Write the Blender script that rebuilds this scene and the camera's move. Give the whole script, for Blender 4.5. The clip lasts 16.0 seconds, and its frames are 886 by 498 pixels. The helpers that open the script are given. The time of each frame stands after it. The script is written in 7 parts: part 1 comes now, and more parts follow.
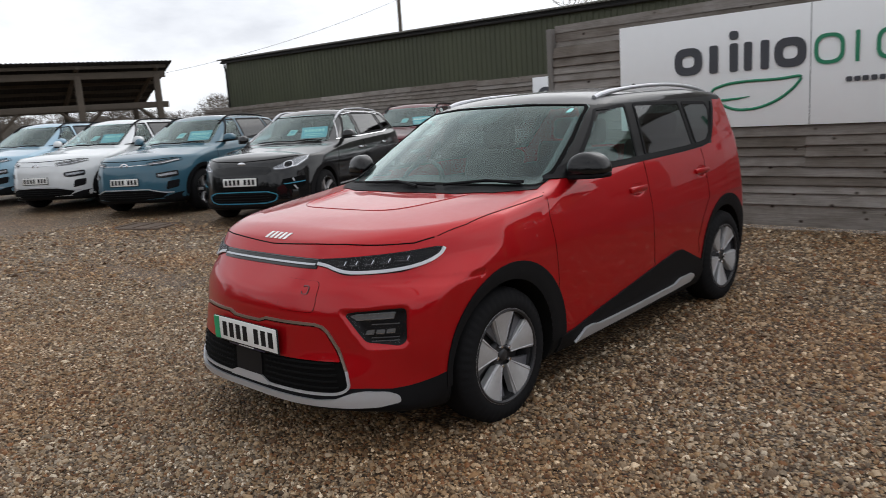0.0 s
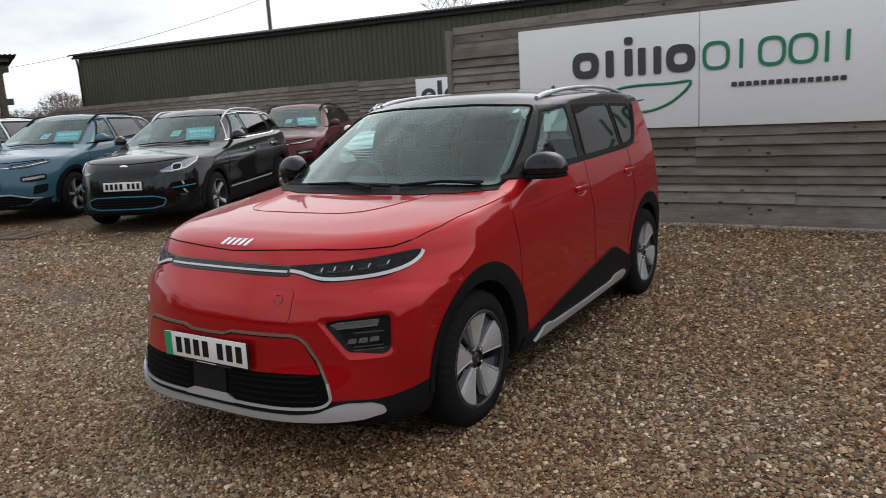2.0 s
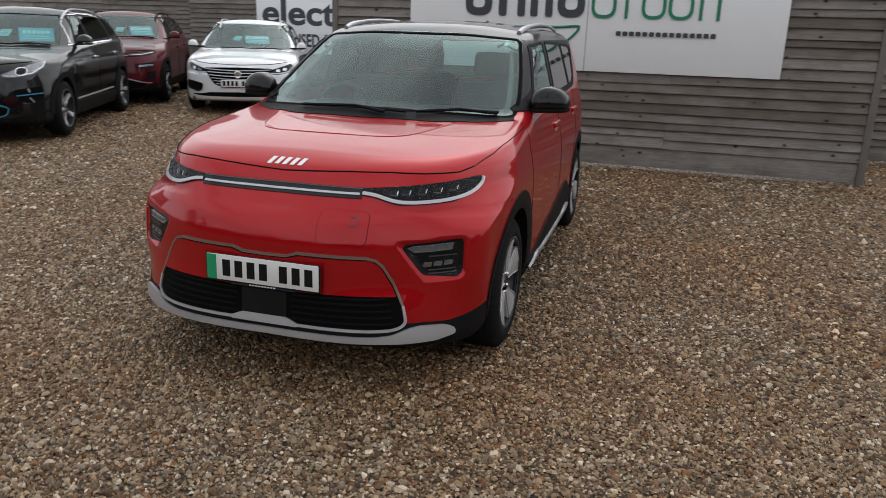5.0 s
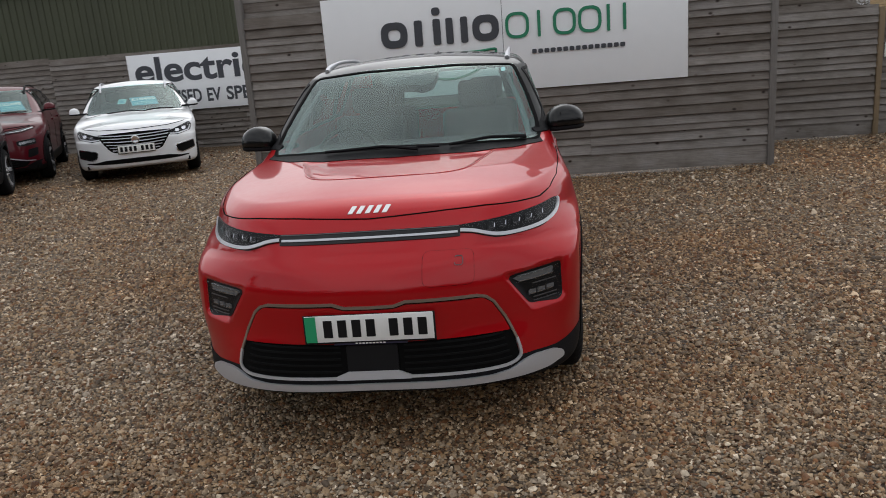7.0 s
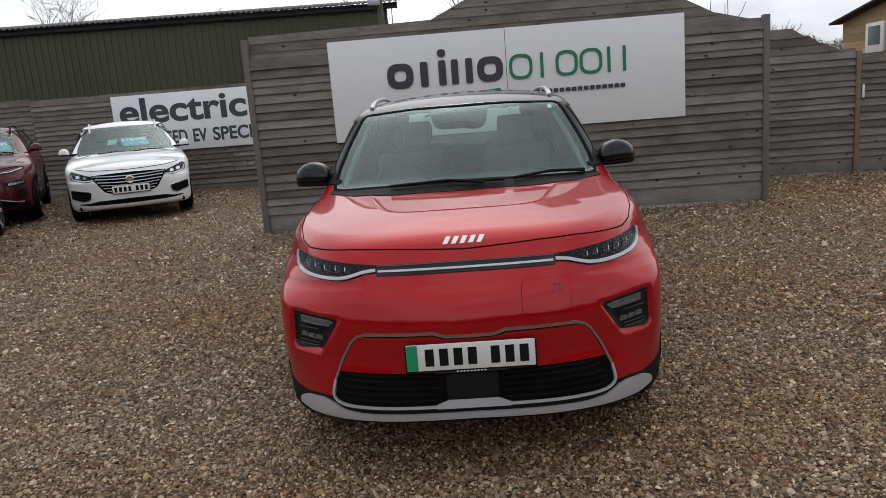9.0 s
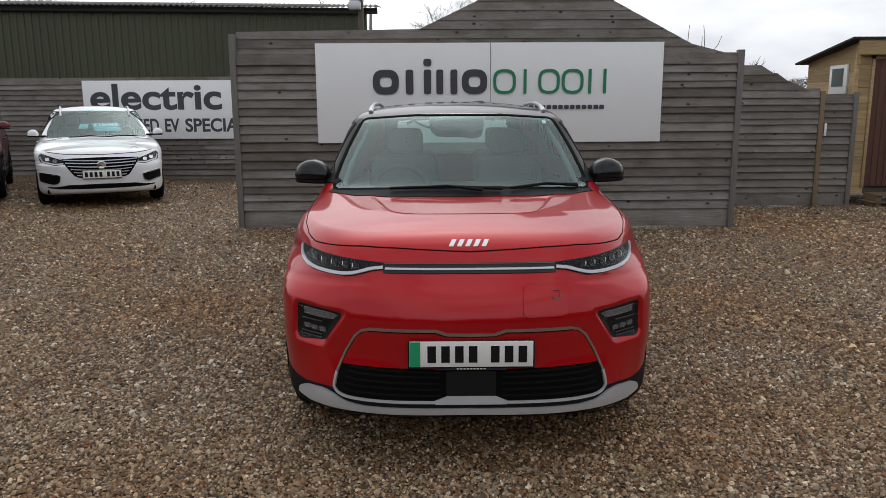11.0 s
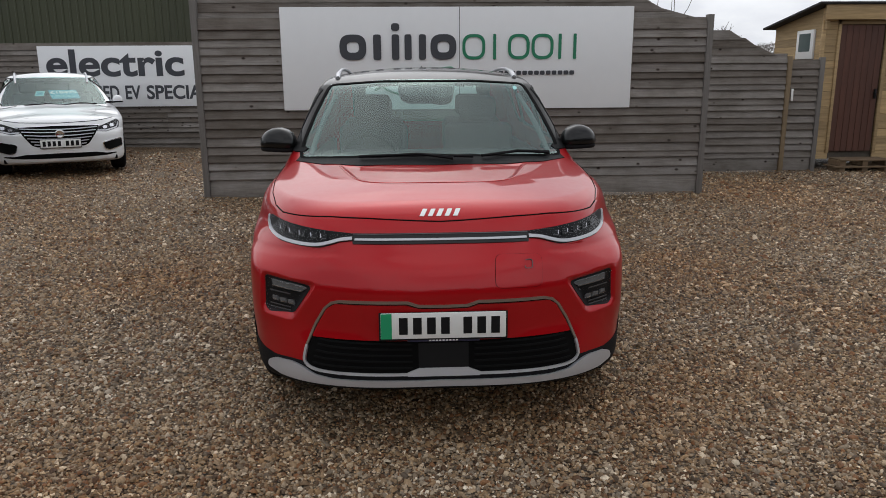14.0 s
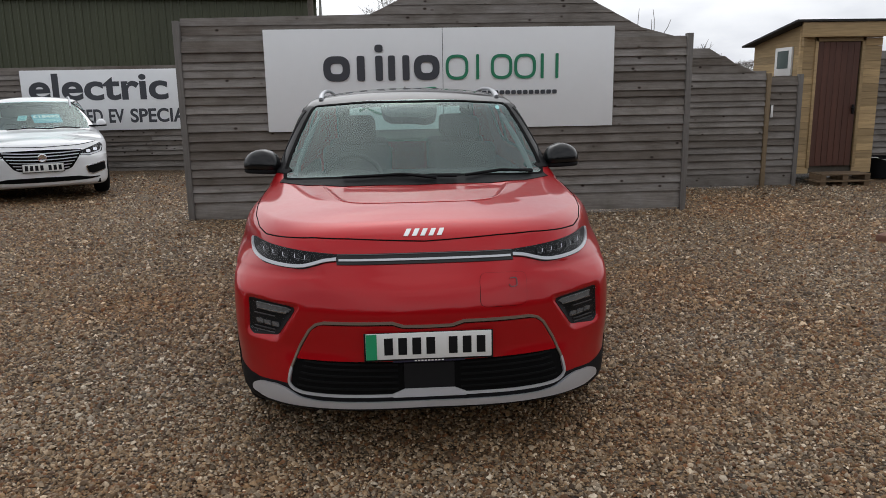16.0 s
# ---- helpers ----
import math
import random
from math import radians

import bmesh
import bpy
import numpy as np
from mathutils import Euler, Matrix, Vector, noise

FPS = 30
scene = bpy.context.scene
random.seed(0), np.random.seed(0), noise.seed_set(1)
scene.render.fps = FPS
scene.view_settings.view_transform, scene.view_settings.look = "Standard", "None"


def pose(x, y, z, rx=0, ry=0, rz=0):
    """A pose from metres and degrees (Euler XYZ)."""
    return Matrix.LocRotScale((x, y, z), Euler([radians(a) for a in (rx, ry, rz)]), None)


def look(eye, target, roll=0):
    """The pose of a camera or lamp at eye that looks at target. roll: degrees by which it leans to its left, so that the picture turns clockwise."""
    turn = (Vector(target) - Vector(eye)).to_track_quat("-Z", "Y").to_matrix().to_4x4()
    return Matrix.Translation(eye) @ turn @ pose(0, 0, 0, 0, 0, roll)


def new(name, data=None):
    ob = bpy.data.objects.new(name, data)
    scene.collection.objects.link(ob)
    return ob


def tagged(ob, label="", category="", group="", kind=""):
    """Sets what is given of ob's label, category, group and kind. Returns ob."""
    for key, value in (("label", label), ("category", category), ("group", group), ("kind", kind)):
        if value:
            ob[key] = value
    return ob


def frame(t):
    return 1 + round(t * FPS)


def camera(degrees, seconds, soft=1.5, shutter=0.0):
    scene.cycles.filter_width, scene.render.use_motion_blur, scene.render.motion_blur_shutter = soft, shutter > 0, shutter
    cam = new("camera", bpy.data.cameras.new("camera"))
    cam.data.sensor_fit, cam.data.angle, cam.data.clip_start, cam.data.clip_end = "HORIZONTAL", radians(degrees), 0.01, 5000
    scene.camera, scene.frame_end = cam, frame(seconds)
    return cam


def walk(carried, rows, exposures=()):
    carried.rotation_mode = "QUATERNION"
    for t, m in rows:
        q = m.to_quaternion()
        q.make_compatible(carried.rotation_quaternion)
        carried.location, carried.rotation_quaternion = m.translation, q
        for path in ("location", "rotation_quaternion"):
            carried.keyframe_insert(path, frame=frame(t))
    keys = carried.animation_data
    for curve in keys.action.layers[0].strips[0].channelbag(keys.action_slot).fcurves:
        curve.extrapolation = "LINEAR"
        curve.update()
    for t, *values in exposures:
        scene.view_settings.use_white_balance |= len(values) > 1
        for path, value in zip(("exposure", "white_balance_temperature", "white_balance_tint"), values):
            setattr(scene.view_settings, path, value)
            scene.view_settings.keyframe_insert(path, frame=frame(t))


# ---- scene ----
cam = camera(61.6, 16.0, soft=0.7, shutter=0.4)
PATH = [
    (0, (3.024, -1.825, 1.502), (1.674, -0.395, 1.137), -3.9),
    (0.5, (2.951, -2.017, 1.518), (1.734, -0.475, 1.141), -3.0),
    (1, (2.821, -2.057, 1.497), (1.668, -0.469, 1.11), -2.7),
    (1.5, (2.639, -1.994, 1.476), (1.482, -0.419, 1.051), -3.6),
    (2, (2.577, -2.053, 1.519), (1.511, -0.404, 1.136), -3.4),
    (2.5, (2.549, -2.107, 1.522), (1.529, -0.43, 1.137), -3.2),
    (3, (2.516, -2.146, 1.522), (1.517, -0.458, 1.134), -2.4),
    (3.5, (2.395, -2.262, 1.515), (1.359, -0.598, 1.116), -0.6),
    (4, (2.156, -2.295, 1.474), (1.149, -0.621, 1.045), -0.6),
    (4.5, (1.865, -2.437, 1.49), (0.936, -0.738, 0.988), -0.3),
    (5, (1.551, -2.623, 1.525), (1.008, -0.783, 0.959), 1.8),
    (5.2, (1.424, -2.646, 1.503), (0.916, -0.783, 0.983), 1.6),
    (7.3, (0.497, -2.805, 1.547), (0.341, -0.872, 1.058), -5.1),
    (7.5, (0.404, -2.842, 1.546), (0.291, -0.898, 1.089), -5.0),
    (8, (0.19, -2.921, 1.568), (0.202, -0.97, 1.13), -3.5),
    (8.5, (0.119, -2.878, 1.563), (0.028, -0.917, 1.181), -4.4),
    (8.7, (0.105, -2.862, 1.555), (-0.004, -0.905, 1.157), -4.8),
    (10.8, (-0.135, -3.001, 1.555), (-0.128, -1.036, 1.185), -0.4),
    (11, (-0.136, -2.999, 1.554), (-0.123, -1.035, 1.178), -0.3),
    (11.5, (-0.135, -3.009, 1.562), (-0.114, -1.045, 1.182), -0.1),
    (12, (-0.14, -2.989, 1.553), (-0.11, -1.029, 1.156), -0.1),
    (12.5, (-0.142, -2.969, 1.549), (-0.096, -1.018, 1.112), -0.1),
    (13, (-0.143, -2.951, 1.548), (-0.079, -1.005, 1.091), 0.1),
    (13.5, (-0.144, -2.946, 1.551), (-0.067, -1.002, 1.085), -0.0),
    (14, (-0.138, -2.938, 1.552), (-0.046, -0.994, 1.09), -0.4),
    (14.5, (-0.143, -2.935, 1.557), (-0.035, -0.987, 1.118), -0.8),
    (15, (-0.136, -2.933, 1.553), (-0.014, -0.983, 1.127), -0.9),
    (15.5, (-0.131, -2.942, 1.558), (-0.007, -0.989, 1.146), -1.0),
    (16, (-0.126, -2.938, 1.553), (0.002, -0.985, 1.141), -1.0),
]
walk(cam, [(t, look(eye, target, roll)) for t, eye, target, roll in PATH], [(0.0, 0.06), (3.0, 0.03), (5.0, 0.0), (7.5, -0.10), (16.0, -0.13)])


# ---- daylight: a bright overcast sky, the sun veiled, high beyond the fence ----
world = bpy.data.worlds.new("overcast")
scene.world = world
world.use_nodes = True
wn, wl = world.node_tree.nodes, world.node_tree.links
sky = wn.new("ShaderNodeTexSky")
sky.sky_type, sky.sun_disc, sky.sun_elevation, sky.sun_rotation = "NISHITA", False, radians(46), radians(-4)
sky.air_density, sky.dust_density, sky.ozone_density = 1.0, 4.0, 1.0
grey = wn.new("ShaderNodeHueSaturation")
grey.inputs["Saturation"].default_value = 0.12
cloud = wn.new("ShaderNodeTexNoise")
cloud.inputs["Scale"].default_value, cloud.inputs["Detail"].default_value, cloud.inputs["Roughness"].default_value = 2.6, 7.0, 0.55
way = wn.new("ShaderNodeTexCoord")
stretch = wn.new("ShaderNodeMapping")
stretch.inputs["Scale"].default_value = (1.0, 1.0, 2.6)
stretch.inputs["Rotation"].default_value = (0, 0, radians(180))
ramp = wn.new("ShaderNodeValToRGB")
ramp.color_ramp.elements[0].position, ramp.color_ramp.elements[0].color = 0.36, (0.70, 0.71, 0.74, 1)
ramp.color_ramp.elements[1].position, ramp.color_ramp.elements[1].color = 0.60, (1.10, 1.10, 1.09, 1)
veil = wn.new("ShaderNodeMix")
veil.data_type = "RGBA"
veil.inputs["Factor"].default_value = 0.66
veil.inputs["B"].default_value = (9.5, 9.8, 10.35, 1)
both = wn.new("ShaderNodeMix")
both.data_type, both.blend_type = "RGBA", "MULTIPLY"
both.inputs["Factor"].default_value = 1.0
wl.new(sky.outputs["Color"], grey.inputs["Color"])
wl.new(way.outputs["Generated"], stretch.inputs["Vector"])
wl.new(stretch.outputs["Vector"], cloud.inputs["Vector"])
wl.new(cloud.outputs["Fac"], ramp.inputs["Fac"])
wl.new(grey.outputs["Color"], veil.inputs["A"])
wl.new(veil.outputs["Result"], both.inputs["A"])
wl.new(ramp.outputs["Color"], both.inputs["B"])
wl.new(both.outputs["Result"], wn["Background"].inputs["Color"])
wn["Background"].inputs["Strength"].default_value = 0.133
sun = new("sun", bpy.data.lights.new("sun", "SUN"))
sun.data.energy, sun.data.angle, sun.data.color = 0.55, radians(130), (1.0, 0.97, 0.93)
sun.matrix_world = look((-0.6, 8.5, 8.8), (0, 0, 0))


# ---- materials ----
def mat(name, colour, rough=0.5, metal=0.0, coat=0.0, vary=0.12, grain=30.0, bump=0.0, random_tint=0.0, island=False, stain=0.0, stretch=(1, 1, 1), spec=0.5, clear=0.03):
    """A surface with fine grain, broad stains, and a tint of its own for each piece."""
    m = bpy.data.materials.new(name)
    m.use_nodes = True
    n, l = m.node_tree.nodes, m.node_tree.links
    b = n["Principled BSDF"]
    b.inputs["Roughness"].default_value, b.inputs["Metallic"].default_value = rough, metal
    b.inputs["Coat Weight"].default_value, b.inputs["Coat Roughness"].default_value = coat, clear
    b.inputs["Specular IOR Level"].default_value = spec
    at = n.new("ShaderNodeTexCoord")
    mp = n.new("ShaderNodeMapping")
    mp.inputs["Scale"].default_value = stretch
    l.new(at.outputs["Object"], mp.inputs["Vector"])
    if random_tint and not island:
        own = n.new("ShaderNodeVectorMath")
        own.operation = "SCALE"
        own.inputs[0].default_value = (37.0, 23.0, 51.0)
        l.new(n.new("ShaderNodeObjectInfo").outputs["Random"], own.inputs["Scale"])
        l.new(own.outputs[0], mp.inputs["Location"])
    fine = n.new("ShaderNodeTexNoise")
    fine.inputs["Scale"].default_value, fine.inputs["Detail"].default_value = grain, 6.0
    l.new(mp.outputs["Vector"], fine.inputs["Vector"])
    broad = n.new("ShaderNodeTexNoise")
    broad.inputs["Scale"].default_value, broad.inputs["Detail"].default_value = max(grain / 14, 0.6), 4.0
    l.new(mp.outputs["Vector"], broad.inputs["Vector"])
    value = n.new("ShaderNodeMath")
    value.operation = "MULTIPLY_ADD"
    value.inputs[1].default_value, value.inputs[2].default_value = 2 * vary, 1 - vary
    l.new(fine.outputs["Fac"], value.inputs[0])
    last = value.outputs[0]
    if stain:
        s = n.new("ShaderNodeMath")
        s.operation = "MULTIPLY_ADD"
        s.inputs[1].default_value, s.inputs[2].default_value = 2 * stain, 1 - stain
        l.new(broad.outputs["Fac"], s.inputs[0])
        t = n.new("ShaderNodeMath")
        t.operation = "MULTIPLY"
        l.new(last, t.inputs[0])
        l.new(s.outputs[0], t.inputs[1])
        last = t.outputs[0]
    if random_tint:
        src = n.new("ShaderNodeNewGeometry").outputs["Random Per Island"] if island else n.new("ShaderNodeObjectInfo").outputs["Random"]
        s = n.new("ShaderNodeMath")
        s.operation = "MULTIPLY_ADD"
        s.inputs[1].default_value, s.inputs[2].default_value = 2 * random_tint, 1 - random_tint
        l.new(src, s.inputs[0])
        t = n.new("ShaderNodeMath")
        t.operation = "MULTIPLY"
        l.new(last, t.inputs[0])
        l.new(s.outputs[0], t.inputs[1])
        last = t.outputs[0]
    mix = n.new("ShaderNodeVectorMath")
    mix.operation = "SCALE"
    mix.inputs[0].default_value = colour
    l.new(last, mix.inputs["Scale"])
    l.new(mix.outputs[0], b.inputs["Base Color"])
    r = n.new("ShaderNodeMath")
    r.operation = "MULTIPLY_ADD"
    r.inputs[1].default_value, r.inputs[2].default_value = 0.2 * rough, 0.9 * rough
    l.new(broad.outputs["Fac"], r.inputs[0])
    l.new(r.outputs[0], b.inputs["Roughness"])
    if bump:
        h = n.new("ShaderNodeBump")
        h.inputs["Strength"].default_value, h.inputs["Distance"].default_value = 0.6, bump
        l.new(fine.outputs["Fac"], h.inputs["Height"])
        l.new(h.outputs["Normal"], b.inputs["Normal"])
    return m


def glass(name, tint, least=0.07, shine=(1, 1, 1), most=1.0):
    """A thin pane: clear with a tint, and a sheen that grows towards a grazing view."""
    m = bpy.data.materials.new(name)
    m.use_nodes = True
    n, l = m.node_tree.nodes, m.node_tree.links
    n.remove(n["Principled BSDF"])
    clear, gloss, mix = n.new("ShaderNodeBsdfTransparent"), n.new("ShaderNodeBsdfGlossy"), n.new("ShaderNodeMixShader")
    edge, power, sheen = n.new("ShaderNodeLayerWeight"), n.new("ShaderNodeMath"), n.new("ShaderNodeMath")
    edge.inputs["Blend"].default_value = 0.5
    power.operation, sheen.operation = "POWER", "MULTIPLY_ADD"
    power.inputs[1].default_value = 4.6
    sheen.inputs[1].default_value, sheen.inputs[2].default_value = most - least, least
    clear.inputs["Color"].default_value = (*tint, 1)
    gloss.inputs["Roughness"].default_value = 0.03
    gloss.inputs["Color"].default_value = (*shine, 1)
    l.new(edge.outputs["Facing"], power.inputs[0])
    l.new(power.outputs[0], sheen.inputs[0])
    l.new(sheen.outputs[0], mix.inputs[0])
    l.new(clear.outputs[0], mix.inputs[1])
    l.new(gloss.outputs[0], mix.inputs[2])
    l.new(mix.outputs[0], n["Material Output"].inputs["Surface"])
    return m


def ramp_node(n, tones):
    r = n.new("ShaderNodeValToRGB")
    e = r.color_ramp.elements
    while len(e) < len(tones):
        e.new(0.5)
    for k, (p, c) in zip(e, tones):
        k.position, k.color = p, (*c, 1)
    return r


def timber(name, colour):
    """Sawn fence board along x: long grain, streaks, dark knots, its own tone for each board."""
    m = bpy.data.materials.new(name)
    m.use_nodes = True
    n, l = m.node_tree.nodes, m.node_tree.links
    b = n["Principled BSDF"]
    at, own, shift = n.new("ShaderNodeTexCoord"), n.new("ShaderNodeObjectInfo"), n.new("ShaderNodeVectorMath")
    shift.operation = "SCALE"
    shift.inputs[0].default_value = (61.0, 17.0, 29.0)
    l.new(own.outputs["Random"], shift.inputs["Scale"])
    add = n.new("ShaderNodeVectorMath")
    l.new(at.outputs["Object"], add.inputs[0])
    l.new(shift.outputs[0], add.inputs[1])

    def noise(scale, detail, stretch):
        mp, t = n.new("ShaderNodeMapping"), n.new("ShaderNodeTexNoise")
        mp.inputs["Scale"].default_value = stretch
        t.inputs["Scale"].default_value, t.inputs["Detail"].default_value, t.inputs["Roughness"].default_value = scale, detail, 0.62
        l.new(add.outputs[0], mp.inputs["Vector"])
        l.new(mp.outputs["Vector"], t.inputs["Vector"])
        return t.outputs["Fac"]
    grain = noise(70, 8, (0.045, 1, 1.6))
    cloudy = noise(4.5, 5, (0.6, 1, 1.2))
    weather = ramp_node(n, ((0.28, (0.74, 0.73, 0.72)), (0.45, (0.94, 0.93, 0.92)), (0.56, (1.04, 1.03, 1.02)), (0.72, (1.20, 1.18, 1.15))))
    l.new(grain, weather.inputs["Fac"])
    stain = ramp_node(n, ((0.30, (0.72, 0.69, 0.64)), (0.50, (1.0, 0.98, 0.95)), (0.68, (1.20, 1.20, 1.20))))
    l.new(cloudy, stain.inputs["Fac"])
    tone = ramp_node(n, ((0.0, (0.62, 0.58, 0.54)), (0.30, (0.86, 0.83, 0.80)), (0.7, (1.00, 1.00, 1.00)), (1.0, (1.22, 1.21, 1.19))))
    l.new(own.outputs["Random"], tone.inputs["Fac"])
    kmap, knot = n.new("ShaderNodeMapping"), n.new("ShaderNodeTexVoronoi")
    kmap.inputs["Scale"].default_value = (4.4, 0.0, 7.0)
    knot.inputs["Scale"].default_value = 1.0
    l.new(add.outputs[0], kmap.inputs["Vector"])
    l.new(kmap.outputs["Vector"], knot.inputs["Vector"])
    eye = ramp_node(n, ((0.06, (0.14, 0.115, 0.10)), (0.095, (0.58, 0.55, 0.52)), (0.15, (1.0, 1.0, 1.0))))
    l.new(knot.outputs["Distance"], eye.inputs["Fac"])
    last = None
    for r in (weather, stain, tone, eye):
        if last is None:
            last = r.outputs["Color"]
            continue
        mul = n.new("ShaderNodeVectorMath")
        mul.operation = "MULTIPLY"
        l.new(last, mul.inputs[0])
        l.new(r.outputs["Color"], mul.inputs[1])
        last = mul.outputs[0]
    mul = n.new("ShaderNodeVectorMath")
    mul.operation = "MULTIPLY"
    mul.inputs[1].default_value = colour
    l.new(last, mul.inputs[0])
    l.new(mul.outputs[0], b.inputs["Base Color"])
    b.inputs["Roughness"].default_value, b.inputs["Specular IOR Level"].default_value = 0.85, 0.2
    h = n.new("ShaderNodeBump")
    h.inputs["Strength"].default_value, h.inputs["Distance"].default_value = 0.8, 0.006
    l.new(grain, h.inputs["Height"])
    l.new(h.outputs["Normal"], b.inputs["Normal"])
    return m


def pebbles(name, island):
    """Flint gravel: buff, brown, grey and white stones. island: one tint a stone; else cells of the size of the stones
    with the shade of the gaps painted dark.
    """
    m = bpy.data.materials.new(name)
    m.use_nodes = True
    n, l = m.node_tree.nodes, m.node_tree.links
    b = n["Principled BSDF"]
    ramp = ramp_node(n, ((0.0, (0.060, 0.036, 0.020)), (0.10, (0.255, 0.132, 0.064)), (0.20, (0.070, 0.051, 0.036)), (0.32, (0.330, 0.225, 0.130)), (0.44, (0.100, 0.082, 0.066)), (0.56, (0.430, 0.320, 0.205)), (0.68, (0.185, 0.160, 0.134)), (0.80, (0.540, 0.450, 0.340)), (0.90, (0.250, 0.215, 0.175)), (1.0, (0.88, 0.82, 0.72))))
    at = n.new("ShaderNodeTexCoord")
    fine = n.new("ShaderNodeTexNoise")
    fine.inputs["Scale"].default_value, fine.inputs["Detail"].default_value = 120, 5
    l.new(at.outputs["Object"], fine.inputs["Vector"])
    wide = n.new("ShaderNodeTexNoise")
    wide.inputs["Scale"].default_value, wide.inputs["Detail"].default_value = 0.55, 5
    l.new(at.outputs["Object"], wide.inputs["Vector"])
    tint = ramp_node(n, ((0.36, (0.89, 0.70, 0.51)), (0.50, (0.88, 0.772, 0.64)), (0.64, (0.925, 0.86, 0.775))))
    l.new(wide.outputs["Fac"], tint.inputs["Fac"])

    def times(a, c):
        x = n.new("ShaderNodeVectorMath")
        x.operation = "MULTIPLY"
        l.new(a, x.inputs[0])
        l.new(c, x.inputs[1])
        return x.outputs[0]
    if island:
        g = n.new("ShaderNodeNewGeometry")
        l.new(g.outputs["Random Per Island"], ramp.inputs["Fac"])
        spots = ramp_node(n, ((0.30, (0.70, 0.68, 0.66)), (0.55, (1.0, 1.0, 1.0)), (0.75, (1.18, 1.18, 1.18))))
        l.new(fine.outputs["Fac"], spots.inputs["Fac"])
        colour = times(ramp.outputs["Color"], spots.outputs["Color"])
        height, dist = fine.outputs["Fac"], 0.002
    else:
        v = n.new("ShaderNodeTexVoronoi")
        v.inputs["Scale"].default_value, v.inputs["Randomness"].default_value = 62, 1.0
        l.new(at.outputs["Object"], v.inputs["Vector"])
        sep = n.new("ShaderNodeSeparateColor")
        l.new(v.outputs["Color"], sep.inputs["Color"])
        l.new(sep.outputs[0], ramp.inputs["Fac"])
        # shade between the stones, painted as a dark edge round each cell
        gap_shade = ramp_node(n, ((0.25, (1.0, 1.0, 1.0)), (0.55, (0.44, 0.42, 0.40)), (0.75, (0.15, 0.14, 0.13))))
        l.new(v.outputs["Distance"], gap_shade.inputs["Fac"])
        # shade of hollows and light on heaps, a hand wide, put into the colour
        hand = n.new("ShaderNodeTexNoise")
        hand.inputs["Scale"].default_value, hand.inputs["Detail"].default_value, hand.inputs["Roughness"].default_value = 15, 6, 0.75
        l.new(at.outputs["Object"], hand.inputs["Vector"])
        heap_shade = ramp_node(n, ((0.34, (0.45, 0.43, 0.40)), (0.50, (0.92, 0.91, 0.90)), (0.66, (1.45, 1.43, 1.40))))
        l.new(hand.outputs["Fac"], heap_shade.inputs["Fac"])
        colour = times(times(ramp.outputs["Color"], gap_shade.outputs["Color"]), heap_shade.outputs["Color"])
        inv = n.new("ShaderNodeMath")
        inv.operation = "MULTIPLY_ADD"
        inv.inputs[1].default_value, inv.inputs[2].default_value = -1.0, 1.0
        l.new(v.outputs["Distance"], inv.inputs[0])
        height, dist = inv.outputs[0], 0.012
    l.new(times(colour, tint.outputs["Color"]), b.inputs["Base Color"])
    b.inputs["Roughness"].default_value, b.inputs["Specular IOR Level"].default_value = 0.62, 0.3
    h = n.new("ShaderNodeBump")
    h.inputs["Strength"].default_value, h.inputs["Distance"].default_value = 0.9, dist
    l.new(height, h.inputs["Height"])
    l.new(h.outputs["Normal"], b.inputs["Normal"])
    return m


RED = mat("red_paint", (0.385, 0.0050, 0.0085), 0.34, 0.40, 0.72, 0.03, 400, spec=0.03, clear=0.015)
PILLAR = mat("satin_black_pillar", (0.004, 0.004, 0.0045), 0.40, vary=0.05, grain=300, spec=0.16)
BLACK_GLOSS = mat("gloss_black_paint", (0.003, 0.003, 0.0034), 0.30, 0.0, 0.65, 0.05, 300, spec=0.08, clear=0.015)
PLASTIC = mat("black_grained_plastic", (0.0075, 0.0075, 0.0085), 0.6, bump=0.0006, vary=0.2, grain=500, stain=0.15, spec=0.10)
RUBBER = mat("tyre_rubber", (0.009, 0.009, 0.010), 0.8, spec=0.12, vary=0.25, grain=120, stain=0.25, bump=0.001)
GAP = mat("dark_gap", (0.003, 0.003, 0.003), 0.9, spec=0.1)
SILVER = mat("satin_silver_paint", (0.50, 0.51, 0.54), 0.36, 0.55, vary=0.05, grain=200)
ALLOY = mat("machined_alloy", (0.50, 0.50, 0.52), 0.36, 0.45, vary=0.10, grain=60, stain=0.12)
SATIN_ALLOY = mat("satin_grey_alloy", (0.42, 0.42, 0.43), 0.42, 0.35, vary=0.12, grain=60, stain=0.15)
WEB_ALLOY = mat("grey_recessed_alloy", (0.12, 0.122, 0.135), 0.45, 0.3, vary=0.2, grain=40)
DARK_ALLOY = mat("dark_alloy", (0.035, 0.035, 0.038), 0.4, 0.4, vary=0.15)
CHROME = mat("chrome", (0.75, 0.75, 0.77), 0.12, 1.0, vary=0.04)
BRONZE = mat("satin_bronze_trim", (0.24, 0.195, 0.16), 0.35, 0.6, vary=0.06)
GREY_LINING = mat("arch_lining", (0.007, 0.007, 0.007), 0.95, vary=0.3, spec=0.1)
CLOTH = mat("dark_seat_cloth", (0.040, 0.040, 0.043), 0.85, vary=0.3, grain=250)
CABIN = mat("cabin_plastic", (0.016, 0.016, 0.017), 0.7, vary=0.2, grain=200)
PILLAR_TRIM = mat("pale_pillar_trim", (0.12, 0.124, 0.124), 0.8, vary=0.1, grain=200)
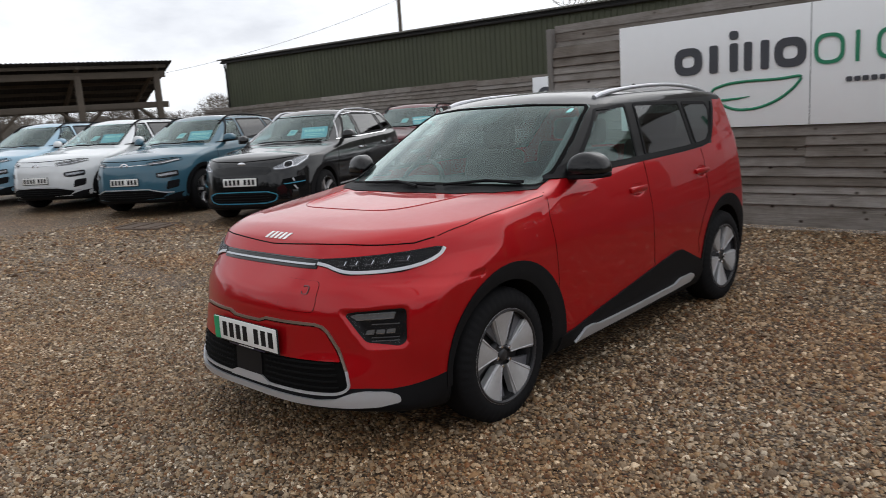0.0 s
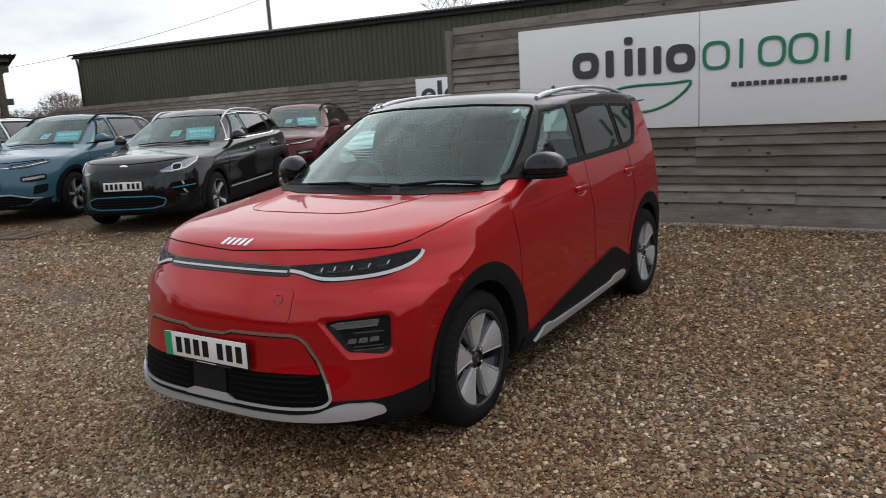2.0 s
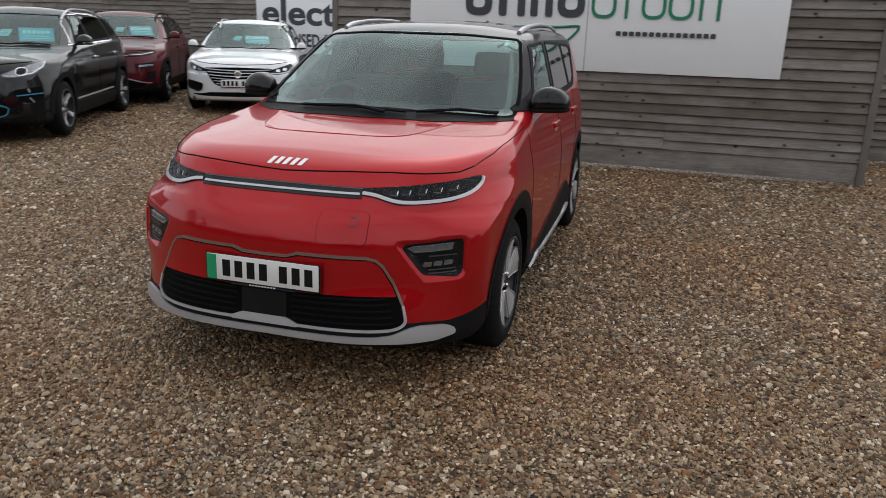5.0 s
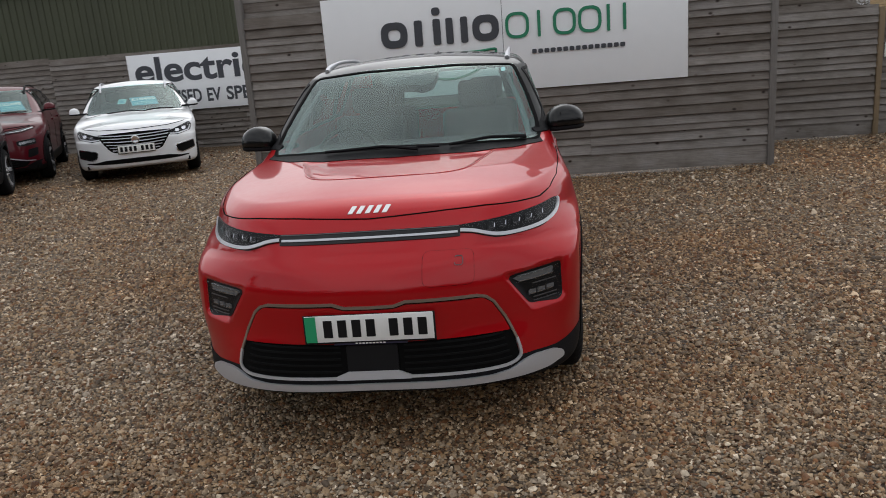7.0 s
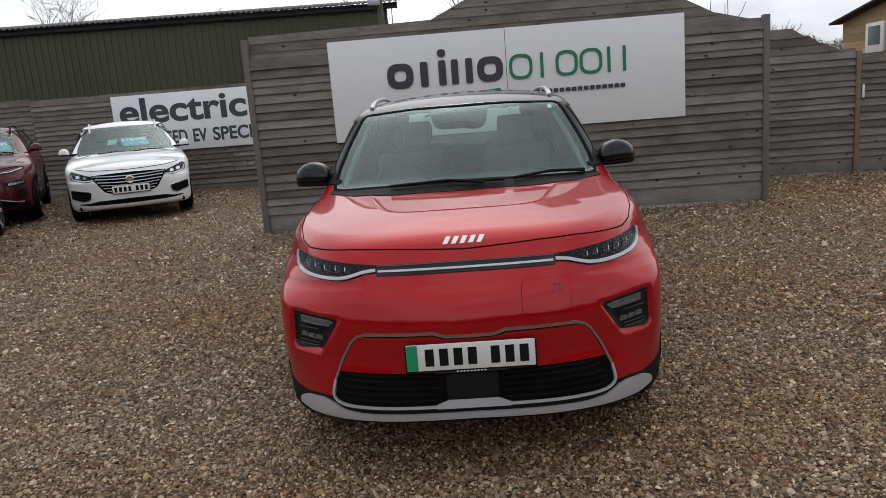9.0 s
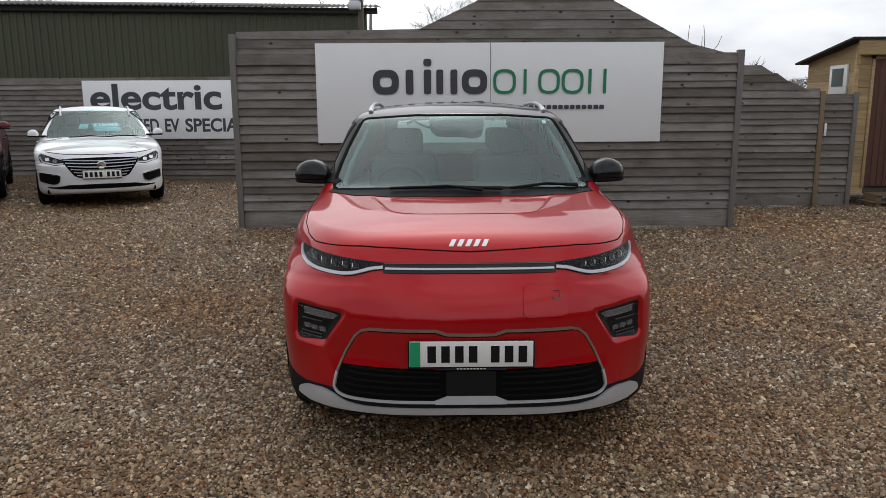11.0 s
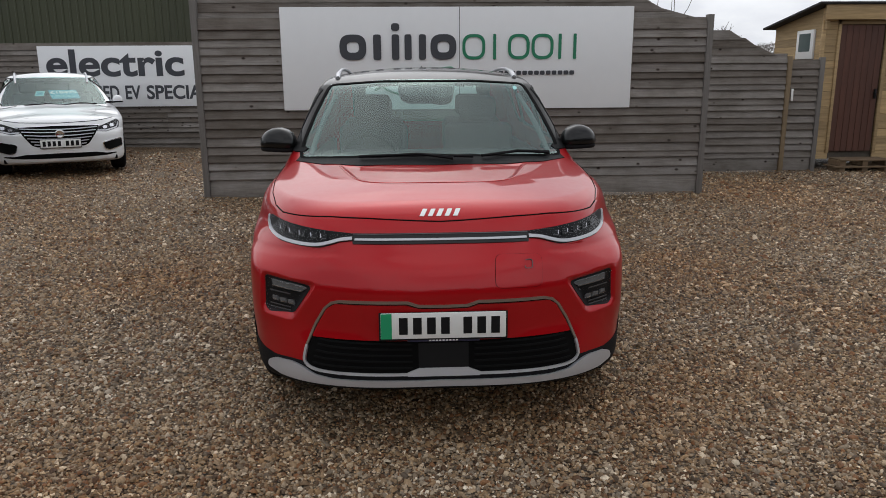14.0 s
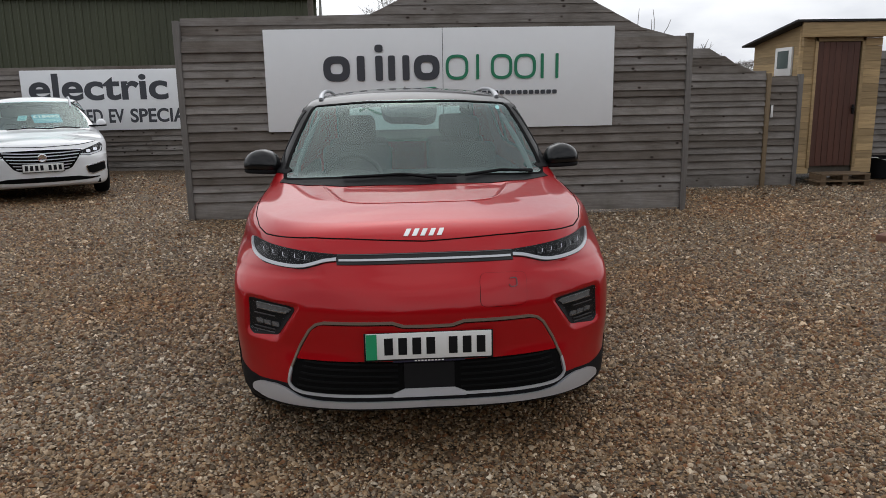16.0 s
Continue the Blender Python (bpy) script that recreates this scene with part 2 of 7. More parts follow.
WINDOW = glass("clear_car_glass", (0.62, 0.80, 0.78), 0.046, (0.86, 1.0, 0.98))
PRIVACY = glass("privacy_glass", (0.05, 0.055, 0.055), 0.055)
LENS = glass("lamp_lens", (0.92, 0.92, 0.93), 0.008, (1, 1, 1), 0.30)
LAMP_BODY = mat("lamp_inside", (0.008, 0.008, 0.009), 0.4, 0.0, vary=0.2, spec=0.15)
LAMP_BRIGHT = mat("lamp_reflector", (0.68, 0.69, 0.71), 0.18, 0.9, vary=0.06)
LAMP_GREY = mat("lamp_bezel", (0.10, 0.10, 0.105), 0.35, 0.3, vary=0.25, grain=60)
LAMP_DIM = mat("dim_lamp_module", (0.012, 0.0125, 0.014), 0.35, 0.0, vary=0.5, grain=70, spec=0.2)
LAMP_SILVER = mat("lamp_silver", (0.30, 0.31, 0.32), 0.22, 0.8, vary=0.35, grain=14)
FOG_GLASS = mat("fog_lamp_glass", (0.16, 0.165, 0.17), 0.22, 0.35, vary=0.45, grain=55, spec=0.4)
LAMP_WHITE = mat("light_bar", (0.60, 0.61, 0.63), 0.3, 0.3, vary=0.04)
PLATE_WHITE = mat("plate_white", (0.74, 0.74, 0.72), 0.35, vary=0.04, stain=0.05)
PLATE_GREEN = mat("plate_green", (0.012, 0.30, 0.13), 0.4, vary=0.05)
FOOTER = mat("dark_blue_strip", (0.018, 0.018, 0.045), 0.4, vary=0.05)
INK = mat("black_ink", (0.009, 0.009, 0.010), 0.5, spec=0.15)
WHITE_TRIM = mat("white_badge", (0.78, 0.78, 0.78), 0.25, 0.2, vary=0.02)
BOARD = mat("white_sign_board", (0.80, 0.81, 0.82), 0.42, vary=0.02, grain=8, stain=0.05)
SIGN_GREY = mat("sign_charcoal", (0.045, 0.048, 0.058), 0.45, vary=0.06)
SIGN_GREEN = mat("sign_green", (0.012, 0.20, 0.10), 0.45, vary=0.06)
WOOD = timber("weathered_grey_timber", (0.208, 0.195, 0.186))
WOOD_POST = mat("grey_post_timber", (0.155, 0.143, 0.132), 0.85, vary=0.35, grain=30, bump=0.003, stain=0.3, stretch=(1.4, 1.4, 0.12))
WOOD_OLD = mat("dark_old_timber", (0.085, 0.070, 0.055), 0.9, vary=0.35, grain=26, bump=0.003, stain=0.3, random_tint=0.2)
PINE = mat("pale_treated_pine", (0.385, 0.270, 0.138), 0.75, vary=0.5, grain=26, bump=0.002, random_tint=0.24, stain=0.22, stretch=(0.12, 0.12, 1.5))
BROWN_DOOR = mat("red_brown_door_stain", (0.078, 0.028, 0.017), 0.55, vary=0.40, grain=24, bump=0.0015, stain=0.25, random_tint=0.1, stretch=(1.5, 1.5, 0.1))
GREEN_STEEL = mat("olive_green_steel_cladding", (0.062, 0.068, 0.038), 0.6, vary=0.10, grain=10, stain=0.3, stretch=(1, 1, 0.25))
ROOF_SHEET = mat("weathered_cement_roof_sheet", (0.15, 0.147, 0.132), 0.9, vary=0.3, grain=14, stain=0.4, bump=0.004)
FELT = mat("black_roof_felt", (0.025, 0.024, 0.024), 0.9, vary=0.3, grain=80, bump=0.002)
PALE_TEAL = mat("pale_teal_sticker", (0.30, 0.62, 0.62), 0.5, vary=0.05)
RUSTY = mat("rusty_cast_iron", (0.110, 0.078, 0.058), 0.7, 0.3, vary=0.5, grain=40, bump=0.002, stain=0.4)
PALLET = mat("weathered_pallet_wood", (0.14, 0.092, 0.052), 0.8, vary=0.4, grain=26, bump=0.002, stain=0.3, random_tint=0.15, stretch=(0.12, 1.4, 1.4))
WORN_PINE = mat("brown_stained_post", (0.20, 0.145, 0.085), 0.8, vary=0.4, grain=26, bump=0.002, stain=0.3, stretch=(1.4, 1.4, 0.12))
BARK = mat("bare_winter_bark", (0.14, 0.12, 0.10), 0.9, vary=0.3, grain=20)
HEDGE = mat("far_winter_wood", (0.17, 0.15, 0.13), 0.95, vary=0.4, grain=4, stain=0.4)
EVERGREEN = mat("unseen_evergreen_hedge", (0.030, 0.034, 0.022), 0.95, vary=0.4, grain=4, stain=0.4, spec=0.1)
TEAL = mat("teal_price_card", (0.045, 0.34, 0.44), 0.5, vary=0.05)
UPVC = mat("white_plastic_frame", (0.78, 0.78, 0.77), 0.35, vary=0.03)
STONES = pebbles("flint_stones", True)
GRAVEL = pebbles("gravel_bed", False)


# ---- mesh tools ----
from mathutils.geometry import delaunay_2d_cdt


def mesh(name, verts, faces, smooth=True, sharp=None):
    me = bpy.data.meshes.new(name)
    me.from_pydata([tuple(v) for v in verts], [], [tuple(int(i) for i in f) for f in faces])
    me.polygons.foreach_set("use_smooth", [bool(smooth)] * len(me.polygons))
    if sharp:
        me.set_sharp_from_angle(angle=radians(sharp))
    me.update()
    return me


def part(name, me, material, parent=None, label="", m=None):
    if isinstance(me, bmesh.types.BMesh):
        bm, me = me, bpy.data.meshes.new(name)
        bm.to_mesh(me)
        bm.free()
    ob = new(name, me)
    if material and not me.materials:
        me.materials.append(material)
    if parent:
        ob.parent = parent
    if m is not None:
        ob.matrix_basis = m
    if label:
        tagged(ob, label)
    return ob


def box(sx, sy, sz, at=(0, 0, 0), bevel=0.0, seg=2):
    """A box with its middle at 'at', edges rounded."""
    bm = bmesh.new()
    bmesh.ops.create_cube(bm, size=1.0)
    bmesh.ops.scale(bm, vec=(sx, sy, sz), verts=bm.verts)
    if bevel:
        bmesh.ops.bevel(bm, geom=list(bm.edges), offset=bevel, segments=seg, profile=0.5, affect="EDGES")
    bmesh.ops.translate(bm, vec=at, verts=bm.verts)
    me = bpy.data.meshes.new("box")
    bm.to_mesh(me)
    bm.free()
    if bevel:
        me.polygons.foreach_set("use_smooth", [True] * len(me.polygons))
        me.set_sharp_from_angle(angle=radians(40))
    return me


def lathe(profile, axis="x", steps=48):
    """A ring swept round an axis; profile of (radius, place along the axis)."""
    v, f = [], []
    k = len(profile)
    for i in range(steps):
        a = 2 * math.pi * i / steps
        for r, h in profile:
            v.append((h, r * math.cos(a), r * math.sin(a)) if axis == "x" else (r * math.cos(a), r * math.sin(a), h))
    for i in range(steps):
        for j in range(k - 1):
            a, b = i * k + j, ((i + 1) % steps) * k + j
            f.append((a, b, b + 1, a + 1))
    return v, f


def tube(path, r, sides=6, closed=False):
    """A round bar along a path; r may be one radius or one for each point."""
    p = np.array(path, float)
    n = len(p)
    rs = np.full(n, r, float) if np.isscalar(r) else np.array(r, float)
    t = np.gradient(p, axis=0) if not closed else np.roll(p, -1, 0) - np.roll(p, 1, 0)
    t /= np.maximum(np.linalg.norm(t, axis=1), 1e-9)[:, None]
    ref = np.array((0.0, 0, 1)) if abs(t[:, 2]).mean() < 0.8 else np.array((1.0, 0, 0))
    u = np.cross(t, ref)
    u /= np.maximum(np.linalg.norm(u, axis=1), 1e-9)[:, None]
    w = np.cross(u, t)
    v, f = [], []
    for i in range(n):
        for s in range(sides):
            a = 2 * math.pi * s / sides
            v.append(p[i] + rs[i] * (math.cos(a) * u[i] + math.sin(a) * w[i]))
    for i in range(n if closed else n - 1):
        j = (i + 1) % n
        for s in range(sides):
            q = (s + 1) % sides
            f.append((i * sides + s, i * sides + q, j * sides + q, j * sides + s))
    if not closed:
        f += [tuple(range(sides))[::-1], tuple((n - 1) * sides + s for s in range(sides))]
    return v, f


def dense(poly, step, closed=True):
    p = np.array(poly, float)
    q = np.roll(p, -1, 0) if closed else p[1:]
    out = []
    for a, b in zip(p if closed else p[:-1], q):
        k = max(1, int(np.ceil(np.linalg.norm(b - a) / step)))
        out += [a + (b - a) * i / k for i in range(k)]
    if not closed:
        out.append(p[-1])
    return np.array(out)


def rounded(poly, r, seg=5):
    """A polygon with its corners rounded by r."""
    p = np.array(poly, float)
    out = []
    for i in range(len(p)):
        a, b, c = p[i - 1], p[i], p[(i + 1) % len(p)]
        d1, d2 = np.linalg.norm(a - b), np.linalg.norm(c - b)
        k = min(r, 0.45 * d1, 0.45 * d2)
        s, e = b + (a - b) / d1 * k, b + (c - b) / d2 * k
        for t in np.linspace(0, 1, seg):
            out.append((1 - t) ** 2 * s + 2 * t * (1 - t) * b + t * t * e)
    return np.array(out)


def inside(poly, q):
    x, y = q[:, 0], q[:, 1]
    res = np.zeros(len(q), bool)
    for a, b in zip(poly, np.roll(poly, -1, 0)):
        cross = ((a[1] > y) != (b[1] > y)) & (x < (b[0] - a[0]) * (y - a[1]) / (b[1] - a[1] + 1e-12) + a[0])
        res ^= cross
    return res


def sheet2d(outline, step):
    o = dense(outline, step)
    lo, hi = o.min(0), o.max(0)
    gx, gy = np.meshgrid(np.arange(lo[0], hi[0], step), np.arange(lo[1], hi[1], step), indexing="ij")
    g = np.c_[gx.ravel(), gy.ravel()]
    g = g[inside(o, g)]
    if len(g):
        d = np.min(np.linalg.norm(g[:, None] - o[None], axis=2), axis=1)
        g = g[d > 0.55 * step]
    pts = np.r_[o, g] if len(g) else o
    n = len(o)
    r = delaunay_2d_cdt([Vector(p) for p in pts], [(i, (i + 1) % n) for i in range(n)], [], 1, 1e-6)
    return np.array([tuple(v) for v in r[0]]), [tuple(t) for t in r[2]]


def patch(f, outline, view, up=0.003, thick=0.010, step=0.03, near=None):
    """A panel on the skin: its outline as seen from one side, proud by 'up', with a rim that goes 'thick' into the body."""
    uv, tri = sheet2d(outline, step)
    p = lay(f, uv, view, near)
    n, _ = slope(f, p)
    top, low = p + up * n, p + (up - thick) * n
    edges = {}
    faces = []
    for t in tri:
        a, b, c = (top[i] for i in t)
        t = t if np.dot(np.cross(b - a, c - a), n[t[0]]) > 0 else t[::-1]
        faces.append(t)
        for i in range(3):
            e = (t[i], t[(i + 1) % 3])
            edges[e] = True
    k = len(top)
    v = [*top, *low, *top]
    for a, b in edges:
        if (b, a) not in edges:
            faces.append((2 * k + b, 2 * k + a, k + a, k + b))
    return v, faces


def ribbon(f, path, view, width, up=0.003, step=0.03, near=None, closed=False):
    """A flat strip on the skin along a path."""
    uv = dense(path, step, closed)
    p = lay(f, uv, view, near)
    n, _ = slope(f, p)
    t = np.gradient(p, axis=0) if not closed else np.roll(p, -1, 0) - np.roll(p, 1, 0)
    t /= np.maximum(np.linalg.norm(t, axis=1), 1e-9)[:, None]
    s = np.cross(n, t)
    s /= np.maximum(np.linalg.norm(s, axis=1), 1e-9)[:, None]
    w = width / 2
    rows = [p + w * s - 0.004 * n, p + w * s + up * n, p - w * s + up * n, p - w * s - 0.004 * n]
    v = np.concatenate(rows)
    k = len(p)
    fc = []
    for r in range(3):
        for i in range(k if closed else k - 1):
            j = (i + 1) % k
            fc.append((r * k + i, r * k + j, (r + 1) * k + j, (r + 1) * k + i))
    return v, fc


def seam(f, path, view, r=0.003, step=0.03, near=None, closed=False):
    p = lay(f, dense(path, step, closed), view, near)
    n, _ = slope(f, p)
    return tube(p + 0.0005 * n, r, 5, closed)


def join(*pieces):
    v, f = [], []
    for a, b in pieces:
        k = len(v)
        v += list(a)
        f += [tuple(i + k for i in q) for q in b]
    return v, f


def mirror(vf):
    v = np.array(vf[0], float)
    v[:, 0] *= -1
    return v, [q[::-1] for q in vf[1]]


def ground_z(x, y=0.0):
    """The yard rises a little towards the parked row."""
    s = -np.asarray(x, float) - 0.5
    return 0.02 * np.clip(0.5 * (s + np.sqrt(s * s + 0.5)), 0, 16)


# ---- car kit: bodies are level sets, trim is laid on their skin ----
def curve(*pts):
    """A smooth curve through (a, b) pairs that does not overshoot."""
    xs, ys = np.array(pts, float).T
    d = np.diff(ys) / np.diff(xs)
    m = np.r_[d[0], (d[:-1] + d[1:]) / 2, d[-1]]
    m[1:-1][d[:-1] * d[1:] <= 0] = 0
    lim = 3 * np.minimum(np.r_[np.abs(d), abs(d[-1])], np.r_[abs(d[0]), np.abs(d)])
    m = np.clip(m, -lim, lim)

    def f(q):
        q = np.asarray(q, float)
        n = np.clip(np.searchsorted(xs, q) - 1, 0, len(xs) - 2)
        w = xs[n + 1] - xs[n]
        t = np.clip((q - xs[n]) / w, 0, 1)
        return (ys[n] * (1 + 2 * t) * (1 - t) ** 2 + ys[n + 1] * t * t * (3 - 2 * t)
                + w * (m[n] * t * (1 - t) ** 2 - m[n + 1] * t * t * (1 - t)))
    return f


def smax(a, b, k):
    h = np.maximum(k - np.abs(a - b), 0) / k
    return np.maximum(a, b) + h * h * k / 4


def skin(front, nose, bow, hood, crown, side, width, rear, tail, base, screen, roof, roof_crown, glass_side, back, arches, extra=None):
    """A car body as a function that is negative inside. x across, y from the nose backwards, z up."""
    def f(x, y, z):
        ax = np.abs(x)
        d = front(z) + nose(z) * (ax / 0.777) ** (bow(z) if callable(bow) else bow) - y
        d = smax(d, y - (rear(z) - tail * (ax / 0.8) ** 4), 0.10)
        d = smax(d, ax - side(z) * width(y), 0.07)
        d = smax(d, z - (hood(y) - crown(y) * (ax / 0.8) ** 2.4), 0.06)
        d = smax(d, base(y) - z, 0.05)
        g = (z - (screen[1] + screen[2] * (y - screen[0]) - screen[3] * (ax / 0.7) ** 2)) * 0.88
        g = smax(g, z - (roof(y) - roof_crown * (ax / 0.6) ** 2.2), 0.07)
        g = smax(g, ax - glass_side(z) * np.minimum(width(y) + 0.03, 1.0), 0.05)
        g = smax(g, y - back(z) + tail * (ax / 0.8) ** 4, 0.08)
        g = smax(g, 0.8 - z, 0.02)
        d = -smax(-d, -g, 0.035)
        if extra:
            d = extra(d, ax, y, z)
        for yw, zw, r, xin in arches:
            d = smax(d, -np.maximum(np.hypot(y - yw, z - zw) - r, xin - ax), 0.012)
        return d
    return f


def net(f, lo, hi, h):
    """The zero level of f as vertices and quads."""
    ax = [np.arange(lo[n], hi[n] + h, h) for n in range(3)]
    v = f(*np.meshgrid(*ax, indexing="ij"))
    s = v < 0
    c = np.zeros(np.array(v.shape) - 1, int)
    offs = [(a, b, d) for a in (0, 1) for b in (0, 1) for d in (0, 1)]
    sl = lambda o: tuple(slice(o[n], v.shape[n] - 1 + o[n]) for n in range(3))
    for o in offs:
        c += s[sl(o)]
    cells = np.argwhere((c > 0) & (c < 8))
    index = np.full(c.shape, -1, int)
    index[tuple(cells.T)] = np.arange(len(cells))
    total, count = np.zeros((len(cells), 3)), np.zeros(len(cells))
    for a in offs:
        for n in range(3):
            if a[n]:
                continue
            b = np.array(a)
            b[n] = 1
            va, vb = v[tuple((cells + a).T)], v[tuple((cells + b).T)]
            cut = (va < 0) != (vb < 0)
            t = np.where(cut, va / np.where(cut, va - vb, 1), 0)
            p = cells + np.array(a, float)
            p[:, n] += t
            total[cut] += p[cut]
            count[cut] += 1
    pts = np.array(lo) + h * total / count[:, None]
    for _ in range(2):
        g, d = slope(f, pts)
        pts -= np.clip(d, -h, h)[:, None] * g
    quads = []
    for n in range(3):
        u, w = (n + 1) % 3, (n + 2) % 3
        a, b = [slice(None)] * 3, [slice(None)] * 3
        a[n], b[n] = slice(0, -1), slice(1, None)
        e = np.argwhere(s[tuple(a)] != s[tuple(b)])
        ok = (e[:, u] > 0) & (e[:, w] > 0) & (e[:, u] < v.shape[u] - 1) & (e[:, w] < v.shape[w] - 1)
        e = e[ok]
        q = []
        for du, dw in ((1, 1), (0, 1), (0, 0), (1, 0)):
            o = e.copy()
            o[:, u] -= du
            o[:, w] -= dw
            q.append(index[tuple(o.T)])
        q = np.array(q).T
        flip = ~s[tuple(e.T)]
        q[flip] = q[flip][:, ::-1]
        quads.append(q)
    return pts, np.concatenate(quads)


def slope(f, p, e=2e-3):
    """The outward unit normal and the distance at points p."""
    d = f(*p.T)
    g = np.array([f(*(p + e * np.eye(3)[n]).T) - f(*(p - e * np.eye(3)[n]).T) for n in range(3)]).T / (2 * e)
    k = np.maximum(np.linalg.norm(g, axis=1), 1e-6)
    return g / k[:, None], d / k


def lay(f, uv, view, near=None):
    """Points on the skin seen from 'front' (x, z), 'left' or 'right' (y, z), 'top' (x, y), 'back' (x, z)."""
    uv = np.asarray(uv, float)
    axis, start, way = {"front": (1, -0.35, 1), "left": (0, 1.15, -1), "right": (0, -1.15, 1), "top": (2, 1.85, -1), "back": (1, 4.9, -1)}[view]
    if near is not None:
        start = near
    p = np.zeros((len(uv), 3))
    p[:, [n for n in range(3) if n != axis]] = uv
    p[:, axis] = start
    hit = np.zeros(len(uv), bool)
    for _ in range(260):
        live = ~hit
        if not live.any():
            break
        d = f(*p[live].T)
        p[live, axis] += way * np.clip(np.where(d > 0.02, d * 0.45, 0.006), 0.006, 0.05)
        hit[live] |= f(*p[live].T) < 0
    for _ in range(8):
        d = f(*p.T)
        n, dist = slope(f, p)
        k = np.where(np.abs(n[:, axis]) > 0.15, n[:, axis], np.sign(n[:, axis]) * 0.15 + 1e-9)
        p[:, axis] -= np.clip(dist / k, -0.01, 0.01)
    return p


def step01(a, b, q):
    t = np.clip((q - a) / (b - a), 0, 1)
    return t * t * (3 - 2 * t)


def bonnet_step(d, ax, y, z):
    """A shallow sunken panel in the bonnet, the pockets of the fog lamps and the cups of the door handles."""
    q = smax(ax - 0.365 - 0.30 * (y - 0.62), 0.60 - y, 0.20)
    d = d + 0.011 * (1 - step01(-0.030, 0.0, q)) * (1 - step01(1.04, 1.14, y)) * (z > 0.95)
    q = smax(smax(0.545 + 0.66 * (0.672 - z) - ax, ax - 0.795, 0.02), np.abs(z - 0.602 - 0.06 * (ax - 0.70)) - 0.085, 0.03)
    d = d + 0.026 * (1 - step01(-0.026, 0.010, q)) * (y < 0.6)
    # the lip above the pockets and the shelf below the headlights
    q = np.abs(z - 0.800 + 0.10 * (ax - 0.60)) / 0.020
    d = d + 0.005 * np.clip(1 - q * q, 0, 1) * step01(0.40, 0.50, ax) * (y < 0.7)
    for yh, zh in ((2.19, 0.962), (3.10, 0.979)):
        q = np.hypot((y - yh) / 0.085, (z - zh) / 0.040)
        d = d + 0.013 * (1 - step01(0.45, 1.0, q)) * (ax > 0.6)
    return d


RED_SKIN = skin(
    front=curve((0.15, 0.10), (0.22, -0.005), (0.27, -0.02), (0.36, -0.008), (0.46, -0.002), (0.60, 0.006), (0.69, 0.018), (0.75, 0.045), (0.81, 0.098), (0.87, 0.150), (0.92, 0.182), (0.96, 0.208), (1.02, 0.30)),
    nose=curve((0.15, 0.27), (0.36, 0.272), (0.54, 0.262), (0.70, 0.268), (0.79, 0.32), (0.87, 0.352), (0.92, 0.362), (1.0, 0.40)),
    bow=curve((0.15, 3.5), (0.36, 3.4), (0.52, 2.5), (0.70, 2.45), (0.80, 3.4), (0.88, 4.2), (1.0, 4.3)),
    hood=curve((0.0, 0.86), (0.14, 0.935), (0.22, 0.975), (0.40, 1.015), (0.70, 1.05), (1.0, 1.076), (1.3, 1.098), (1.6, 1.115), (2.4, 1.145), (3.4, 1.18), (4.2, 1.21)),
    crown=curve((0.1, 0.02), (0.5, 0.055), (1.0, 0.045), (1.5, 0.02), (2.2, 0.0), (4.2, 0.0)),
    side=curve((0.15, 0.80), (0.26, 0.868), (0.40, 0.884), (0.55, 0.890), (0.70, 0.892), (0.80, 0.889), (0.90, 0.873), (1.0, 0.849), (1.10, 0.822), (1.2, 0.80)),
    width=curve((0.0, 0.95), (0.3, 0.962), (0.45, 0.978), (0.62, 1.003), (0.85, 1.014), (1.35, 1.002), (2.2, 1.0), (2.9, 0.990), (3.3, 0.980), (3.6, 0.965), (3.9, 0.935), (4.2, 0.88)),
    rear=curve((0.15, 4.0), (0.35, 4.13), (0.65, 4.15), (0.9, 4.12), (1.2, 4.09)), tail=0.20,
    base=curve((0.0, 0.238), (0.15, 0.228), (0.28, 0.214), (0.5, 0.18), (0.8, 0.17), (3.6, 0.17), (4.1, 0.26)),
    screen=(1.13, 1.10, 0.535, 0.13), roof=curve((1.6, 1.47), (1.95, 1.535), (2.2, 1.567), (2.6, 1.588), (3.0, 1.592), (3.5, 1.575), (4.0, 1.53)), roof_crown=0.045,
    glass_side=curve((0.8, 0.86), (1.05, 0.830), (1.15, 0.803), (1.30, 0.762), (1.45, 0.714), (1.55, 0.668), (1.65, 0.61)),
    back=curve((0.8, 4.10), (1.15, 4.07), (1.35, 4.00), (1.55, 3.90), (1.7, 3.80)),
    arches=((0.845, 0.325, 0.378, 0.60), (3.445, 0.325, 0.378, 0.60)), extra=bonnet_step)


# ---- ground ----
YF = 6.50
def grid_mesh(name, xs, ys, zf):
    X, Y = np.meshgrid(xs, ys, indexing="ij")
    v = np.c_[X.ravel(), Y.ravel(), zf(X.ravel(), Y.ravel())]
    n, m = len(xs), len(ys)
    i, j = np.meshgrid(np.arange(n - 1), np.arange(m - 1), indexing="ij")
    a = (i * m + j).ravel()
    return mesh(name, v, np.c_[a, a + m, a + m + 1, a + 1])


def bumpy(x, y):
    w = np.exp(-np.maximum(np.hypot(x, y - 2) - 12, 0) / 6)
    return ground_z(x) + w * (0.006 * np.sin(2.3 * x + 1.1 * y) * np.sin(1.7 * y - 0.6 * x) + 0.004 * np.sin(5.1 * x - 3.3 * y))


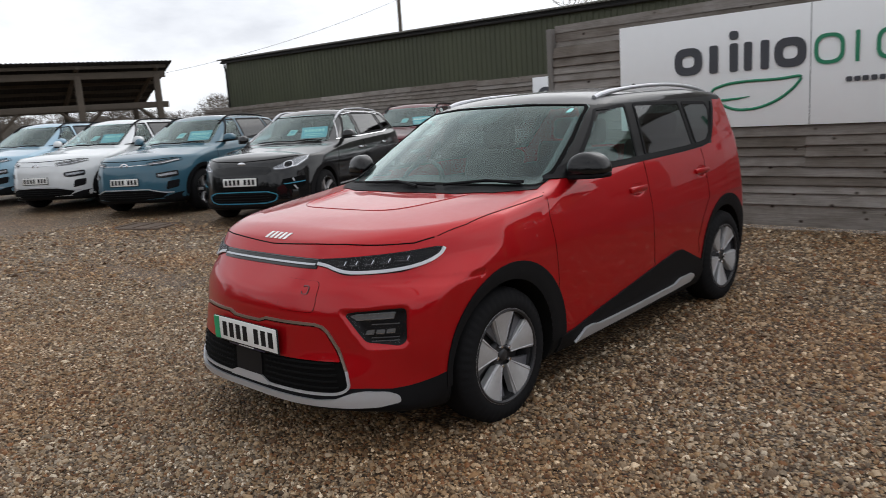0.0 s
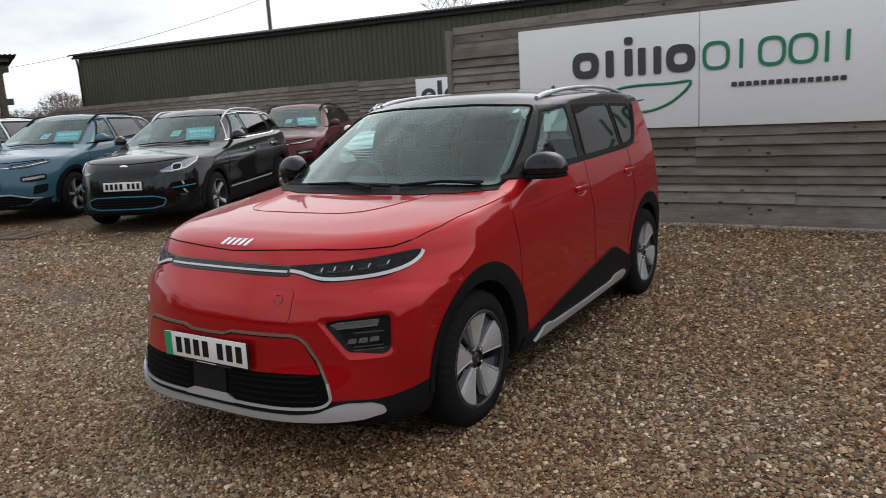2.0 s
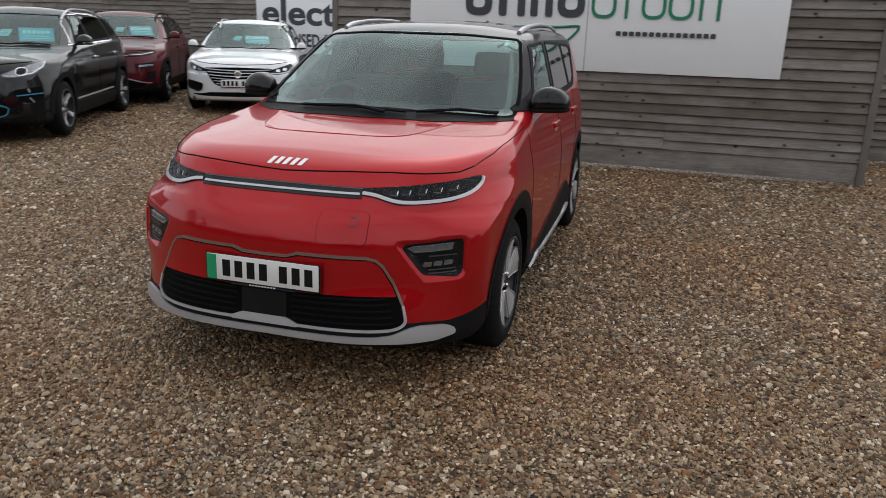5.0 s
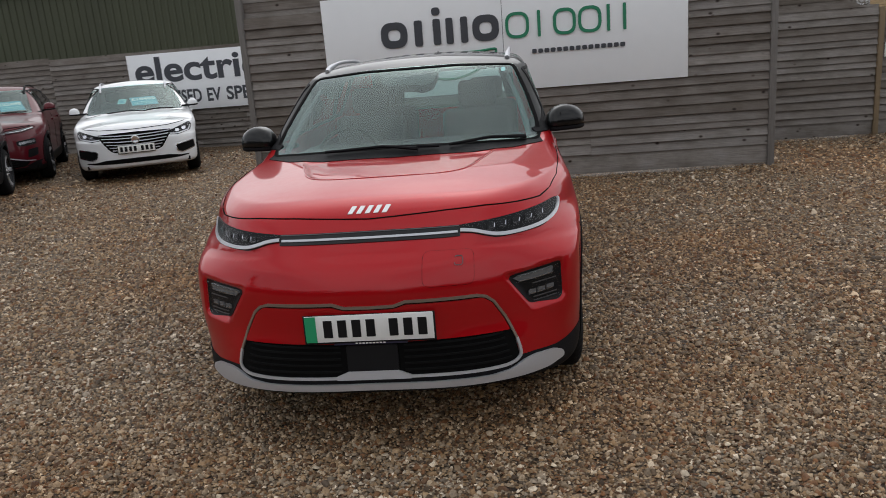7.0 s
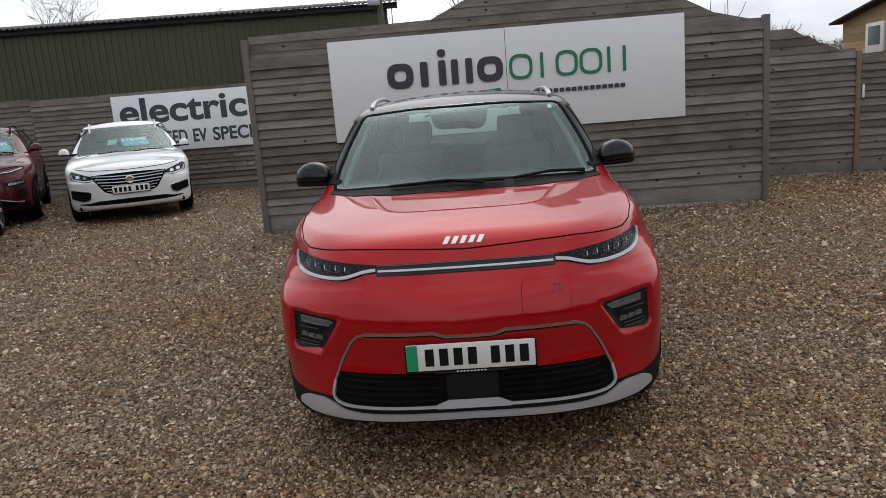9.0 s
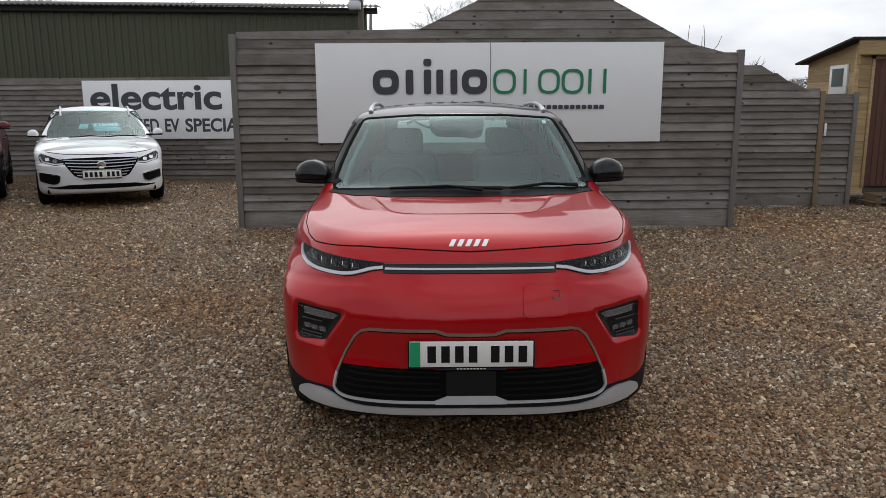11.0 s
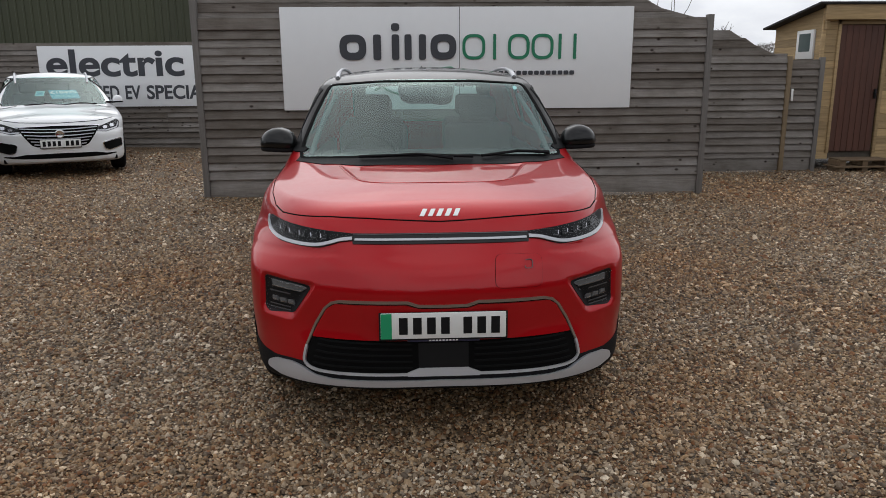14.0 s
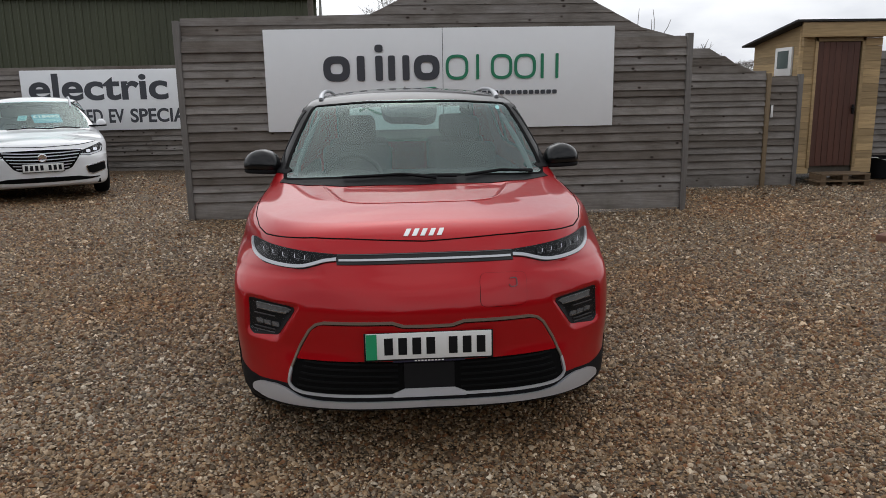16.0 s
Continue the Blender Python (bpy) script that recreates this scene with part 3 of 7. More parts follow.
near = np.arange(-14, 14.01, 0.25)
reach = np.r_[-1500, -400, -120, -60, -30, -20]
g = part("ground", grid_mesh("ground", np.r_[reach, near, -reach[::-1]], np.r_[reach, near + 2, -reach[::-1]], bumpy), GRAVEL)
tagged(g, "yard of loose buff and brown flint gravel", "ground", kind="structure")


def stones():
    """Loose stones over the part of the yard that lies nearest the walk."""
    rng = np.random.default_rng(4)
    hexa = [(math.cos(a), math.sin(a), -0.15) for a in np.linspace(0, 2 * math.pi, 7)[:-1]]
    cap = [(0.55 * math.cos(a), 0.55 * math.sin(a), 0.85) for a in (math.pi / 6, math.pi * 5 / 6, math.pi * 9 / 6)]
    form = np.array(hexa + cap)
    tri = np.array([(0, 1, 6), (1, 2, 7), (1, 7, 6), (2, 3, 7), (3, 4, 8), (3, 8, 7), (4, 5, 8), (5, 0, 6), (5, 6, 8), (6, 7, 8)])
    zones = ((-3.2, 2.9, -1.3, 0.7, 7200), (-5.0, -3.2, -1.3, 1.2, 2600), (2.9, 4.6, -1.3, 1.2, 2600), (-3.2, 2.9, 0.7, 1.7, 3600), (-5.0, 4.6, 1.7, 3.4, 2300), (-5.5, 5.5, 3.4, 6.4, 1150), (-5.4, -2.7, 6.4, 8.2, 900), (-9.0, -2.8, 8.2, 11.5, 340), (-9.0, -5.4, 5.2, 8.2, 420), (-8.5, -5.0, -0.5, 3.4, 520), (3.6, 8.0, 6.2, 8.4, 650), (4.6, 8.0, -1.0, 6.2, 420), (-5.5, 5.0, -3.6, -1.2, 700), (-9.0, -5.0, -3.6, -0.4, 300), (4.8, 8.0, -3.6, -1.0, 300), (-9.0, 8.0, -6.0, -3.5, 200))
    P, W = [], []
    for x0, x1, y0, y1, dens in zones:
        k = int(dens * (x1 - x0) * (y1 - y0))
        P.append(np.c_[rng.uniform(x0, x1, k), rng.uniform(y0, y1, k)] + rng.normal(0, 0.10 + 60 / dens, (k, 2)))
        W.append(np.full(k, (4200 / dens) ** 0.22))
    P, W = np.concatenate(P), np.concatenate(W)
    under = ((np.abs(P[:, 0]) < 0.70) & (P[:, 1] > 0.55) & (P[:, 1] < 4.2)) | ((np.abs(P[:, 1] - YF) < 0.06) & (P[:, 0] > -2.7) & (P[:, 0] < 3.66)) | (np.hypot((P[:, 0] + 7.52) / 0.48, (P[:, 1] - 3.03) / 0.36) < 1)
    P, W = P[~under], W[~under]
    k = len(P)
    size = W * np.clip(rng.lognormal(math.log(0.0062), 0.36, k), 0.004, 0.017)
    sc = size[:, None] * np.c_[rng.uniform(1.1, 1.75, k), rng.uniform(0.80, 1.25, k), rng.uniform(0.70, 1.25, k)]
    jig = form[None] * (1 + rng.uniform(-0.28, 0.28, (k, 9, 1))) + rng.uniform(-0.12, 0.12, (k, 9, 3))
    v = jig * sc[:, None]
    a, b = rng.uniform(0, 2 * math.pi, k), rng.normal(0, 0.42, k)
    ca, sa, cb, sb = np.cos(a), np.sin(a), np.cos(b), np.sin(b)
    y2, z2 = v[..., 1] * cb[:, None] - v[..., 2] * sb[:, None], v[..., 1] * sb[:, None] + v[..., 2] * cb[:, None]
    x3, y3 = v[..., 0] * ca[:, None] - y2 * sa[:, None], v[..., 0] * sa[:, None] + y2 * ca[:, None]
    base = bumpy(P[:, 0], P[:, 1]) + 0.15 * sc[:, 2] + rng.uniform(-0.002, 0.005, k)
    out = np.stack([x3 + P[:, :1], y3 + P[:, 1:], z2 + base[:, None]], -1).reshape(-1, 3)
    f = (tri[None] + 9 * np.arange(k)[:, None, None]).reshape(-1, 3)
    me = bpy.data.meshes.new("stones")
    me.vertices.add(len(out))
    me.vertices.foreach_set("co", out.astype(np.float32).ravel())
    me.loops.add(f.size)
    me.loops.foreach_set("vertex_index", f.astype(np.int32).ravel())
    me.polygons.add(len(f))
    me.polygons.foreach_set("loop_start", np.arange(0, f.size, 3, dtype=np.int32))
    me.polygons.foreach_set("use_smooth", np.ones(len(f), bool))
    me.update(calc_edges=True)
    tagged(part("gravel_stones", me, STONES), "loose buff, brown and white flint stones", "gravel", kind="stuff")


stones()


# ---- timber fences: overlapping feather-edged boards, each a piece ----
def plank_mesh(length, h=0.138, out=0.044, thick=0.013):
    """A thin tilted board along +x from 0, its foot at z=0 standing off towards -y, hollow behind."""
    v = []
    for x in (0.0, length):
        v += [(x, -out, 0.002), (x, -out + 0.004, 0.0), (x, -out + thick, 0.0), (x, 0.0, h), (x, -0.006, h), (x, -out - 0.0008, 0.007)]
    f = [(0, 1, 2, 3, 4, 5), (11, 10, 9, 8, 7, 6)] + [(k, 6 + k, 6 + (k + 1) % 6, (k + 1) % 6) for k in range(6)]
    return mesh("plank", v, f, False)


PLANKS = {}


def fence(name, a, b, z0, z1, label, lap=0.106, bay=1.83, base_board=0.0, kind="structure"):
    """A close-boarded fence from a to b."""
    rng = random.Random(name)
    a, b = Vector((*a, 0)), Vector((*b, 0))
    run = (b - a).length
    ang = math.atan2(b.y - a.y, b.x - a.x)
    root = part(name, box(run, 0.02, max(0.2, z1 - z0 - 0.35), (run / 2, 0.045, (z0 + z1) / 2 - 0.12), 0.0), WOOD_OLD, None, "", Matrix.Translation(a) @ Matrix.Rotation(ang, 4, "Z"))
    tagged(root, label, "fence", kind=kind)
    z = z0
    if base_board:
        part("gravel_board", box(run, 0.03, base_board, (run / 2, -0.004, z0 + base_board / 2), 0.004), WOOD, root, "wide grey gravel board")
        z += base_board - 0.015
    while z < z1 - 0.03:
        x = 0.0
        first = True
        while x < run - 0.02:
            ln = min(run - x, (bay * rng.choice((1, 1, 2)) if not first else bay * rng.choice((1, 1.5, 2))))
            if run - x - ln < 0.3:
                ln = run - x
            first = False
            key = round(ln, 2)
            me = PLANKS.get(key) or PLANKS.setdefault(key, plank_mesh(ln - 0.003))
            part("plank", me, WOOD, root, "", pose(x, rng.uniform(-0.002, 0.003), z + rng.uniform(-0.008, 0.008), rng.uniform(-2.0, 1.0), rng.uniform(-0.26, 0.26), rng.uniform(-0.12, 0.12)))
            x += ln
        z += lap * rng.uniform(0.86, 1.10)
    return root


# the tall fence that carries the sign
ff = fence("wall_sign_fence", (-2.62, YF), (3.60, YF), 0.03, 2.10, "tall weathered grey close-boarded fence panel", base_board=0.24, bay=2.07)
for x, h, in ((-2.655, 2.44), (3.635, 2.23)):
    p = part("fence_post", box(0.075, 0.10, h, (0, 0, h / 2), 0.006), WOOD_POST, None, "", pose(x, YF - 0.01, 0.0))
    tagged(p, "grey square timber fence post", "post", "fence posts", kind="structure")
# sloping top board and the boarded gable that rises behind it
def top_board():
    root = part("gable_boards", box(0.10, 0.03, 0.8, (1.25, 0.06, 2.60), 0.0), WOOD_OLD)
    tagged(root, "weathered boarded gable rising above the fence", "gable", kind="structure")
    lap = 0.110
    z = 2.055
    k = 0
    while z < 3.22:
        def edge(zz):
            xl = -0.50 + (zz - 2.43) / 0.465 if zz > 2.43 else -2.62
            xr = 3.20 - (zz - 2.225) / 0.520 if zz > 2.225 else 3.60
            return xl, xr
        zb = z
        l0, r0 = edge(zb)
        l1, r1 = edge(zb + 0.148)
        l1, r1 = max(l1, l0), min(r1, r0)
        if zb < 2.43:
            l1 = -2.62
        if r1 - l1 < 0.1:
            l1 = r1 = (l1 + r1) / 2
        zl = min(zb + 0.148, 2.475) if zb < 2.43 else zb + 0.148
        v = [(l0, -0.02, zb), (l0, 0, zb), (r0, -0.02, zb), (r0, 0, zb), (l1, -0.006, zl), (l1, 0, zl), (r1, -0.006, zb + 0.148), (r1, 0, zb + 0.148)]
        f = [(0, 2, 6, 4), (1, 5, 7, 3), (0, 1, 3, 2), (4, 6, 7, 5), (0, 4, 5, 1), (2, 3, 7, 6)]
        part("plank", mesh("plank", v, f, False), WOOD, root, "", pose(0, YF + 0.055 - 0.0015 * k, 0))
        z += lap
        k += 1
top_board()
# the lower fence with the dropped shoulder, and the narrow panel beside it
YW = 8.50
fence("wall_side_fence", (3.70, YW), (5.68, YW), 0.02, 1.70, "lower weathered grey boarded fence", bay=1.98, base_board=0.20)
def shoulder():
    root = part("shoulder_boards", box(0.9, 0.012, 0.2, (4.2, 0.03, 1.78), 0.0), WOOD_OLD)
    tagged(root, "sloping top of the weathered boarded fence", "fence", kind="structure")
    for i, (z, r0, r1) in enumerate(((1.66, 5.68, 5.68), (1.775, 5.50, 5.20), (1.89, 5.20, 5.00), (2.005, 4.98, 4.75))):
        zt = z + 0.14
        v = [(3.7, -0.02, z), (3.7, 0, z), (r0, -0.02, z), (r0, 0, z), (3.7, -0.006, zt), (3.7, 0, zt), (r1, -0.006, zt), (r1, 0, zt)]
        part("plank", mesh("plank", v, [(0, 2, 6, 4), (1, 5, 7, 3), (0, 1, 3, 2), (4, 6, 7, 5), (0, 4, 5, 1), (2, 3, 7, 6)], False), WOOD, root, "", pose(0, YW + 0.002 - 0.004 * i, 0))
shoulder()
fence("wall_gate_fence", (5.76, YW), (6.20, YW), 0.02, 1.70, "narrow weathered grey boarded panel", bay=0.44, base_board=0.22)
for x, h, mt, lb in ((5.715, 1.76, WORN_PINE, "brown timber fence post"), (6.225, 1.74, WOOD_POST, "grey timber fence post")):
    tagged(part("fence_post", box(0.07, 0.08, h, (0, 0, h / 2), 0.005), mt, None, "", pose(x, YW - 0.02, 0)), lb, "post", "fence posts", kind="structure")
tagged(part("gate_latch", box(0.036, 0.012, 0.19, (0, 0, 0), 0.004), UPVC, None, "", pose(5.79, YW - 0.05, 1.18)), "white paper notice on the fence", "notice")
# the long fence in front of the barn
fence("wall_back_fence", (-9.2, 12.78), (-2.9, 12.70), 0.06, 2.16, "long weathered boarded fence before the barn", bay=2.1)
fence("wall_far_fence", (-26.5, 15.2), (-9.2, 12.80), 0.10, 2.16, "long weathered boarded fence before the barn", bay=2.45)
fence("wall_right_fence", (7.75, 9.6), (13.0, 9.6), 0.0, 2.05, "weathered grey boarded fence", bay=2.6)


# ---- signs ----
def flat_shape(name, outline, depth, at, material, parent, label=""):
    uv, tri = sheet2d(outline, 0.4)
    n = len(uv)
    o = dense(outline, 0.4)
    v = [(x, -depth, z) for x, z in uv] + [(x, 0, z) for x, z in uv]
    f = []
    edges = {}
    for t in tri:
        a, b, c = (uv[i] for i in t)
        if (b[0] - a[0]) * (c[1] - a[1]) - (b[1] - a[1]) * (c[0] - a[0]) < 0:
            t = t[::-1]
        f.append(t)
        for i in range(3):
            edges[(t[i], t[(i + 1) % 3])] = 1
    for a, b in edges:
        if (b, a) not in edges:
            f.append((b, a, n + a, n + b))
    return part(name, mesh(name, v, f, False), material, parent, label, Matrix.Translation(at))


def stadium(cx, cz, w, h, r, seg=8):
    return rounded([(cx - w / 2, cz - h / 2), (cx + w / 2, cz - h / 2), (cx + w / 2, cz + h / 2), (cx - w / 2, cz + h / 2)], r, seg)


def main_sign():
    root = part("main_sign", box(4.30, 0.022, 1.215, (0, 0, 0), 0.003), BOARD, None, "", pose(0.515, YF - 0.048, 1.718))
    tagged(root, "large white sign board with charcoal and green shapes", "sign")
    part("board_joint", box(0.006, 0.004, 1.21, (0.01, -0.0115, 0), 0), SIGN_GREY, root, "joint between the two boards")
    D, y = 0.014, -0.012
    base, xh = -0.012, 0.30

    def bar(x0, x1, z0, z1, m):
        flat_shape("sign_bar", stadium((x0 + x1) / 2, (z0 + z1) / 2, x1 - x0, z1 - z0, min(x1 - x0, z1 - z0) * 0.3, 4), D, (0, y, 0), m, root)

    def hoop(x0, x1, stroke, m):
        w, h, cx, cz = x1 - x0, xh, (x0 + x1) / 2, base + xh / 2
        a, b = stadium(cx, cz, w, h, 0.45 * w, 9), stadium(cx, cz, w - 2 * stroke, h - 2 * stroke, 0.45 * (w - 2 * stroke), 9)
        n = len(a)
        v = [(q[0], -D if k % 2 else 0.0, q[1]) for k in range(4) for q in (a if k < 2 else b)]
        f = []
        for i in range(n):
            o = (i + 1) % n
            f += [(n + i, n + o, 3 * n + o, 3 * n + i), (i, o, n + o, n + i), (3 * n + i, 3 * n + o, 2 * n + o, 2 * n + i)]
        part("sign_hoop", mesh("hoop", v, f, False), m, root, "", Matrix.Translation((0, y, 0)))

    # the charcoal mark: stout hoops and bars and a dot
    hoop(-1.447, -1.125, 0.088, SIGN_GREY)
    for x0, x1 in ((-1.040, -0.945), (-0.815, -0.725), (-0.660, -0.575), (-0.485, -0.400)):
        bar(x0, x1, base, base + xh, SIGN_GREY)
    hoop(-0.345, -0.030, 0.085, SIGN_GREY)
    flat_shape("sign_dot", stadium(-0.77, base + 0.385, 0.10, 0.09, 0.044, 6), D, (0, y, 0), SIGN_GREY, root)
    # the green mark: slim hoops and bars
    for x0, x1 in ((0.045, 0.325), (0.605, 0.870), (0.895, 1.165)):
        hoop(x0, x1, 0.036, SIGN_GREEN)
    for x in (0.440, 1.245, 1.430):
        bar(x - 0.018, x + 0.018, base, base + xh, SIGN_GREEN)
    # web address as a row of bars
    for i in range(15):
        bar(0.345 + 0.0735 * i, 0.345 + 0.0735 * i + 0.056, -0.200, -0.150, SIGN_GREY)
    # leaf
    leaf = [(-1.05, -0.20), (-0.85, -0.135), (-0.60, -0.12), (-0.30, -0.125), (-0.05, -0.10), (-0.14, -0.22), (-0.30, -0.34), (-0.52, -0.42), (-0.75, -0.425), (-0.93, -0.35)]
    c = rounded(leaf, 0.12, 5)
    v, f = tube(np.c_[c[:, 0], np.full(len(c), -0.014), c[:, 1]], 0.016, 6, True)
    part("leaf_outline", mesh("leaf", v, f), SIGN_GREEN, root, "green leaf outline")
    v, f = tube([(-1.03, -0.014, -0.37), (-0.9, -0.014, -0.31), (-0.72, -0.014, -0.30), (-0.60, -0.014, -0.285)], [0.018, 0.016, 0.012, 0.005], 6)
    part("leaf_stalk", mesh("stalk", v, f), SIGN_GREEN, root)


main_sign()


def lettering(text, size, at, material, parent, stretch=1.0, bold=0.0):
    cu = bpy.data.curves.new("lettering", "FONT")
    cu.body, cu.size, cu.extrude, cu.offset, cu.space_character = text, size, 0.004, bold, 1.0
    tmp = bpy.data.objects.new("tmp_lettering", cu)
    scene.collection.objects.link(tmp)
    bpy.context.view_layer.update()
    me = bpy.data.meshes.new_from_object(tmp.evaluated_get(bpy.context.evaluated_depsgraph_get()))
    bpy.data.objects.remove(tmp)
    w = max(v.co.x for v in me.vertices) - min(v.co.x for v in me.vertices)
    k = stretch / w
    me.transform(Matrix.Translation(at) @ Matrix.Rotation(radians(90), 4, "X") @ Matrix.Diagonal((k, 1, 1, 1)))
    me.materials.clear()
    # one part for each letter
    bm = bmesh.new()
    bm.from_mesh(me)
    todo, letters = set(bm.verts), []
    while todo:
        stack, isle = [todo.pop()], set()
        while stack:
            q = stack.pop()
            isle.add(q)
            for e in q.link_edges:
                o = e.other_vert(q)
                if o in todo:
                    todo.discard(o)
                    stack.append(o)
        xs = [q.co.x for q in isle]
        letters.append([min(xs), max(xs), isle])
    letters.sort(key=lambda c: c[0])
    merged = []
    for a, b, isle in letters:
        if merged and a < merged[-1][1] - 0.5 * (b - a):
            merged[-1][1] = max(merged[-1][1], b)
            merged[-1][2] |= isle
        else:
            merged.append([a, b, isle])
    for a, b, isle in merged:
        order = {q: i for i, q in enumerate(isle)}
        fs = [tuple(order[q] for q in fc.verts) for fc in bm.faces if fc.verts[0] in order]
        part("letter", mesh("letter", [tuple(q.co) for q in order], fs, False), material, parent)
    bm.free()


def back_sign():
    root = part("back_sign", box(4.88, 0.02, 1.19, (2.44, 0, 0), 0.003), BOARD, None, "", pose(-7.42, 12.66, 1.52))
    tagged(root, "white sign board with charcoal lettering on the back fence", "sign")
    lettering("electric", 0.72, (0.13, -0.011, 0.02), SIGN_GREY, root, 2.70, 0.018)
    for word, x, w in (("USED", 0.89, 0.62), ("EV", 1.63, 0.30), ("SPECIALISTS", 2.06, 1.88)):
        lettering(word, 0.37, (x, -0.011, -0.44), SIGN_GREY, root, w, 0.010)


back_sign()


# ---- the green barn ----
def barn():
    A, B = Vector((-25.4, 15.75, 0)), Vector((-1.85, 18.1, 0))
    run = (B - A).length
    ang = math.atan2(B.y - A.y, B.x - A.x)
    root = new("barn")
    root.matrix_basis = Matrix.Translation(A) @ Matrix.Rotation(ang, 4, "Z")
    tagged(root, "long barn in ribbed olive green steel with a cement sheet roof", "barn")
    prof = ((0.0, 0.0), (0.12, 0.0), (0.135, -0.03), (0.17, -0.03), (0.185, 0.0))
    xs = [(0.185 * k + x, y) for k in range(int(run / 0.185)) for x, y in prof[:-1]]
    n = len(xs)
    v = [(x, y, 0.3) for x, y in xs] + [(x, y, 4.20) for x, y in xs]
    part("wall", mesh("wall", v, [(i, i + 1, n + i + 1, n + i) for i in range(n - 1)], False), GREEN_STEEL, root, "ribbed olive green steel wall")
    # right end wall
    v, f = [(run - 0.05, 0, 0.3), (run - 0.05, 9, 0.3), (run - 0.05, 9, 4.1), (run - 0.05, 4.5, 4.75), (run - 0.05, 0, 4.1)], [(0, 1, 2, 3, 4)]
    part("end_wall", mesh("end", v, f, False), GREEN_STEEL, root)
    v = [(0.0, y, z) for y, z in ((0, 0.3), (9, 0.3), (9, 4.1), (4.5, 4.75), (0, 4.1))]
    part("end_wall", mesh("end", v, [(4, 3, 2, 1, 0)], False), GREEN_STEEL, root)
    # wavy roof sheets
    k = int((run + 0.5) / 0.0365)
    wx = np.linspace(-0.25, run + 0.20, k)
    wave = 0.026 * np.cos(2 * np.pi * wx / 0.146)
    v = np.concatenate([np.c_[wx, np.full(k, -0.28), 4.20 + wave], np.c_[wx, np.full(k, 4.5), 4.86 + wave], np.c_[wx, np.full(k, 4.5), 4.855 - 0.012 + wave], np.c_[wx, np.full(k, -0.28), 4.188 + wave]])
    f = []
    for i in range(k - 1):
        f += [(i, i + 1, k + i + 1, k + i), (3 * k + i + 1, 3 * k + i, 2 * k + i, 2 * k + i + 1), (i + 1, i, 3 * k + i, 3 * k + i + 1)]
    part("roof", mesh("roof", v, f), ROOF_SHEET, root, "weathered corrugated roof sheets")
    part("fascia", box(run + 0.2, 0.10, 0.11, (run / 2, -0.09, 4.13), 0.005), FELT, root, "dark fascia board")
    v, f = tube([(-0.15, -0.14, 4.09), (run + 0.1, -0.14, 4.06)], 0.040, 10)
    part("gutter", mesh("gutter", v, f), FELT, root, "dark gutter")
    v, f = tube([(0.06, -0.13, 4.05), (0.06, -0.08, 3.7), (0.06, -0.08, 0.3)], 0.04, 8)
    part("downpipe", mesh("pipe", v, f), FELT, root)


barn()


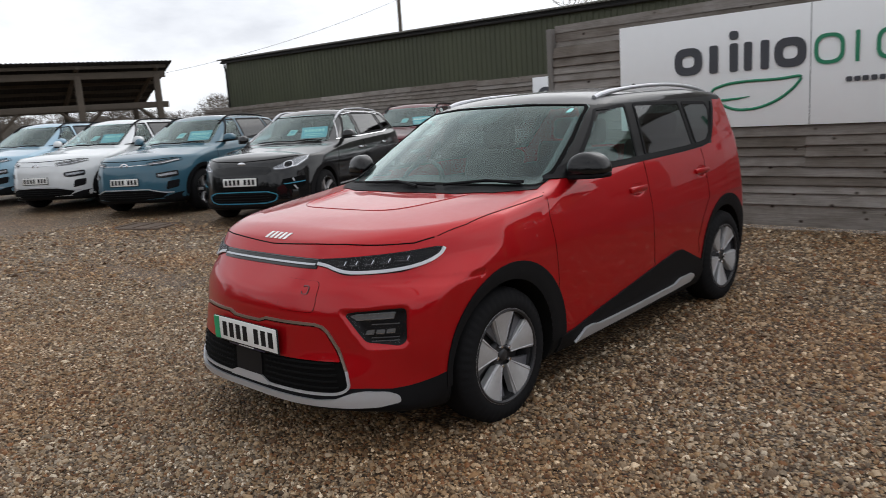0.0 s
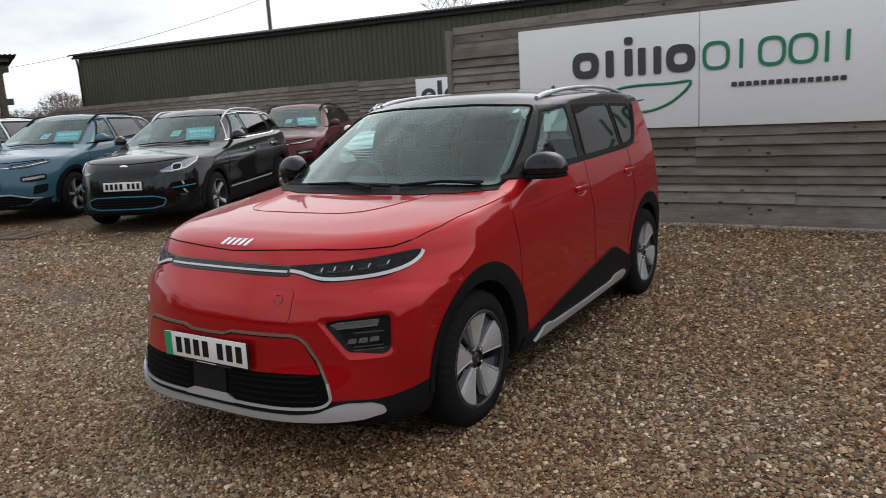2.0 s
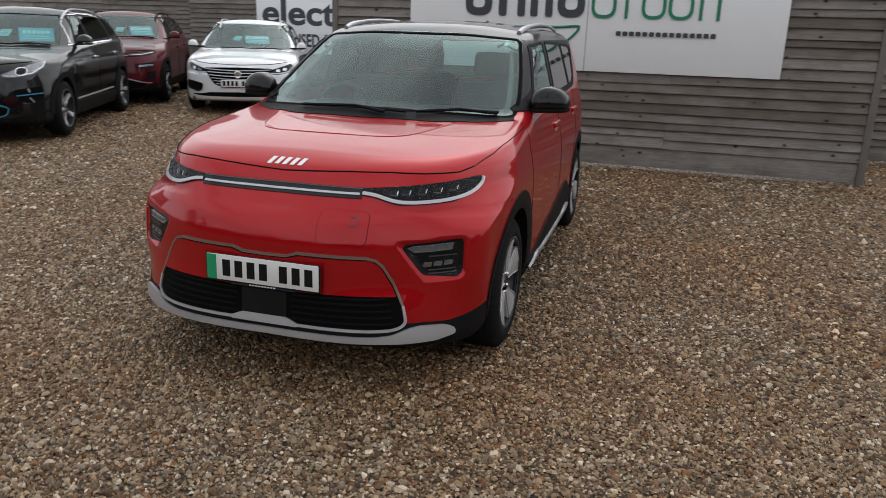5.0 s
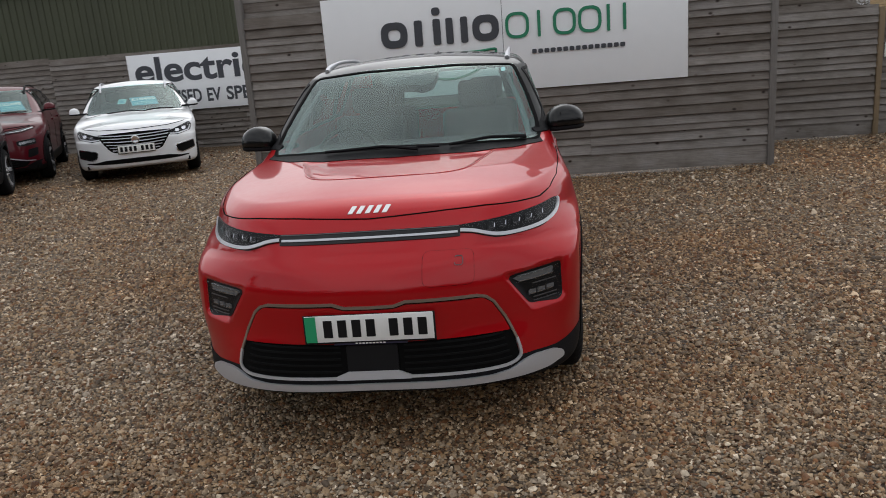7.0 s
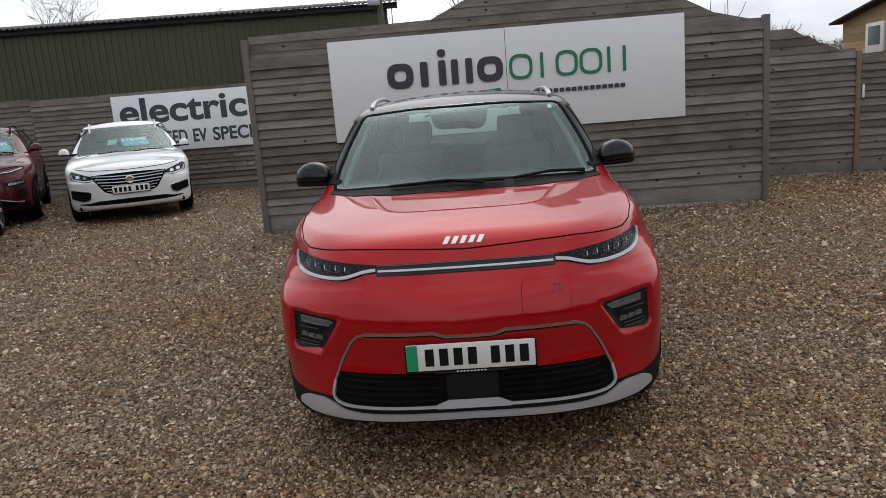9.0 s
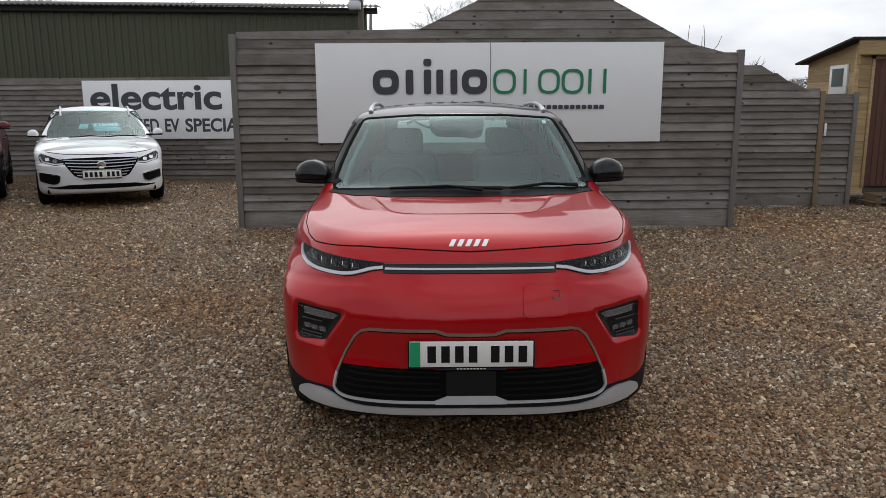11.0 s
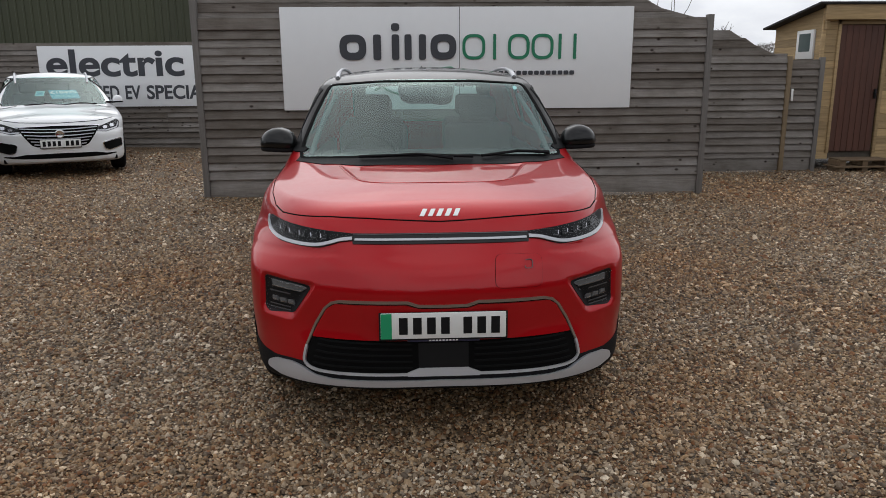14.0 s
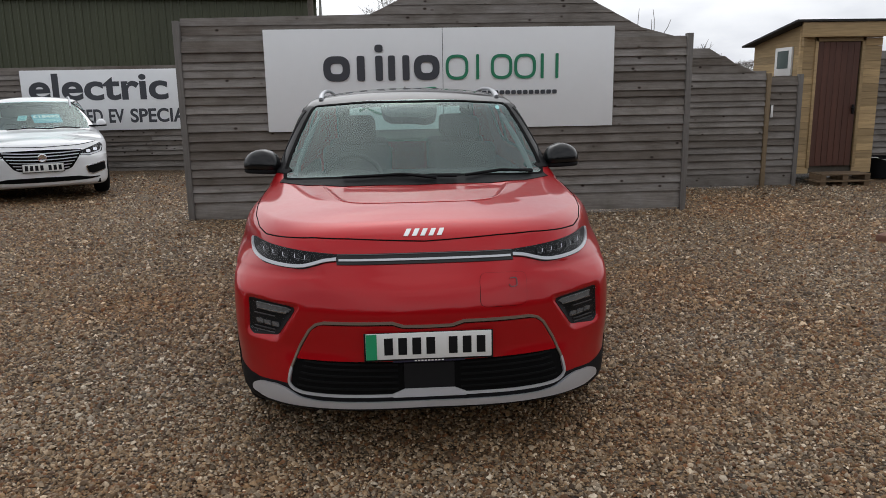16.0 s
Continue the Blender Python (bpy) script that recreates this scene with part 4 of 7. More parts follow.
# ---- the timber hut ----
def hut():
    root = new("garden_hut")
    root.matrix_basis = pose(6.35, 8.75, 0.0)
    tagged(root, "small pale pine hut with a red-brown door", "shed")
    W, Dp, zb = 1.32, 1.50, 0.16
    part("frame", box(W - 0.06, Dp - 0.06, 2.12, (W / 2, Dp / 2, zb + 1.06), 0), WOOD_OLD, root)
    rows = 19
    for i in range(rows):
        z0 = zb + i * 0.118
        zf = min(z0 + 0.116, 2.42)
        for x0, x1 in ((0.0, 0.26), (0.99, W)):
            part("board", box(x1 - x0, 0.022, zf - z0, ((x0 + x1) / 2, -0.011, (z0 + zf) / 2), 0.004, 1), PINE, root)
        if z0 < 2.24:
            for y0, y1 in (((0.0, Dp),) if not 1.72 < z0 + 0.06 < 2.16 else ((0.0, 0.18), (0.72, Dp))):
                part("board", box(0.022, y1 - y0, zf - z0, (-0.011, (y0 + y1) / 2, (z0 + zf) / 2), 0.004, 1), PINE, root)
    v = [(-0.020, -0.10, 2.16), (-0.020, Dp, 2.16), (-0.020, Dp, 2.265), (-0.020, -0.10, 2.50), (0.02, -0.10, 2.16), (0.02, Dp, 2.16), (0.02, Dp, 2.265), (0.02, -0.10, 2.50)]
    part("gable_board", mesh("gable", v, [(0, 1, 2, 3)[::-1], (4, 5, 6, 7), (0, 3, 7, 4), (3, 2, 6, 7), (1, 5, 6, 2), (0, 4, 5, 1)], False), PINE, root, "pale pine gable board")
    part("corner_post", box(0.05, 0.05, 2.3, (-0.005, -0.012, zb + 1.15), 0.004), PINE, root)
    for i in range(7):
        part("door_board", box(0.098, 0.03, 1.95, (0.305 + 0.1 * i, -0.012, 0.28 + 0.975), 0.004, 1), BROWN_DOOR, root)
    for x in (0.235, 1.005):
        part("door_post", box(0.05, 0.05, 2.06, (x, -0.02, 0.25 + 1.03), 0.004), PINE, root)
    part("door_head", box(0.82, 0.05, 0.07, (0.62, -0.02, 2.27), 0.004), PINE, root)
    part("door_handle", box(0.035, 0.03, 0.15, (0.91, -0.045, 1.18), 0.008), INK, root, "black door handle")
    v, f = tube([(0.91, -0.06, 1.20), (0.91, -0.10, 1.20), (0.84, -0.10, 1.20)], 0.010, 8)
    part("lever", mesh("lever", v, f), INK, root)
    part("fascia", box(W + 0.16, 0.04, 0.22, (W / 2, -0.14, 2.41), 0.004), PINE, root, "pale fascia board")
    v = [(-0.20, -0.20, 2.53), (W + 0.14, -0.20, 2.53), (W + 0.14, Dp + 0.12, 2.24), (-0.20, Dp + 0.12, 2.24)]
    v += [(x, y, z + 0.03) for x, y, z in v]
    part("roof", mesh("roof", v, [(0, 3, 2, 1), (4, 5, 6, 7), (0, 1, 5, 4), (1, 2, 6, 5), (2, 3, 7, 6), (3, 0, 4, 7)], False), FELT, root, "black felt roof")
    w = part("window", box(0.04, 0.52, 0.45, (-0.03, 0.45, 1.95), 0.006), UPVC, root, "small white framed window")
    part("pane", box(0.012, 0.34, 0.28, (-0.05, 0.45, 1.98), 0), mat("dark_pane", (0.10, 0.13, 0.13), 0.08, vary=0.1), w)
    pal = new("pallet_step")
    pal.matrix_basis = pose(6.92, 8.45, 0.0)
    tagged(pal, "wooden pallet used as a step", "pallet")
    for z in (0.05, 0.155):
        for y in (-0.14, 0.0, 0.14):
            part("slat", box(0.95 if z < 0.1 else 0.80, 0.10, 0.022, (0.06, y, z + 0.03), 0.002, 1), PALLET, pal)
        for x in (-0.30, 0.06, 0.42):
            part("block", box(0.09, 0.34, 0.08, (x, 0, z - 0.02), 0.002, 1), PALLET, pal)


hut()


# ---- iron cover let into the gravel ----
def drain_cover():
    z = float(ground_z(-7.5))
    root = part("drain_cover", box(0.92, 0.50, 0.05, (0, 0, 0), 0.006), RUSTY, None, "", pose(-7.52, 3.03, z - 0.014, 0, 0, 21))
    tagged(root, "rusty rectangular iron drain cover in the gravel", "drain cover")
    for y in (-0.24, 0.24):
        part("frame_bar", box(0.96, 0.03, 0.06, (0, y * 1.08, 0), 0.004), RUSTY, root)
    for x in (-0.32, 0.0, 0.32):
        part("rib", box(0.02, 0.42, 0.012, (x, 0, 0.029), 0.003), RUSTY, root)


drain_cover()


# ---- loose brick and a black drum by the hut ----
def yard_clutter():
    b = part("loose_brick", box(0.215, 0.1025, 0.065, (0, 0, 0.0325), 0.006), mat("worn_red_brick", (0.20, 0.105, 0.075), 0.9, vary=0.35, grain=60, stain=0.3, bump=0.002), None, "", pose(4.86, 4.17, 0.004, 0, 0, 35))
    tagged(b, "worn reddish brown brick lying on the gravel", "brick")
    drum = new("black_tub")
    drum.matrix_basis = pose(8.13, 9.15, 0.0)
    tagged(drum, "low black plastic tub standing beside the hut", "tub")
    v, f = lathe([(0.0, 0.02), (0.20, 0.02), (0.23, 0.34), (0.25, 0.35), (0.25, 0.37), (0.22, 0.37), (0.19, 0.05), (0.0, 0.05)], "z", 28)
    part("tub", mesh("tub", v, f, True, 40), PLASTIC, drum)
    v, f = tube([(-0.23, 0, 0.33), (-0.27, -0.06, 0.36), (-0.20, -0.16, 0.37), (-0.06, -0.23, 0.33)], 0.008, 6)
    part("tub_handle", mesh("tub_handle", v, f), UPVC, drum, "pale rope handle")


yard_clutter()


# ---- cars ----
def wheel_parts(style, r=0.33, rim=0.222, width=0.205):
    """Wheel pieces with the outer face towards +x, the hub at the origin: name, mesh, material, label."""
    w = width / 2
    out = []
    tyre = [(rim - 0.012, -w + 0.02), (rim + 0.008, -w + 0.004), (rim + 0.05, -w - 0.004), (r - 0.028, -w + 0.004), (r - 0.008, -w + 0.02), (r, -w + 0.045),
            (r + 0.001, 0), (r, w - 0.045), (r - 0.008, w - 0.02), (r - 0.028, w - 0.004), (rim + 0.05, w + 0.006), (rim + 0.022, w + 0.004), (rim + 0.004, w - 0.004), (rim - 0.012, w - 0.02)]
    v, f = lathe(tyre, "x", 192)
    k = len(tyre)
    for i in range(192):
        if i % 4 < 2:
            for j in (4, 9):
                x, y, z = v[i * k + j]
                g = 1 - 0.005 / math.hypot(y, z)
                v[i * k + j] = (x * 0.97, y * g, z * g)
    out.append(("tyre", mesh("tyre", v, f, True, 50), RUBBER, "black rubber tyre"))
    rimp = [(0.02, 0.030), (0.08, 0.030), (rim - 0.05, 0.025), (rim - 0.032, 0.0), (rim - 0.014, -0.03), (rim - 0.010, w - 0.03), (rim - 0.002, w - 0.008), (rim + 0.008, w - 0.004), (rim + 0.010, w + 0.002), (rim + 0.002, w + 0.004), (rim - 0.006, w - 0.002)]
    v, f = lathe(rimp, "x", 64)
    out.insert(0, ("wheel", mesh("wheel_rim", v, f, True, 40), DARK_ALLOY, "dark alloy wheel rim"))
    v, f = lathe([(rim - 0.006, w - 0.002), (rim + 0.004, w + 0.003), (rim + 0.011, w + 0.001)], "x", 64)
    out.append(("rim_edge", mesh("rim_edge", v, f, True), ALLOY, "machined rim edge"))
    n = 5 if style != "ten" else 10
    for i in range(n):
        a0 = 2 * math.pi * i / n + 0.31
        half = (0.41 if style == "petal" else 0.15 if style == "five" else 0.10)
        rows = []
        k = 7
        for j in range(k):
            t = j / (k - 1)
            rad = 0.052 + (rim - 0.006 - 0.052) * t
            wid = (0.015 + (half * rim - 0.015) * t) if style == "petal" else 0.020 + (half * rad - 0.020) * t
            dep = w - 0.022 + 0.018 * t - (0.003 if style == "petal" else 0.014) * math.sin(math.pi * t)
            for s, lift in ((-1, -0.040), (-1, -0.006), (-0.82, 0.0), (0.0, 0.004 if style == "petal" else 0.002), (0.82, 0.0), (1, -0.006), (1, -0.040)):
                y, z = s * wid, rad
                rows.append((dep + lift, y * math.cos(a0) - z * math.sin(a0), y * math.sin(a0) + z * math.cos(a0)))
        q = [(j * 7 + m, j * 7 + m + 1, (j + 1) * 7 + m + 1, (j + 1) * 7 + m) for j in range(k - 1) for m in range(6)]
        out.append(("spoke", mesh("spoke", rows, q, True, 28), SATIN_ALLOY if style == "petal" else ALLOY, ""))
        if style == "petal":
            web = []
            for j in range(5):
                t = j / 4
                rad, turn = 0.085 + (rim - 0.010 - 0.085) * t, a0 + 0.34 + 0.10 * t
                for sd, lift in ((-1, -0.055), (-1, -0.038), (1, -0.032), (1, -0.055)):
                    yy = sd * (0.012 + 0.034 * t)
                    web.append((w + lift, yy * math.cos(turn) - rad * math.sin(turn), yy * math.sin(turn) + rad * math.cos(turn)))
            fq = [(j * 4 + m, j * 4 + m + 1, (j + 1) * 4 + m + 1, (j + 1) * 4 + m) for j in range(4) for m in range(3)]
            out.append(("spoke_web", mesh("spoke_web", web, fq, True, 30), WEB_ALLOY, "darker recessed facet"))
            for side in (2, 4):
                line = [Vector(rows[j * 7 + side]) + Vector((0.001, 0, 0)) for j in range(k)]
                v, f = tube([tuple(c) for c in line], 0.0035, 5)
                out.append(("spoke_edge", mesh("spoke_edge", v, f), ALLOY, "bright machined edge"))
    v, f = lathe([(0.0, w - 0.022), (0.024, w - 0.022), (0.029, w - 0.026), (0.032, w - 0.036), (0.062, w - 0.040), (0.075, w - 0.06)], "x", 32)
    out.append(("hub_cap", mesh("hub_cap", v, f, True, 40), DARK_ALLOY, "dark centre cap"))
    for i in range(5):
        a = 2 * math.pi * i / 5 + 0.31 + math.pi / 5
        v, f = lathe([(0.0, w - 0.016), (0.008, w - 0.016), (0.0105, w - 0.021), (0.0105, w - 0.055)], "x", 8)
        v = [(x, y + 0.051 * math.cos(a), z + 0.051 * math.sin(a)) for x, y, z in v]
        out.append(("lug_nut", mesh("lug_nut", v, f, True, 40), CHROME, ""))
    return out


def plate_parts(y, z, lean=0.10, green=True, glyphs=7, gap_after=4, x0=-0.26, dark=False):
    """A number plate whose characters are plain bars, facing -y."""
    m = Matrix.Translation((0, y, z)) @ Euler((-lean, 0, 0)).to_matrix().to_4x4()
    def moved(me):
        me.transform(m)
        return me
    out = [("number_plate", moved(box(0.52, 0.008, 0.111, (0, 0, 0), 0.003)), PLATE_WHITE, "white number plate with dark bars"),
           ("plate_frame", moved(box(0.535, 0.006, 0.122, (0, 0.003, -0.003), 0.003)), INK, "")]
    left = -0.245
    if green:
        out.append(("green_band", moved(box(0.045, 0.002, 0.108, (-0.2365, -0.0048, 0), 0)), PLATE_GREEN, "green band on the plate"))
        left = -0.195
    step = (0.245 - left) / (glyphs + 0.6)
    for i in range(glyphs):
        x = left + step * (i + 0.5 + (0.6 if i >= gap_after else 0))
        out.append(("plate_bar", moved(box(step * 0.62, 0.002, 0.072, (x, -0.0048, 0), 0)), INK, ""))
    return out


def seat_parts(x, y, z, h=0.62):
    base = box(0.50, 0.52, 0.16, (x, y, z), 0.05, 3)
    back = box(0.48, 0.13, h, (0, 0, 0), 0.05, 3)
    back.transform(Matrix.Translation((x, y + 0.30, z + 0.08 + h / 2)) @ Euler((radians(-14), 0, 0)).to_matrix().to_4x4())
    rest = box(0.26, 0.09, 0.17, (0, 0, 0), 0.04, 3)
    rest.transform(Matrix.Translation((x, y + 0.30 + 0.10 + 0.02, z + 0.08 + h + 0.09)) @ Euler((radians(-10), 0, 0)).to_matrix().to_4x4())
    return [("seat_cushion", base, CLOTH, "dark cloth seat"), ("seat_back", back, CLOTH, ""), ("headrest", rest, CLOTH, "")]


def cut_skin(f, lo, hi, h, holes, roof_test, low_z, wells, pillar_z):
    """The skin as body and roof meshes, with the window openings cut out. holes: outline, view and a test of the place."""
    v, q = net(f, lo, hi, h)
    c = v[q].mean(1)
    keep = np.ones(len(q), bool)
    for poly, view, test in holes:
        uv = c[:, [0, 2]] if view in ("front", "back") else c[:, [1, 2]]
        keep &= ~(inside(np.array(poly, float), uv) & test(c))
    roof = roof_test(c) & keep
    out = []
    low = (c[:, 2] < low_z) & keep
    well = np.zeros(len(q), bool)
    for yw, zw in wells:
        well |= (np.hypot(c[:, 1] - yw, c[:, 2] - zw) < 0.398) & (np.abs(c[:, 0]) < 0.94)
    well &= keep
    each = [("wheel_well", well & (np.abs(c[:, 1] - yw) < 0.6) & (c[:, 0] * sx > 0)) for yw, _ in wells for sx in (1, -1)]
    pillar = roof & (c[:, 2] < pillar_z)
    roof &= ~pillar
    for name, sel in [("body", keep & ~roof & ~pillar & ~low & ~well), ("roof", roof & ~low & ~well), ("glasshouse_frame", pillar & ~low & ~well), ("underside", low & ~well), *each]:
        fq = q[sel]
        used, inv = np.unique(fq, return_inverse=True)
        if not len(used):
            continue
        me = bpy.data.meshes.new(name)
        fq = inv.reshape(-1, 4)
        vv = v[used]
        me.vertices.add(len(vv))
        me.vertices.foreach_set("co", vv.astype(np.float32).ravel())
        me.loops.add(fq.size)
        me.loops.foreach_set("vertex_index", fq.astype(np.int32).ravel())
        me.polygons.add(len(fq))
        me.polygons.foreach_set("loop_start", np.arange(0, fq.size, 4, dtype=np.int32))
        me.polygons.foreach_set("use_smooth", np.ones(len(fq), bool))
        me.update(calc_edges=True)
        nrm, _ = slope(f, vv)
        me.normals_split_custom_set_from_vertices([tuple(n) for n in nrm])
        out.append((name, me))
    return out


def shrink(poly, k):
    p = np.array(poly, float)
    c = p.mean(0)
    d = p - c
    return c + d * (1 - k / np.maximum(np.linalg.norm(d, axis=1), 1e-6))[:, None]


def ring(yc, zc, r0, r1, a0, a1, n=26):
    a = np.radians(np.linspace(a0, a1, n))
    return np.r_[np.c_[yc + r1 * np.cos(a), zc + r1 * np.sin(a)], np.c_[yc + r0 * np.cos(a[::-1]), zc + r0 * np.sin(a[::-1])]]


def arch_ring(yw, zw, r0, r1, dy):
    """A wheel arch band; its outer edge is set back by dy."""
    a = np.radians(np.linspace(-4, 184, 28))
    return np.r_[np.c_[yw + dy + r1 * np.cos(a), zw + r1 * np.sin(a)], np.c_[yw + r0 * np.cos(a[::-1]), zw + r0 * np.sin(a[::-1])]]


def mirror_parts(x, y, z, paint, w=0.20, hgt=0.13):
    """The two door mirrors: a domed shell, a flat-bottomed skirt below it, the arm and the glass."""
    out = []
    for s in (1, -1):
        for name, lo, hi, mt in (("door_mirror", -0.24, 0.5, paint), ("mirror_skirt", -0.42, -0.27, PLASTIC)):
            v, f = [], []
            nu, nv = 28, 12
            for j in range(nv + 1):
                h = lo + (hi - lo) * math.sin(0.5 * math.pi * j / nv) if name == "door_mirror" else lo + (hi - lo) * j / nv
                up = max(0.0, (h + 0.24) / 0.74)
                k = math.sqrt(max(1 - up ** 2.6, 0.0)) if h > -0.24 else 0.97 - 0.9 * max(0.0, -0.36 - h)
                for i in range(nu):
                    a = 2 * math.pi * i / nu
                    c, sn = math.cos(a), math.sin(a)
                    px = 0.5 * math.copysign(abs(c) ** 0.62, c) * k
                    py = math.copysign(abs(sn) ** 0.75, sn) * (0.105 if sn < 0 else 0.035) * (0.35 + 0.65 * k)
                    v.append((s * (x + px * w), y + py + 0.045 * px, z + h * hgt * (1.0 - 0.10 * px)))
            for j in range(nv):
                for i in range(nu):
                    q = (j * nu + i, j * nu + (i + 1) % nu, (j + 1) * nu + (i + 1) % nu, (j + 1) * nu + i)
                    f.append(q if s > 0 else q[::-1])
            cap = tuple(range(nu))
            top = tuple(nv * nu + i for i in range(nu))
            f += [cap[::-1] if s > 0 else cap, top if s > 0 else top[::-1]]
            out.append((name, mesh("mirror", v, f, True, 50), mt, "gloss door mirror housing" if name == "door_mirror" else ""))
        out.append(("mirror_glass", box(w * 0.60, 0.004, hgt * 0.40, (s * (x + 0.02), y + 0.0365, z - 0.02 * hgt), 0.001), CHROME, "mirror glass"))
        out.append(("mirror_arm", box(0.15, 0.085, 0.030, (s * (x - w / 2 - 0.035), y + 0.005, z - 0.36 * hgt), 0.012), PLASTIC, ""))
    return out


def tuple_mesh(name, vf, smooth=True, sharp=35):
    return mesh(name, vf[0], vf[1], smooth, sharp)


def eased(path, rounds=2):
    """A path with its corners cut off, its ends kept."""
    p = np.array(path, float)
    for _ in range(rounds):
        q = [p[0]]
        for a, b in zip(p[:-1], p[1:]):
            q += [0.75 * a + 0.25 * b, 0.25 * a + 0.75 * b]
        p = np.array(q + [p[-1]])
    return p


def skin_mesh(name, f, vf):
    """A panel that takes its shading from the skin it lies on."""
    me = mesh(name, vf[0], vf[1], True)
    n, _ = slope(f, np.array(vf[0], float))
    me.normals_split_custom_set_from_vertices([tuple(q) for q in n])
    return me


def both_sides(name, vf, material, label=""):
    return [(name, tuple_mesh(name, vf), material, label), (name, tuple_mesh(name, mirror(vf)), material, label)]


def common_parts(f, s):
    """What every car has: skin, glass, cladding, wheels, mirrors, seams, cabin. s holds its sizes."""
    P = []
    h = s["cell"]
    big = s["big"]
    st = 0.025 if big else 0.05
    holes = [(shrink(s["screen"], 0.025), "front", lambda c: c[:, 1] < s["screen_back"])]
    for win, _ in s["windows"]:
        holes.append((shrink(win, 0.022), "side", lambda c: np.abs(c[:, 0]) > 0.5))
    holes.append((shrink(s["rear_window"], 0.03), "back", lambda c: c[:, 1] > s["length"] - 0.62))
    for name, me in cut_skin(f, (-1.02, -0.12, 0.12), (1.02, s["length"] + 0.12, s["height"] + 0.06), h, holes, s["roof_test"], s.get("low_z", 0.24), [(y, s["hub"]) for y in s["axles"]], s.get("pillar_z", 0.0)):
        P.append((name, me, {"body": s["paint"], "roof": s["roof_paint"], "glasshouse_frame": PILLAR, "underside": PLASTIC, "wheel_well": GREY_LINING}[name], {"body": s["body_label"], "roof": s["roof_label"]}.get(name, "")))
    P.append(("windscreen", skin_mesh("windscreen", f, patch(f, rounded(s["screen"], s.get("corner", 0.03)), "front", 0.002, 0.006, st * 1.5)), WINDOW, "raked clear windscreen"))
    P.append(("screen_border", tuple_mesh("border", ribbon(f, shrink(rounded(s["screen"], s.get("corner", 0.03)), s.get("edge", 0.022)), "front", 2 * s.get("edge", 0.025), s.get("edge_up", 0.0005), st, closed=True)), GAP, ""))
    for win, g in s["windows"]:
        P += both_sides("side_window", patch(f, rounded(win, 0.02), "left", 0.002, 0.006, st * 1.5), g)
        P += both_sides("window_seal", ribbon(f, rounded(win, 0.02), "left", s.get("seal", 0.034), 0.004, st, closed=True), PLASTIC)
    P.append(("rear_window", tuple_mesh("rear_window", patch(f, rounded(s["rear_window"], 0.03), "back", 0.002, 0.006, 0.08)), s["rear_glass"], "rear window"))
    P += both_sides("belt_trim", ribbon(f, s["belt"], "left", s.get("belt_w", 0.03), 0.006, st), s["belt_mat"])
    for yw in s["axles"]:
        if s["cladding"]:
            P += both_sides("arch_cladding", patch(f, arch_ring(yw, s["hub"], 0.381, s["arch_r"], s.get("arch_dy", 0.0)), "left", s.get("clad", 0.010), 0.03, st * 1.2), s["cladding"], "wheel arch cladding")
        lin = lathe([(0.20, -0.36), (0.372, -0.34), (0.372, -0.05)], "x", 40)
        for sx in (1, -1):
            v = [(sx * 0.88 + sx * a, yw + b, s["hub"] + c) for a, b, c in lin[0]]
            P.append(("arch_lining", mesh("lining", v, [q for q in lin[1] if min(v[k][2] for k in q) > s["hub"] - 0.10]), GREY_LINING, ""))
    if s["cladding"]:
        P += both_sides("sill_cladding", patch(f, s["sill"], "left", 0.010, 0.03, st * 1.2), s["cladding"], "dark sill cladding")
    for path in s["seams"]:
        P += both_sides("door_seam", seam(f, path, "left", 0.0015 if big else 0.0035, st * 1.4), GAP)
    for y, z in s["handles"]:
        p = lay(f, [(y, z)], "left")[0]
        me = box(0.030, 0.20, 0.035, (p[0] + 0.018, y, z), 0.012)
        P.append(("door_handle", me, s["handle_mat"], ""))
        me = box(0.030, 0.20, 0.035, (-p[0] - 0.018, y, z), 0.012)
        P.append(("door_handle", me, s["handle_mat"], ""))
        P += both_sides("handle_cup", patch(f, rounded([(y - 0.07, z - 0.028), (y + 0.06, z - 0.028), (y + 0.06, z + 0.026), (y - 0.07, z + 0.026)], 0.02), "left", 0.0015, 0.004, 0.03), s["paint"])
    P += mirror_parts(*s["mirror"])
    # rails
    if s["rails"]:
        y0, y1, x0, mt = s["rails"]
        ys = np.linspace(y0, y1, 22)
        xs = x0 - 0.015 * ((ys - (y0 + y1) / 2) / (y1 - y0) * 2) ** 2
        zz = lay(f, np.c_[xs, ys], "top")[:, 2]
        lift = 0.036 * np.sin(np.pi * np.clip((ys - y0) / (y1 - y0), 0.01, 0.99)) ** 0.55
        P += both_sides("roof_rail", tube(np.c_[xs, ys, zz + lift - 0.004], 0.0125 + 0.006 * np.clip(1 - np.abs(np.arange(22) - 1.5) / 3, 0, 1), 10), mt, "silver roof rail")
    # cabin
    L, H = s["length"], s["height"]
    d0 = s["dash"]
    P.append(("cabin_floor", box(1.36, L - d0 - 0.75, 0.10, (0, (L + d0) / 2 - 0.2, 0.42), 0.02), CABIN, ""))
    P.append(("dashboard", box(1.40, 0.62, 0.32, (0, d0 + 0.24, s["dash_z"]), 0.08, 3), CABIN, "dark dashboard"))
    P.append(("bulkhead", box(1.30, 0.05, 0.55, (0, d0 + 0.05, 0.70), 0.01), CABIN, ""))
    for sx in (1, -1):
        P.append(("door_lining", box(0.06, L - d0 - 1.1, 0.45, (sx * 0.76, (L + d0) / 2 - 0.15, 0.80), 0.02), CABIN, ""))
